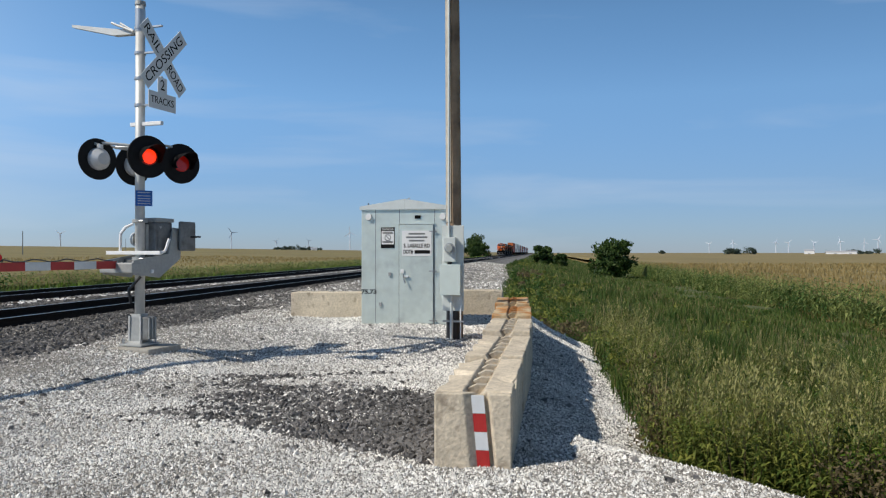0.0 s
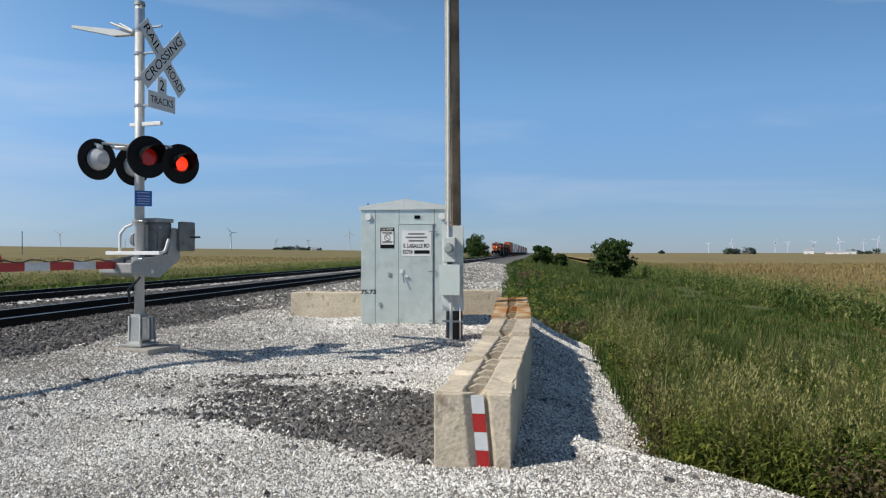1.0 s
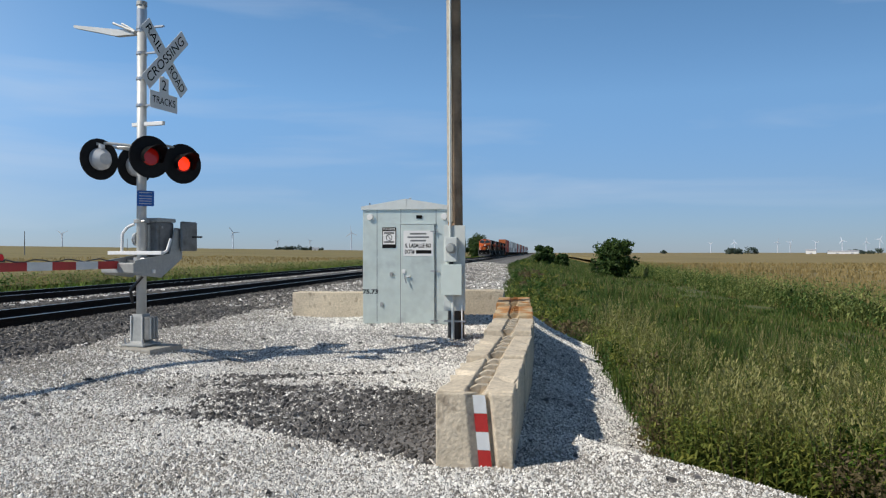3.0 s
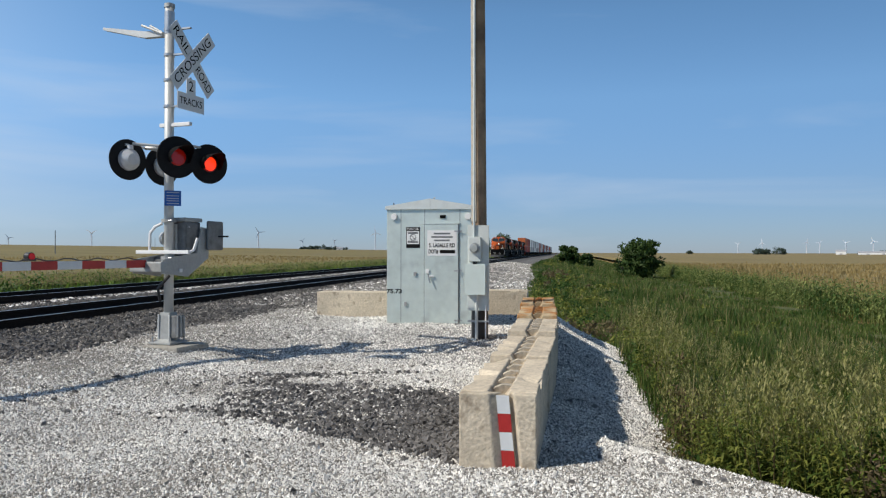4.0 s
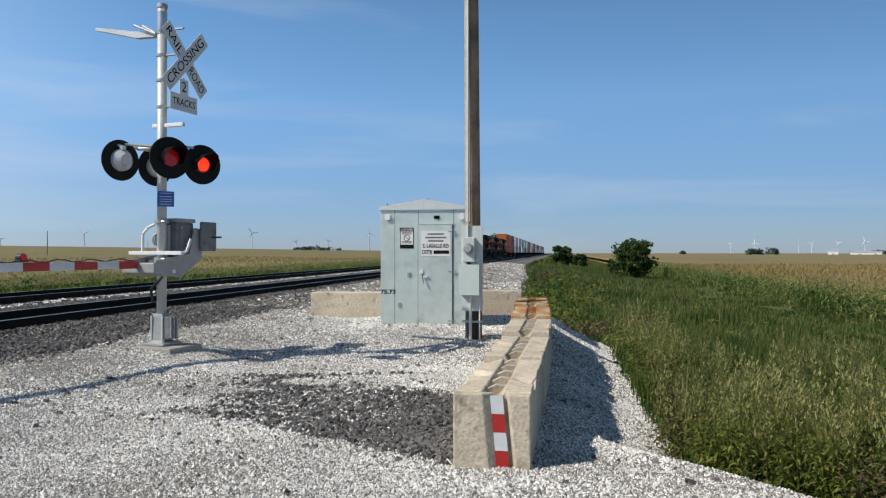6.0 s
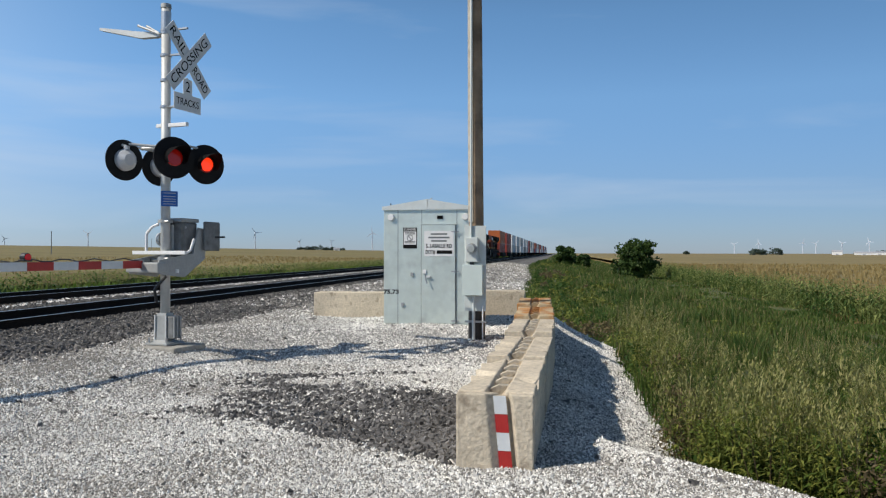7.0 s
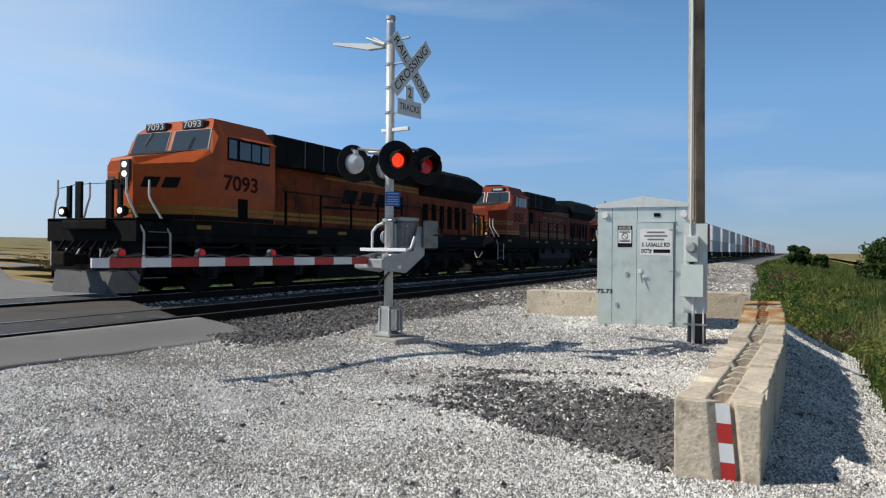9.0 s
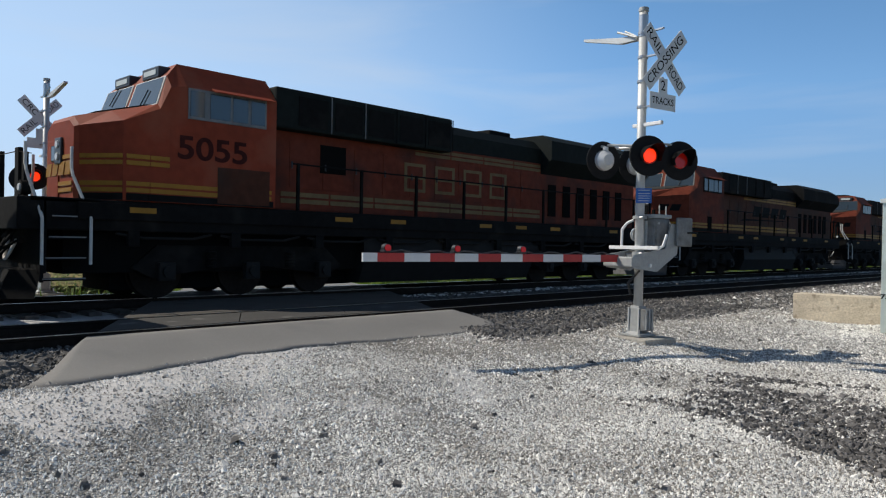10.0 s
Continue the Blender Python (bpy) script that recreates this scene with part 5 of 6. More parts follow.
    part("radiator", loft(B(), [[(-W, yy, 3.40), (W, yy, 3.40), (1.55, yy, 3.82), (1.55, yy, 4.40), (1.2, yy, 4.60), (-1.2, yy, 4.60), (-1.55, yy, 4.40), (-1.55, yy, 3.82)] for yy in (15.2, 20.2)]), dark, loc, "wide black radiator housing")
    part("radiator", loft(B(), [[(-W, yy, 3.40), (W, yy, 3.40), (w2, yy, 3.82), (w2, yy, zt - 0.2), (1.0, yy, zt), (-1.0, yy, zt), (-w2, yy, zt - 0.2), (-w2, yy, 3.82)] for yy, w2, zt in ((20.2, 1.55, 4.60), (21.2, 1.50, 4.42))]), dark, loc)
    part("exhaust_stack", box(B(), -0.4, 0.4, 13.6, 14.6, 4.4, 4.66, 0.04), ENGINE_BLACK, loc)
    hn = B()
    for k in range(3):
        tube(hn, (-0.2 + k * 0.2, 11.6, 4.62), (-0.2 + k * 0.2, 11.25 - 0.05 * k, 4.62), 0.03, 0.09, 10)
    box(hn, -0.3, 0.3, 11.6, 11.68, 4.42, 4.66)
    part("air_horn", hn, BLACK_PAINT, loc)
    # hood doors
    dz = [(5.9 + 0.92 * k) for k in range(10)]
    for yy in dz:
        part("hood_door", box(B(), W, W + 0.012, yy + 0.02, yy + 0.88, 2.36, 3.38, 0.004), skin, loc)
        part("door_latch", box(B(), W + 0.012, W + 0.03, yy + 0.06, yy + 0.10, 2.8, 2.95), BLACK_PAINT, loc)
    if old:
        part("hood_vent", box(B(), W, W + 0.02, 6.75, 7.5, 2.75, 3.4, 0.004), DARK, loc, "dark intake")
        part("toilet_hatch", box(B(), 1.552, 1.56, 3.95, 5.15, 1.90, 2.62, 0.004), ORANGE_DARKENED, cab, "darker square panel below the number")
    else:
        # Near-black plate paints in the shade of a recess below the number.
        part("cab_hatch", box(B(), 1.552, 1.562, 3.72, 4.12, 1.92, 2.50, 0.004), DARK, cab, "near-black plate standing for a shaded recess")
    for k in range(6):
        part("hood_louvre", box(B(), W, W + 0.03, 15.6 + k * 0.8, 16.0 + k * 0.8, 2.1, 3.1, 0.004), DARK, loc, "dark radiator louvre")
    for yy in range(7):
        for z0, z1 in ((2.02, 2.12), (2.17, 2.27)):
            part("hood_stripe", box(B(), W + 0.003, W + 0.016, 5.7 + yy * 1.36, 5.7 + yy * 1.36 + 1.31, z0, z1), YELLOW if not old else CREAM, loc, "yellow stripe")
        if yy > (1 if not old else 2):
            for z0, z1 in ((3.46, 3.54), (3.58, 3.66)):
                part("hood_stripe", box(B(), W + 0.003, W + 0.016, 5.7 + yy * 1.36, 5.7 + yy * 1.36 + 1.31, z0, z1), YELLOW if not old else CREAM, loc, "yellow stripe")
    # side emblem: four plain slanted shapes and a swoosh
    for k in range(4):
        y0 = 9.4 + k * 1.12
        if old:
            rim = B()
            for y1, y2, z1, z2 in ((0.0, 0.10, 2.50, 3.24), (0.66, 0.76, 2.50, 3.24), (0.10, 0.66, 3.16, 3.24), (0.10, 0.66, 2.50, 2.58), (0.10, 0.66, 2.84, 2.90)):
                box(rim, W + 0.013, W + 0.017, y0 + y1, y0 + y2, z1, z2)
            part("side_emblem", rim, CREAM, loc, "plain worn cream outline shape")
        else:
            part("side_emblem", slab(B(), [(y0, 2.72), (y0 + 0.85, 2.72), (y0 + 1.10, 3.22), (y0 + 0.25, 3.22)], "x", W + 0.013, W + 0.018), BLACK_TEXT, loc, "plain black emblem shape")
    if not old:
        part("side_emblem", slab(B(), [(8.0, 2.48), (13.4, 2.60), (13.8, 2.64), (8.4, 2.58)], "x", W + 0.013, W + 0.018), BLACK_TEXT, loc, "plain black emblem stroke")
    # walkway railing
    rl = B()
    rod(rl, [(1.47, 5.8, 2.86), (1.47, 20.8, 2.86)], 0.02, 6)
    rod(rl, [(-1.47, 5.8, 2.86), (-1.47, 20.8, 2.86)], 0.02, 6)
    part("walkway_rail", rl, ENGINE_BLACK, loc, "black walkway handrail")
    for k in range(9):
        part("rail_post", box(B(), 1.44, 1.50, 5.9 + k * 1.8, 5.96 + k * 1.8, 1.85, 2.88), ENGINE_BLACK, loc)
    # rear platform
    part("rear_platform", box(B(), -1.5, 1.5, 20.9, 21.7, 1.78, 1.86), ENGINE_BLACK, loc)
    for s in (-1, 1):
        rr = B()
        for x in (0.5, 0.95, 1.4):
            box(rr, s * x - 0.03, s * x + 0.03, 21.6, 21.66, 1.86, 2.85)
        rod(rr, [(s * 0.5, 21.63, 2.85), (s * 1.45, 21.63, 2.85)], 0.02, 6)
        for k in range(4):
            part("rear_step", box(B(), s * 1.25 - 0.28, s * 1.25 + 0.28, 20.95, 21.55 - 0.05 * k, 0.42 + k * 0.36, 0.45 + k * 0.36), ENGINE_BLACK, loc)
        part("rear_railing", rr, ENGINE_BLACK, loc, "black rear railing")
    part("coupler", box(B(), -0.13, 0.13, 21.6, 22.3, 0.76, 1.0), RAIL, loc).matrix_basis = pose(0, 0, 0)
    return loc


BOXES = {}


def container_mesh(color_name):
    if color_name in BOXES:
        return BOXES[color_name]
    colors = {"red": (0.30, 0.045, 0.03), "orange": (0.48, 0.12, 0.03), "white": (0.68, 0.70, 0.71), "silver": (0.42, 0.44, 0.45), "blue": (0.05, 0.10, 0.22), "grey": (0.24, 0.25, 0.26)}
    m = material(color_name + "_container_paint", colors[color_name], 0.5, vary=0.12, grain=3, blotch=0.5, each=0.1, stain=((0.18, 0.14, 0.11), 0.8, 0.62, 0.4))
    bm = B()
    L, w, h = 16.1, 1.28, 2.86
    n = 46
    for s in (-1, 1):
        prev = None
        for i in range(n * 4 + 1):
            y = 0.12 + (L - 0.24) * i / (n * 4)
            d = 0.0 if (i // 2) % 2 == 0 else 0.035
            a, b = bm.verts.new((s * (w - d), y, 0.15)), bm.verts.new((s * (w - d), y, h - 0.12))
            if prev:
                bm.faces.new((prev[0], a, b, prev[1]) if s > 0 else (prev[1], b, a, prev[0]))
            prev = (a, b)
    for x in (-w - 0.01, w - 0.11):
        for y in (0.0, L - 0.16, 2.0, L - 2.16):
            box(bm, x, x + 0.12, y, y + 0.16, 0, h)
        box(bm, x, x + 0.12, 0, L, 0, 0.16)
        box(bm, x, x + 0.12, 0, L, h - 0.13, h)
    box(bm, -w + 0.05, w - 0.05, 0.03, L - 0.03, 0.05, h - 0.02)
    o = part("container", bm, m)
    BOXES[color_name] = o.data
    bpy.data.objects.remove(o)
    return BOXES[color_name]


CAR_MESH = {}


def build_well_car(y, low, high):
    car = thing("well_car", pose(FAR, y, FAR_Z), f"well car stacked with a {low} and a {high} container", "freight car", "well cars")
    if not CAR_MESH:
        bm = B()
        for s in (-1, 1):
            box(bm, min(s * 1.36, s * 1.50), max(s * 1.36, s * 1.50), 2.0, 18.6, 0.35, 1.25, 0.02)
            for k in range(14):
                box(bm, min(s * 1.5, s * 1.54), max(s * 1.5, s * 1.54), 2.4 + k * 1.18, 2.5 + k * 1.18, 0.38, 1.2)
        box(bm, -1.36, 1.36, 1.9, 18.7, 0.33, 0.42)
        box(bm, -1.45, 1.45, 0.5, 2.0, 1.0, 1.25, 0.03)
        box(bm, -1.45, 1.45, 18.6, 20.1, 1.0, 1.25, 0.03)
        box(bm, -0.12, 0.12, 0.0, 20.6, 0.76, 0.98)
        o = part("well", bm, ENGINE_BLACK)
        CAR_MESH["well"] = o.data
        bpy.data.objects.remove(o)
        bm = B()
        for yw in (-0.88, 0.88):
            for s in (-1, 1):
                tube(bm, (s * 0.70, yw, 0.44), (s * 0.83, yw, 0.44), 0.44, 0.44, 18)
        for s in (-1, 1):
            slab(bm, [(-1.15, 0.35), (-0.4, 0.62), (0.4, 0.62), (1.15, 0.35), (1.15, 0.6), (0.5, 0.85), (-0.5, 0.85), (-1.15, 0.6)], "x", s * 1.0 - 0.08, s * 1.0 + 0.08)
        o = part("truck", bm, RAIL)
        CAR_MESH["truck"] = o.data
        bpy.data.objects.remove(o)
    w = new("well", CAR_MESH["well"])
    w.parent = car
    for yy in (1.3, 19.3):
        t = new("truck", CAR_MESH["truck"])
        t.parent, t.matrix_basis = car, pose(0, yy, 0)
    for name, z in ((low, 0.43), (high, 3.31)):
        c = new("container", container_mesh(name))
        c.parent, c.matrix_basis = car, pose(0, 2.25, z)
        c["label"] = name + " corrugated freight container"
    return car


TRAIN_SPEED, FRONT_AT_END = 31.0, -18.9
PITCH = 22.45
train = []
for i, (old, number) in enumerate(((False, "7093"), (True, "5055"), (False, ""), (False, ""))):
    train.append((build_locomotive(old, number, 0), i * PITCH))
LOADS = ["red orange", "red red", "silver white", "silver white", "white silver", "grey white", "silver white", "red red", "white silver", "silver white", "red orange", "blue red", "white white", "silver grey", "red red", "white red",
         "grey white", "white white", "silver red", "red orange", "white white", "silver blue", "white red", "grey white"]
for i, pair in enumerate(LOADS):
    low, high = pair.split()
    train.append((build_well_car(0, low, high), 4 * PITCH + 0.3 + i * 20.6))


# ---- gravel, grass, crops ----
rng = np.random.default_rng(7)


def stones(name, pts, size, mat, label, flat=0.7, lumpy=False):
    """Broken stones half sunk in the ground: peaked chips, or lumps with a broken top face."""
    n = len(pts)
    base = [(1, 0, -0.35), (0, 1, -0.35), (-1, 0, -0.35), (0, -1, -0.35)]
    base += [(0.62, 0.1, 0.62), (-0.1, 0.62, 0.62), (-0.62, -0.1, 0.62), (0.1, -0.62, 0.62)] if lumpy else [(0, 0, 1.0)]
    base = np.array(base, float)
    k = len(base)
    v = base[None] * (1 + rng.uniform(-0.35, 0.35, (n, k, 1))) + rng.uniform(-0.26, 0.26, (n, k, 3))
    a = rng.uniform(0, 6.283, n)
    c, s = np.cos(a)[:, None], np.sin(a)[:, None]
    v = np.stack([v[..., 0] * c - v[..., 1] * s, v[..., 0] * s + v[..., 1] * c, v[..., 2] * flat], -1)
    t = rng.uniform(-0.6, 0.6, n)
    c, s = np.cos(t)[:, None], np.sin(t)[:, None]
    v = np.stack([v[..., 0] * c + v[..., 2] * s, v[..., 1], -v[..., 0] * s + v[..., 2] * c], -1)
    v = v * np.broadcast_to(size, (n,))[:, None, None] + pts[:, None, :]
    f = [(0, 1, 5), (0, 5, 4), (1, 2, 6), (1, 6, 5), (2, 3, 7), (2, 7, 6), (3, 0, 4), (3, 4, 7), (4, 5, 6), (4, 6, 7)] if lumpy else [(0, 1, 4), (1, 2, 4), (2, 3, 4), (3, 0, 4)]
    faces = (np.array(f)[None] + k * np.arange(n)[:, None, None]).reshape(-1, 3)
    return soup(name, v.reshape(-1, 3), faces, mat, label, "gravel")


def scatter(x0, x1, y0, y1, per_m2):
    n = int((x1 - x0) * (y1 - y0) * per_m2)
    return rng.uniform(x0, x1, n), rng.uniform(y0, y1, n)


def on_land(x, y, up=0.0):
    return np.stack([x, y, land(x, y) + up], -1)


def in_wedge(x, y, lo=-24.5, hi=85.0):
    a = np.degrees(np.arctan2(-x, y))
    return (a > lo) & (a < hi)


def build_gravel():
    xs, ys = [], []
    for x0, x1, y0, y1, d in ((-10, 3.5, 0.2, 7, 4000), (-10, 2.5, 7, 11, 2900), (-9, 2, 11, 18, 1000), (-8.2, -2, 18, 50, 60)):
        x, y = scatter(x0, x1, y0, y1, d)
        xs.append(x)
        ys.append(y)
    x, y = np.concatenate(xs), np.concatenate(ys)
    r, g, _ = zones(x, y)
    s = y + ROAD_SKEW * x
    apron = (x < -7.6) & (s > -2.6) & (s < 3.6)
    keep = (r > 0.06 + 0.42 * rng.random(len(x))) & in_wedge(x, y) & ~(apron & (rng.random(len(x)) < np.clip((-7.9 - x) * 2.5, 0.0, 1.0)))
    keep &= rng.random(len(x)) > 0.8 * dust(x, y)
    keep &= rng.random(len(x)) < 0.22 + 0.78 * step(np.hypot(x, y) + 1.2 * patchy(x, y, 3.0), 3.4, 5.4)
    x, y, g = x[keep], y[keep], g[keep]
    patch = np.clip(in_dark_patch(x, y) * 1.6, 0, 1) * (0.50 + 0.42 * step(x, -2.2, -1.0)) + 0.006
    heap = np.where(x > -6.0, patch, g * 0.9) > rng.random(len(x))
    dark = heap & (rng.random(len(x)) < 0.42)
    grey = ~heap & (rng.random(len(x)) < (0.10 + 0.45 * step(-x, 4.9, 6.8) * step(y, 5.0, 7.5) + 0.42 * np.clip(patchy(x * 0.7, y * 1.3, 9.0) * 2 - 0.75, 0, 1)) * (1 - 0.6 * step(y, 9.5, 12.5) * step(x, -5.0, -4.0)))
    d = np.hypot(x, y)
    size = rng.lognormal(math.log(0.0076), 0.42, len(x)) * (1 + 0.05 * np.clip(d - 8, 0, 30))
    white = ~heap & ~grey
    stones("gravel", on_land(x, y, 0.004)[white], size[white], GRAVEL, "loose white crushed limestone gravel", 0.95)
    stones("gravel", on_land(x, y, 0.006)[grey], 1.1 * size[grey], MID_STONE, "grey stones mixed through the white gravel")
    stones("ballast_patch", on_land(x, y, 0.008)[dark], np.minimum(2.2 * size[dark] * rng.uniform(0.7, 1.6, dark.sum()), 0.045), DARK_STONE, "dark grey ballast spilled over white gravel", 0.85, True)
    # shoulder and track beds
    x, y = scatter(-9.75, -6.9, 8.6, 26, 310)
    x2, y2 = scatter(-9.7, -6.0, 26, 70, 90)
    x3, y3 = scatter(-9.9, -7.6, -4, 5.0, 400)
    x, y = np.concatenate([x, x2, x3]), np.concatenate([y, y2, y3])
    s = y + ROAD_SKEW * x
    keep = (rng.random(len(x)) < np.clip((-6.6 - x) / 1.3, 0.1, 1)) & ((s > 3.75) | (s < -2.6))
    x, y = x[keep], y[keep]
    z = np.where(x < -8.6, np.clip((-8.6 - x) / 0.6, 0, 1) * 0.02, 0)
    pale = rng.random(len(x)) < 0.30
    pts = on_land(x, y, 0.01) + np.stack([0 * x, 0 * x, z], -1)
    stones("ballast", pts[~pale], rng.lognormal(math.log(0.034), 0.3, (~pale).sum()), BALLAST, "dark grey ballast stones along the track", 0.85, True)
    stones("ballast", pts[pale], rng.lognormal(math.log(0.03), 0.3, pale.sum()), MID_STONE, "lighter grey stones mixed in the track ballast")
    # rough bank beyond the pad
    x, y = scatter(-9.0, -1.5, 18.5, 34, 200)
    x2, y2 = scatter(-9.0, -2.5, 34, 110, 28)
    x, y = np.concatenate([x, x2]), np.concatenate([y, y2])
    keep = zones(x, y)[0] > 0.35
    x, y = x[keep], y[keep]
    pale = rng.random(len(x)) < 0.22
    lump = rng.lognormal(math.log(0.034), 0.4, len(x)) * (1 + 0.012 * np.clip(y - 20, 0, 60))
    stones("bank_stones", on_land(x, y, 0.01)[pale], lump[pale], GRAVEL, "pale broken stones on the railway bank")
    stones("bank_stones", on_land(x, y, 0.01)[~pale], lump[~pale], MID_STONE, "grey broken stones on the railway bank")
    x, y = scatter(-14.1, -12.0, 9, 60, 160)
    s = y + ROAD_SKEW * x
    x, y = x[s > 3.9], y[s > 3.9]
    # Darker stone colour chosen here to carry the train's shadow.
    stones("ballast", on_land(x, y, 0.03), rng.lognormal(math.log(0.04), 0.3, len(x)), BALLAST, "grey ballast between the two tracks")
    x, y = scatter(-14.36, -13.35, 8, 130, 150)
    crib = np.abs((y - (ROAD_HIGH - ROAD_SKEW * FAR + 0.7)) / 0.53 % 1.0 - 0.5) < 0.27
    keep = (y + ROAD_SKEW * x > 3.9) & crib & (x < -13.7)
    x, y = x[keep], y[keep]
    stones("ballast", on_land(x, y, 0.045), rng.lognormal(math.log(0.042), 0.25, len(x)), GRAVEL, "pale clean stones between the tie ends")
    x, y = scatter(-12.1, -11.6, 9, 60, 120)
    x2, y2 = scatter(-18.4, -14.4, 9, 40, 60)
    x, y = np.concatenate([x, x2]), np.concatenate([y, y2])
    s = y + ROAD_SKEW * x
    x, y = x[(s > 3.9) | (s < -2.7)], y[(s > 3.9) | (s < -2.7)]
    stones("ballast", on_land(x, y, 0.01), rng.lognormal(math.log(0.04), 0.3, len(x)), BALLAST, "grey ballast stones between the rails")


def blades(name, pts, h, w, mat, label, lean=0.45, parent=None):
    """Grass blades: bent tapering strips."""
    n = len(pts)
    a = rng.uniform(0, 6.283, n)
    side = np.stack([np.cos(a), np.sin(a), 0 * a], -1) * (np.broadcast_to(w, (n,)) / 2)[:, None]
    b = rng.uniform(0, 6.283, n)
    out = np.stack([np.cos(b), np.sin(b), 0 * b], -1) * (h * rng.uniform(0.1, 1.0, n) * lean)[:, None]
    up = np.stack([0 * h, 0 * h, h], -1)
    v = np.stack([pts - side, pts + side, pts + up * 0.55 + out * 0.35 - side * 0.8, pts + up * 0.55 + out * 0.35 + side * 0.8, pts + up + out], 1)
    f = np.array([(0, 1, 3), (0, 3, 2), (2, 3, 4)])
    faces = (f[None] + 5 * np.arange(n)[:, None, None]).reshape(-1, 3)
    return soup(name, v.reshape(-1, 3), faces, mat, label, "grass", parent)


def tuft(x, y, amount):
    """Patchiness of the growth, 0 to 1."""
    return 0.5 + 0.5 * np.sin(0.9 * x + 1.7 * np.sin(0.5 * y)) * np.sin(0.6 * y + 1.1 * np.sin(0.7 * x)) * amount


def build_grass():
    xs, ys = [], []
    for x0, x1, y0, y1, d in ((0.3, 9, 3.0, 13, 620), (-3, 15, 13, 28, 290), (-6, 15.5, 28, 60, 110), (-7, 15.5, 60, 220, 24), (-7, 15.5, 220, 700, 2.5)):
        x, y = scatter(x0, x1, y0, y1, d)
        xs.append(x)
        ys.append(y)
    x, y = np.concatenate(xs), np.concatenate(ys)
    r, _, _ = zones(x, y)
    keep = (r < 0.1 + 0.5 * rng.random(len(x)) ** 1.5) & in_wedge(x, y, -25, 20)
    x, y = x[keep], y[keep]
    d = np.hypot(x, y)
    k = tuft(x, y, 1.0)
    edge = np.clip((x - (0.6 - 0.02 * y)) / 2.0, 0.25, 1)
    lump = np.array([noise.noise(Vector((a * 0.55, b * 0.4, 3.0))) for a, b in zip(x, y)])
    edge = edge * np.where((y < 9) & (x > 1.0), 0.72, 1.0)
    h = (0.30 + 0.45 * k + 0.55 * np.clip(lump + 0.25, 0, 1)) * rng.uniform(0.45, 1.2, len(x)) * edge * (1 + 0.2 * step(x, 2, 5)) * (1 - 0.68 * step(x, 6, 12))
    w = 0.012 + 0.0012 * np.clip(d - 5, 0, 60) + 0.0012 * np.clip(d - 200, 0, 500)
    dry = rng.random(len(x)) < 0.12 + 0.22 * (tuft(y * 1.3, x * 1.1, 1) > 0.74)
    pts = on_land(x, y, -0.02)
    blades("ditch_grass", pts[~dry], h[~dry], w[~dry], GRASS, "tall uneven green ditch grass below the gravel")
    blades("ditch_grass", pts[dry], 1.05 * h[dry], 0.7 * w[dry], GRASS_DRY, "dry straw-coloured grass stems in the ditch")
    x, y = scatter(1.2, 6.0, 4.2, 12, 9)
    keep = (zones(x, y)[0] < 0.3) & in_wedge(x, y, -25, 20)
    x, y = x[keep], y[keep]
    blades("dry_stalks", on_land(x, y, -0.02), rng.uniform(0.7, 1.35, len(x)), 0.013 + 0 * x, GRASS_DRY, "pale dry stalks standing in the ditch weeds", 0.5)
    xs, ys = [], []
    for x0, x1, y0, y1, d in ((-31, -18.9, -12, 30, 52), (-31, -18.9, 30, 90, 24), (-31, -18.9, 90, 260, 7)):
        x, y = scatter(x0, x1, y0, y1, d)
        xs.append(x)
        ys.append(y)
    x, y = np.concatenate(xs), np.concatenate(ys)
    s = y + ROAD_SKEW * x
    keep = ~((s > -3.2) & (s < 4.5))
    x, y = x[keep], y[keep]
    blades("verge_grass", on_land(x, y, -0.02), rng.uniform(0.4, 1.15, len(x)) * (0.55 + 0.45 * step(-x, 19.5, 22.5)), 0.055 + 0.0008 * np.hypot(x, y), GRASS_LUSH, "bright green verge grass beyond the tracks")


def build_broadleaf():
    """Low leafy growth in clumps through the grass."""
    spots = [[], [], []]
    for x0, x1, y0, y1, d in ((0.6, 8, 3.5, 14, 5.0), (-1, 14, 14, 32, 1.6), (-5, 15, 32, 75, 0.5), (-5, 15, 75, 160, 0.12)):
        x, y = scatter(x0, x1, y0, y1, d)
        for a, b in zip(x, y):
            if float(zones(np.array(a), np.array(b))[0]) > 0.2 or not bool(in_wedge(np.array(a), np.array(b), -25, 20)):
                continue
            n = noise.noise(Vector((a * 0.3, b * 0.22, 8.0)))
            if a > 10.0:
                continue
            spots[0 if n > 0.0 else 1 if n > -0.36 else 2].append((a, b))
    for pts, leaf, label, up in ((spots[0], WEED, "yellow-green leafy weeds in the ditch", 0.62), (spots[1], WEED_DARK, "dark green leafy weeds in the ditch", 0.55), (spots[2], WEED_BROWN, "withered brown weeds in the ditch", 0.5)):
        V = []
        for a, b in pts:
            d = math.hypot(a, b)
            count = int(max(60, 210 - 4.5 * d))
            tall = up * random.uniform(0.5, 1.45) * (1.0 - 0.55 * float(step(a, 5.0, 10.0)))
            c = np.array([(a + random.uniform(-0.2, 0.2), b + random.uniform(-0.2, 0.2), height(a, b) + tall * u) for u in (0.3, 0.6, 0.85, 1.0)])
            v, _ = leaf_cloud(c, np.array([0.34, 0.30, 0.20, 0.12]) * min(0.75 + 0.015 * d, 1.1), count, 0.022 + 0.0015 * min(d, 60))
            V.append(v)
        if leaf is WEED_DARK:
            for _ in range(90):
                b = random.uniform(14, 27)
                a = random.uniform(-25, -19.4)
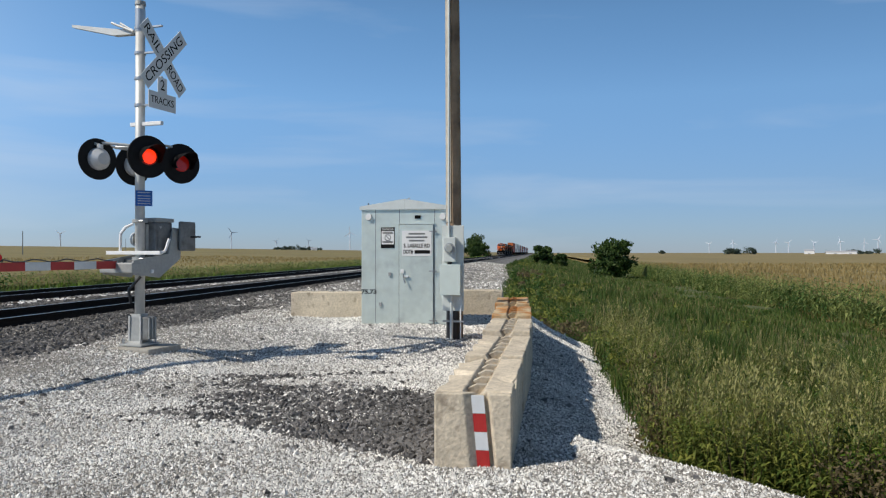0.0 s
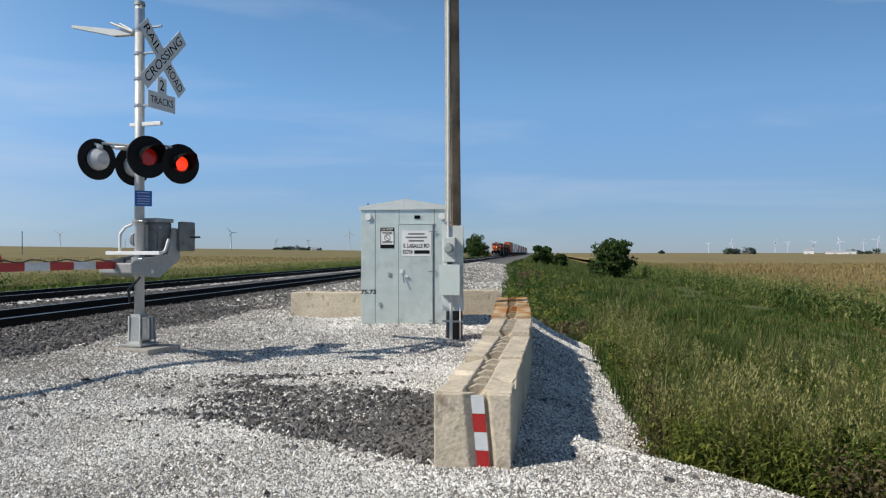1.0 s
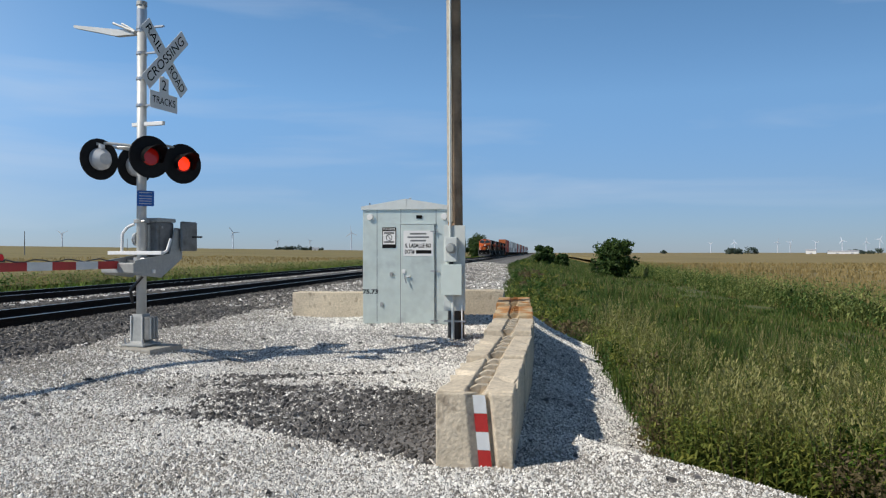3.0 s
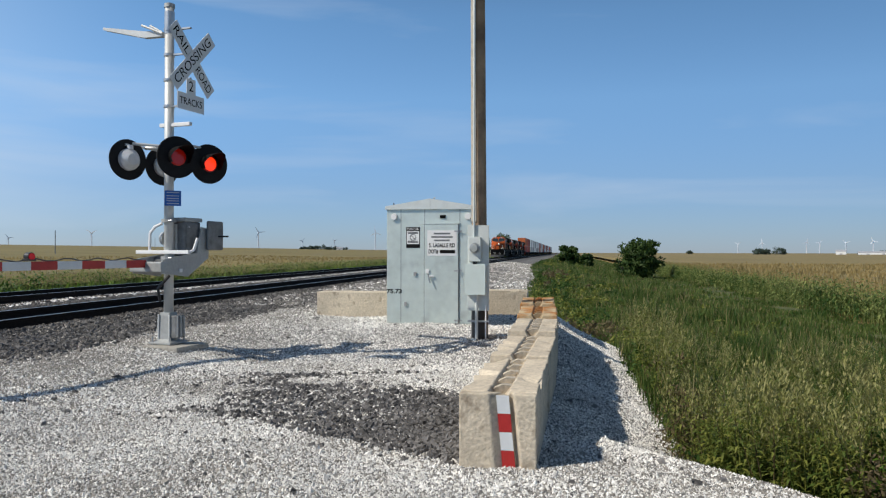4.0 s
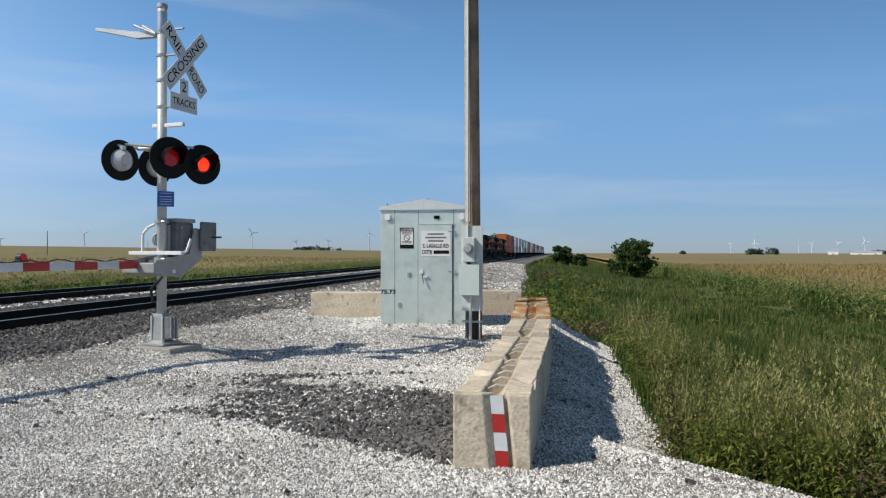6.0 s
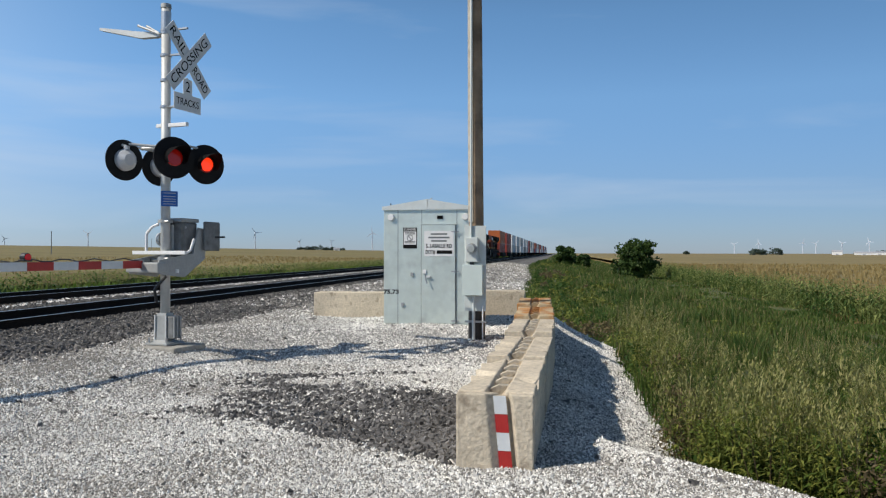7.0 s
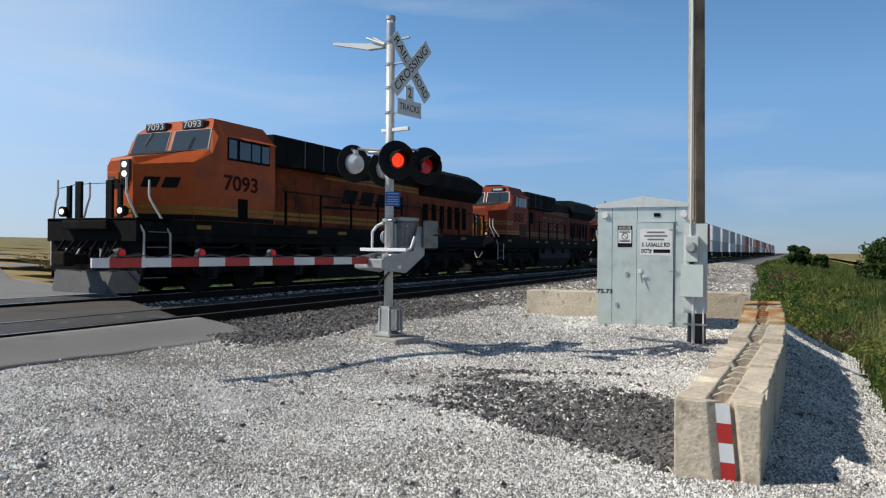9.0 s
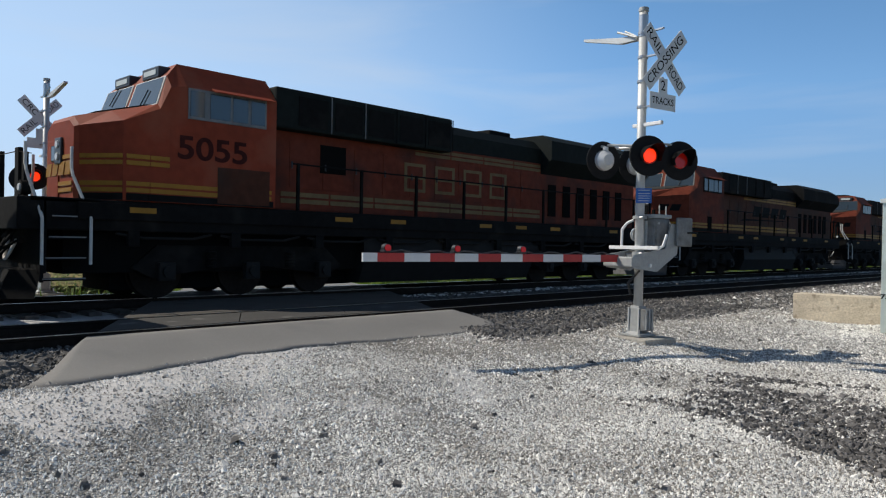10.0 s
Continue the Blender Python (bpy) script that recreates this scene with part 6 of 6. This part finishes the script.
                if b + ROAD_SKEW * a < 5.0:
                    continue
                c = np.array([(a, b, height(a, b) + u) for u in (0.3, 0.7, 1.0)])
                V.append(leaf_cloud(c, np.array([0.5, 0.45, 0.35]), 70, 0.09)[0])
        v = np.concatenate(V)
        soup("ditch_weeds", v, np.arange(len(v)).reshape(-1, 4), leaf, label, "weeds")


def corn(name, x, y, parent_label):
    """Corn plants: stalk, arching leaves and a tassel."""
    n = len(x)
    p = on_land(x, y)
    h = rng.uniform(1.75, 2.2, n)
    V, F, at = [], [], 0
    up = np.array([0, 0, 1.0])
    k = 9
    for j in range(k):
        z = h * (0.18 + 0.72 * j / (k - 1))
        a = rng.uniform(0, 6.283, n)
        d = np.stack([np.cos(a), np.sin(a), 0 * a], -1)
        s = np.stack([-np.sin(a), np.cos(a), 0 * a], -1) * 0.045
        L = (0.62 - 0.03 * j) * rng.uniform(0.7, 1.15, n)[:, None]
        b0 = p + up * z[:, None]
        m = b0 + d * L * 0.45 + up * 0.20 * L
        t = b0 + d * L + up * rng.uniform(-0.35, 0.05, n)[:, None] * L
        v = np.stack([b0 - s * 0.5, b0 + s * 0.5, m - s, m + s, t], 1)
        V.append(v.reshape(-1, 3))
        f = np.array([(0, 1, 3), (0, 3, 2), (2, 3, 4)])
        F.append((f[None] + at + 5 * np.arange(n)[:, None, None]).reshape(-1, 3))
        at += 5 * n
    s = np.array([0.018, 0, 0])
    v = np.stack([p - s, p + s, p + up * h[:, None]], 1)
    V.append(v.reshape(-1, 3))
    F.append((np.array([(0, 1, 2)])[None] + at + 3 * np.arange(n)[:, None, None]).reshape(-1, 3))
    soup(name, np.concatenate(V), np.concatenate(F), CORN_GREEN, parent_label, "corn")
    keep = rng.random(n) < (0.75 if x[0] > 0 else 0.06)
    tx, ty = p[keep], h[keep]
    blades(name.replace("plants", "tassels"), tx + up * (ty * 0.93)[:, None], rng.uniform(0.2, 0.34, len(tx)), 0.035 + 0 * ty, TASSEL, "tan corn tassels", 0.6)


def build_corn():
    X, Y = [], []
    for i in range(6):
        y = np.arange(8, 170, 0.2 if i < 3 else 0.34)
        X.append(15.3 + 0.76 * i + rng.normal(0, 0.07, len(y)))
        Y.append(y + rng.normal(0, 0.05, len(y)))
    corn("corn_plants", np.concatenate(X), np.concatenate(Y), "rows of tall green corn at the field's edge")
    X, Y = [], []
    for i in range(5):
        y = np.arange(-30, 240, 0.24 if i < 2 else 0.4)
        X.append(-31.0 - 0.76 * i + rng.normal(0, 0.07, len(y)))
        Y.append(y + rng.normal(0, 0.05, len(y)))
    x, y = np.concatenate(X), np.concatenate(Y)
    s = y + ROAD_SKEW * x
    keep = ~((s > -4.5) & (s < 5.8))
    corn("corn_plants", x[keep], y[keep], "rows of tall green corn beyond the tracks")
    # tops of the wide fields
    for name, xs in (("corn_field", np.array([16.5, 18, 20, 23, 27, 32, 38, 46, 56, 70, 90, 120, 160, 230, 340, 500, 800, 1300, 2200, 4400])), ("corn_field", -np.array([32.0, 34, 37, 41, 46, 52, 60, 72, 90, 120, 160, 220, 300, 420, 560, 760, 1100, 1700, 2600, 4400]))):
        ys = spaced(-30, 120, 1.5, 4400, 1.2)
        gx, gy = np.meshgrid(xs, ys)
        gz = land(gx, gy) + 1.72 + rng.uniform(-0.1, 0.1, gx.shape) - 0.02 * np.maximum(0, np.hypot(gx, gy) - 900) ** 0.5
        gz[:, 0] -= 0.5
        idx = np.arange(gx.size).reshape(gx.shape)
        faces = np.stack([idx[:-1, :-1], idx[:-1, 1:], idx[1:, 1:], idx[1:, :-1]], -1).reshape(-1, 4)
        if xs[0] < 0:
            s = (gy + ROAD_SKEW * gx).ravel()[faces].mean(1)
            faces = faces[~((np.abs(s - 0.6) < 6.0) & (gx.ravel()[faces].mean(1) > -330))]
        soup(name, np.stack([gx, gy, gz], -1).reshape(-1, 3), faces, FIELD_TOP if xs[0] > 0 else FIELD_TOP_GREEN, "wide field of corn with ripening tan tassels", "corn field")
    x, y = scatter(16.5, 60, 10, 130, 4.5)
    x2, y2 = scatter(-90, -37, -40, 200, 0.6)
    s2 = y2 + ROAD_SKEW * x2
    keep = ~((s2 > -4.5) & (s2 < 5.8))
    x, y = np.concatenate([x, x2[keep]]), np.concatenate([y, y2[keep]])
    p = on_land(x, y, 1.55)
    blades("corn_tassels", p, rng.uniform(0.3, 0.62, len(x)), 0.05 + 0.0009 * np.hypot(x, y), TASSEL, "tan corn tassels over the field", 0.5)


FIELD_TOP_GREEN = material("green_corn_canopy", (0.20, 0.155, 0.05), 0.9, vary=0.28, grain=2.2, blotch=0.03, bump=0.5, stain=((0.11, 0.13, 0.04), 1.1, 0.5, 0.6))
FIELD_TOP = material("corn_tassel_canopy", (0.225, 0.172, 0.066), 0.9, vary=0.28, grain=2.2, blotch=0.03, bump=0.5, stain=((0.16, 0.16, 0.05), 1.1, 0.52, 0.55))


def leaf_cloud(centers, radii, count, size):
    """Leaf quads about clump centres, most near the clump's skin."""
    c = rng.integers(0, len(centers), count)
    d = rng.normal(0, 1, (count, 3))
    d /= np.linalg.norm(d, axis=1)[:, None]
    r = radii[c] * rng.uniform(0.35, 1.05, count) ** 0.5
    p = centers[c] + d * r[:, None] * np.array([1, 1, 0.8])
    u = rng.normal(0, 1, (count, 3))
    u /= np.linalg.norm(u, axis=1)[:, None]
    w = np.cross(u, d + 0.3 * rng.normal(0, 1, (count, 3)))
    w /= np.linalg.norm(w, axis=1)[:, None] + 1e-9
    s = size * rng.uniform(0.5, 1.3, count)[:, None]
    return np.stack([p - u * s, p + w * s * 0.45, p + u * s, p - w * s * 0.45], 1).reshape(-1, 3), np.arange(4 * count).reshape(-1, 4)


def build_tree(name, x, y, h, w, leaf, label, trunk=0.3, count=2600, size=0.16, clumps=26):
    t = thing(name, pose(x, y, height(x, y)), label, "tree" if name == "tree" else "bush", "trees by the track")
    cs = []
    for i in range(clumps):
        a, k = random.uniform(0, 6.283), random.uniform(0.12, 1) ** 0.6
        zz = trunk * h + (1 - trunk) * h * random.uniform(0.08, 0.93)
        spread = 0.8 * w / 2 * k * (1 - 0.55 * abs((zz / h - trunk) / (1 - trunk) - 0.4) ** 1.3)
        cs.append((spread * math.cos(a), spread * math.sin(a), zz))
    centers = np.array(cs)
    radii = np.array([random.uniform(0.09, 0.21) * w for _ in cs])
    bm = tube(B(), (0, 0, -0.3), (0, 0, h * 0.5), 0.035 * w + 0.05, 0.02 * w + 0.02, 8)
    for c in cs[:9]:
        tube(bm, (0, 0, h * random.uniform(0.15, 0.45)), c, 0.014 * w + 0.02, 0.01, 6)
    part("trunk", bm, BARK, t)
    v, f = leaf_cloud(centers, radii, count, size)
    me = bpy.data.meshes.new("crown")
    me.from_pydata(v.tolist(), [], f.tolist())
    me.materials.append(leaf)
    crown = new("crown", me)
    crown.parent = t
    return t


def build_trees():
    build_tree("bush", 10.5, 110, 5.5, 6.4, TREE_LEAF, "round dark green bush at the edge of the corn", 0.04, 6500, 0.26, 60)
    build_tree("bush", 0.4, 150, 4.2, 4.4, TREE_LEAF, "dark green bush beside the railway bank", 0.03, 3200, 0.32, 36)
    build_tree("bush", 4.4, 160, 3.2, 3.2, TREE_LEAF, "dark green bush beside the railway bank", 0.03, 3000, 0.32, 36)
    build_tree("bush", 8.6, 118, 2.9, 3.2, TREE_LEAF, "small shrub in the ditch grass", 0.05, 600, 0.2)
    for x, y, h, w in ((-25.5, 300, 10.5, 8), (-27.5, 322, 11, 9), (-24, 280, 7.5, 6), (-23, 264, 5.0, 6), (-30, 340, 9.5, 9), (-33.5, 305, 9.0, 9), (-37, 318, 10.5, 10), (-41, 330, 9.5, 9), (-22, 292, 6.0, 7.5)):
        build_tree("tree", x, y, h, w, TREE_LEAF, "spreading dark green tree beside the tracks", 0.22, 1500, 0.42, 30)


def build_weeds():
    """Leafy weeds that stand above the grass."""
    kinds = []
    for k in range(6):
        plumed = k in (0, 2, 5)
        t = thing("weed", pose(0, 0, -50), "tall plumed olive-green weed in the ditch grass" if plumed else "leafy yellow-green weed in the ditch grass", "weed", "weeds")
        hh = (1.25, 0.95, 1.5, 1.1, 0.8, 1.05)[k]
        bm = B()
        V, F, P, PF = [], [], [], []
        for s in range(8 + k % 3):
            a = 6.283 * s / 8 + k
            reach = random.uniform(0.08, 0.34)
            tip = Vector((reach * math.cos(a), reach * math.sin(a), hh * random.uniform(0.68, 1.0)))
            foot = Vector((0.25 * tip.x, 0.25 * tip.y, 0))
            tube(bm, foot, tip, 0.006, 0.002, 4, False)
            for q in range(34):
                u = 0.15 + 0.83 * q / 34
                c = foot.lerp(tip, u)
                b = q * 2.4 + s
                d = Vector((math.cos(b), math.sin(b), random.uniform(-0.2, 0.6)))
                L = (0.15 - 0.075 * u) * random.uniform(0.6, 1.25)
                sd = Vector((-math.sin(b), math.cos(b), random.uniform(-0.3, 0.3))) * L * 0.11
                n0 = len(V)
                V += [c, c + d * L * 0.5 - sd, c + d * L + Vector((0, 0, -0.35 * L)), c + d * L * 0.5 + sd]
                F.append((n0, n0 + 1, n0 + 2, n0 + 3))
            if plumed:
                for q in range(34):
                    u = random.random()
                    b = random.uniform(0, 6.283)
                    w = 0.10 * (1 - u) + 0.008
                    c = tip + Vector((w * math.cos(b), w * math.sin(b), hh * (0.24 * u - 0.07)))
                    d = Vector((math.cos(b) * 0.6, math.sin(b) * 0.6, 1)) * random.uniform(0.012, 0.03)
                    sd = Vector((-math.sin(b), math.cos(b), 0)) * 0.008
                    n0 = len(P)
                    P += [c - d, c - sd, c + d, c + sd]
                    PF.append((n0, n0 + 1, n0 + 2, n0 + 3))
        part("stem", bm, WEED_BROWN if k == 5 else WEED, t)["kind"] = "stuff"
        for name, vs, fs, mat in (("leaves", V, F, WEED_DARK if k == 4 else WEED), ("flower_head", P, PF, WEED_FLOWER)):
            if vs:
                me = bpy.data.meshes.new(name)
                me.from_pydata([tuple(p) for p in vs], [], fs)
                me.materials.append(mat)
                lv = new(name, me)
                lv.parent = t
                lv["kind"] = "stuff"
                if name == "flower_head":
                    lv["label"] = "pale olive flower plumes"
        kinds.append(t)
    # a few large-leaved sprouts, and one withered plant, at the foot of the slope
    leafy_kind = thing("weed", pose(0, 0, -50), "bright green large-leaved weed by the gravel", "weed", "weeds")
    c = np.array([(0.22 * math.cos(q * 2.4), 0.22 * math.sin(q * 2.4), 0.16 + 0.062 * q) for q in range(11)])
    v, f = leaf_cloud(c, np.full(11, 0.15), 420, 0.042)
    me = bpy.data.meshes.new("leaves")
    me.from_pydata(v.tolist(), [], f.tolist())
    me.materials.append(LUSH_LEAF)
    lv = new("leaves", me)
    lv.parent = leafy_kind
    lv["kind"] = "stuff"
    dead_kind = thing("weed", pose(0, 0, -50), "withered red-brown weed by the gravel", "weed", "weeds")
    v, f = leaf_cloud(c * np.array([1, 1, 0.75]), np.full(11, 0.17), 900, 0.022)
    me = bpy.data.meshes.new("leaves")
    me.from_pydata(v.tolist(), [], f.tolist())
    me.materials.append(WEED_BROWN)
    lv = new("leaves", me)
    lv.parent = dead_kind
    lv["kind"] = "stuff"
    spots = []
    while len(spots) < 430:
        y = 5.0 + 16 * random.random() ** 2.0
        x = random.uniform(0.8, 1.0 + 0.48 * y)
        r = float(zones(np.array(x), np.array(y))[0])
        thick = float(patchy(np.array(x * 0.5), np.array(y * 0.5), 2.0))
        if r < 0.25 and thick + (0.25 if y < 10 else 0.0) > random.uniform(0.3, 0.75):
            spots.append((x, y))
    spots.sort(key=lambda p: math.hypot(*p))
    rest = {"leaves": [], "flower_head": []}
    for i, (x, y) in enumerate(spots):
        k = random.choice((0, 1, 3, 4, 2, 3, 1, 5)) if y > 8.5 else random.choice((0, 1, 3, 5, 3, 1, 2, 4))
        m = pose(x, y, height(x, y) - 0.03, random.uniform(-9, 9), random.uniform(-9, 9), random.uniform(0, 360))
        if i < 280:
            copy_thing(kinds[k], m)
            continue
        for o in kinds[k].children:
            name = o.name.split(".")[0]
            if name in rest:
                co = np.empty(len(o.data.vertices) * 3)
                o.data.vertices.foreach_get("co", co)
                rest[name].append(co.reshape(-1, 3) @ np.array(m.to_3x3()).T + np.array(m.translation))
    for name, mat, label in (("leaves", WEED, "leafy yellow-green weeds further along the ditch"), ("flower_head", WEED_FLOWER, "pale olive plumes of weeds further along the ditch")):
        v = np.concatenate(rest[name])
        soup("ditch_weeds", v, np.arange(len(v)).reshape(-1, 4), mat, label, "weeds")
    for x, y in ((2.62, 6.4), (2.78, 6.6), (3.0, 7.1)):
        copy_thing(leafy_kind, pose(x, y, height(x, y) - 0.03, 0, 0, x * 170))
    for x, y in ((2.42, 5.95), (2.56, 6.08), (1.3, 8.3)):
        copy_thing(dead_kind, pose(x, y, height(x, y) - 0.05, 0, 0, x * 170))
    for i, (x, y, k) in enumerate(((2.3, 8.6, 2), (2.75, 8.2, 0), (3.1, 8.1, 4), (3.45, 8.5, 2), (3.3, 9.6, 0), (2.0, 9.4, 3), (1.75, 6.75, 5), (1.95, 6.55, 3), (2.15, 6.35, 1), (2.32, 6.2, 5), (1.6, 7.05, 3), (1.45, 7.4, 1), (3.9, 9.4, 2), (4.2, 10.4, 0))):
        copy_thing(kinds[k], pose(x, y, height(x, y) - 0.04, 4 * math.sin(i), 5 * math.cos(i), 70 * i) @ Matrix.Scale(1.22 if y > 8 else 0.95, 4))
    kinds += [leafy_kind, dead_kind]
    for t in kinds:
        for o in (*t.children_recursive, t):
            bpy.data.objects.remove(o)


build_gravel()
build_grass()
build_broadleaf()
build_corn()
build_trees()
build_weeds()


# ---- the far distance ----
def polar(az, r):
    """A spot at a bearing (degrees to the left of the tracks) and a distance."""
    return -r * math.sin(radians(az)), r * math.cos(radians(az))


def far_height(x, y):
    return height(x, y) - 0.02 * max(0, math.hypot(x, y) - 900) ** 0.5


def build_turbine(az, r, tall, turn):
    x, y = polar(az, r)
    z = far_height(x, y)
    t = thing("wind_turbine", pose(x, y, z, 0, 0, az + turn), "white three-bladed wind turbine on the horizon", "wind turbine", "wind turbines")
    part("tower", tube(B(), (0, 0, -5), (0, 0, tall), 2.4, 1.5, 10), TURBINE, t)
    part("nacelle", box(B(), -2, 2, -4, 6, tall - 2, tall + 2, 0.5), TURBINE, t)
    for k in range(3):
        a = radians(turn * 7 + 120 * k)
        d = Vector((math.sin(a), 0, math.cos(a)))
        n = Vector((math.cos(a), 0, -math.sin(a)))
        c = Vector((0, -5, tall))
        bl = loft(B(), [[c + d * u * tall * 0.38 + n * s * w + Vector((0, q, 0)) for s, q in ((-1, -0.3), (1, -0.3), (1, 0.3), (-1, 0.3))] for u, w in ((0.0, 0.9), (0.2, 1.7), (1.0, 0.3))])
        part("blade", bl, TURBINE, t)
    return t


def build_distance():
    for i, (az, r, tall) in enumerate(((34.5, 3300, 82), (23.2, 3000, 84), (14.5, 2900, 84), (26.5, 4200, 70), (20.0, 4200, 66), (17.6, 4100, 66), (11.6, 4200, 70), (43.5, 2500, 84), (46.5, 3000, 80), (48.2, 3400, 80), (39.5, 3900, 66),
                                       (-13.8, 4000, 66), (-16.6, 4100, 70), (-17.4, 4200, 66), (-19.0, 4200, 66), (-20.6, 4000, 72), (-22.0, 4100, 66), (-22.8, 3600, 72), (-12.2, 4300, 62), (51.0, 3600, 70))):
        build_turbine(az, r, tall * 0.82, (i * 37) % 50 - 25)
    for az, r, h in ((36.75, 210, 8.5), (41.0, 330, 9), (30.4, 420, 9)):
        x, y = polar(az, r)
        p = thing("utility_pole", pose(x, y, far_height(x, y)), "distant wooden utility pole in a haze-grey tone in the fields", "utility pole")
        # Grey instead of brown wood: distance haze put into the colour.
        part("pole_shaft", tube(B(), (0, 0, -0.5), (0, 0, h - 1.0), 0.13, 0.09, 8), WEIGHT_GREY, p)
    for az, r, n, hh in ((18.0, 1500, 9, 9), (18.9, 1480, 7, 11), (19.8, 1500, 6, 8), (17.0, 1550, 5, 7), (28.3, 1700, 4, 9), (-13.4, 900, 5, 8), (-14.6, 900, 5, 9.5), (-19.3, 1300, 2, 9), (-21.5, 1300, 6, 8), (-22.6, 1350, 5, 9), (-9.0, 1400, 4, 7), (44.6, 1500, 5, 8)):
        for k in range(n):
            x, y = polar(az + random.uniform(-0.55, 0.55), r + random.uniform(-20, 20))
            t = thing("tree", pose(x, y, far_height(x, y)), "distant hazy tree of a farm grove", "tree", "distant trees")
            hgt = hh * random.uniform(0.7, 1.2)
            cs = np.array([(random.uniform(-0.4, 0.4) * hgt, random.uniform(-0.4, 0.4) * hgt, hgt * random.uniform(0.3, 0.85)) for _ in range(9)])
            v, f = leaf_cloud(cs, np.full(9, hgt * 0.24), 260, 0.9)
            part("trunk", tube(B(), (0, 0, -1), (0, 0, hgt * 0.6), 0.4, 0.2, 6), BARK, t)
            me = bpy.data.meshes.new("crown")
            me.from_pydata(v.tolist(), [], f.tolist())
            me.materials.append(HAZY_LEAF)
            c = new("crown", me)
            c.parent = t
    for az, r, L, hh in ((-18.7, 1250, 14, 6.5), (-20.3, 1250, 26, 4.5), (-21.2, 1250, 16, 4.5), (17.2, 1450, 12, 5), (44.0, 1450, 18, 6)):
        x, y = polar(az, r)
        b = thing("farm_building", pose(x, y, far_height(x, y), 0, 0, az), "long white farm building far across the fields", "farm building", "farm buildings")
        part("wall", box(B(), -L / 2, L / 2, -4, 4, -2, hh), BARN, b)
        part("roof", slab(B(), [(-4.4, hh), (4.4, hh), (0, hh + 2.2)], "x", -L / 2 - 0.4, L / 2 + 0.4), BARN_ROOF, b, "grey metal roof")
        part("door", box(B(), -1.8, 1.8, -4.06, -4.0, -1, 3.2), BARN_ROOF, b)


build_distance()


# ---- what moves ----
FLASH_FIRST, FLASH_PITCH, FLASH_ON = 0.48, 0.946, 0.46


def motions():
    # flashing: each added disc slides in front of its lens for a beat and back, the two lamps in turn
    for flash_disc, facing, beat in FLASH_DISCS:
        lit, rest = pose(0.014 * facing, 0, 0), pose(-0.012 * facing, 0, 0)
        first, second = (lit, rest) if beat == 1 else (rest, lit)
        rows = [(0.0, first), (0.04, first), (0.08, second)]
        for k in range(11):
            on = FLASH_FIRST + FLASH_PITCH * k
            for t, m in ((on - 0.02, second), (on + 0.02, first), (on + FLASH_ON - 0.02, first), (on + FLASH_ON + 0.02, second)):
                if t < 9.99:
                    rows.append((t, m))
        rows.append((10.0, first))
        walk(flash_disc, rows)
    for ob, offset in train:
        walk(ob, [(t, pose(FAR, FRONT_AT_END + TRAIN_SPEED * (10 - t) + offset, FAR_Z)) for t in (0, 2, 4, 6, 8, 10)])


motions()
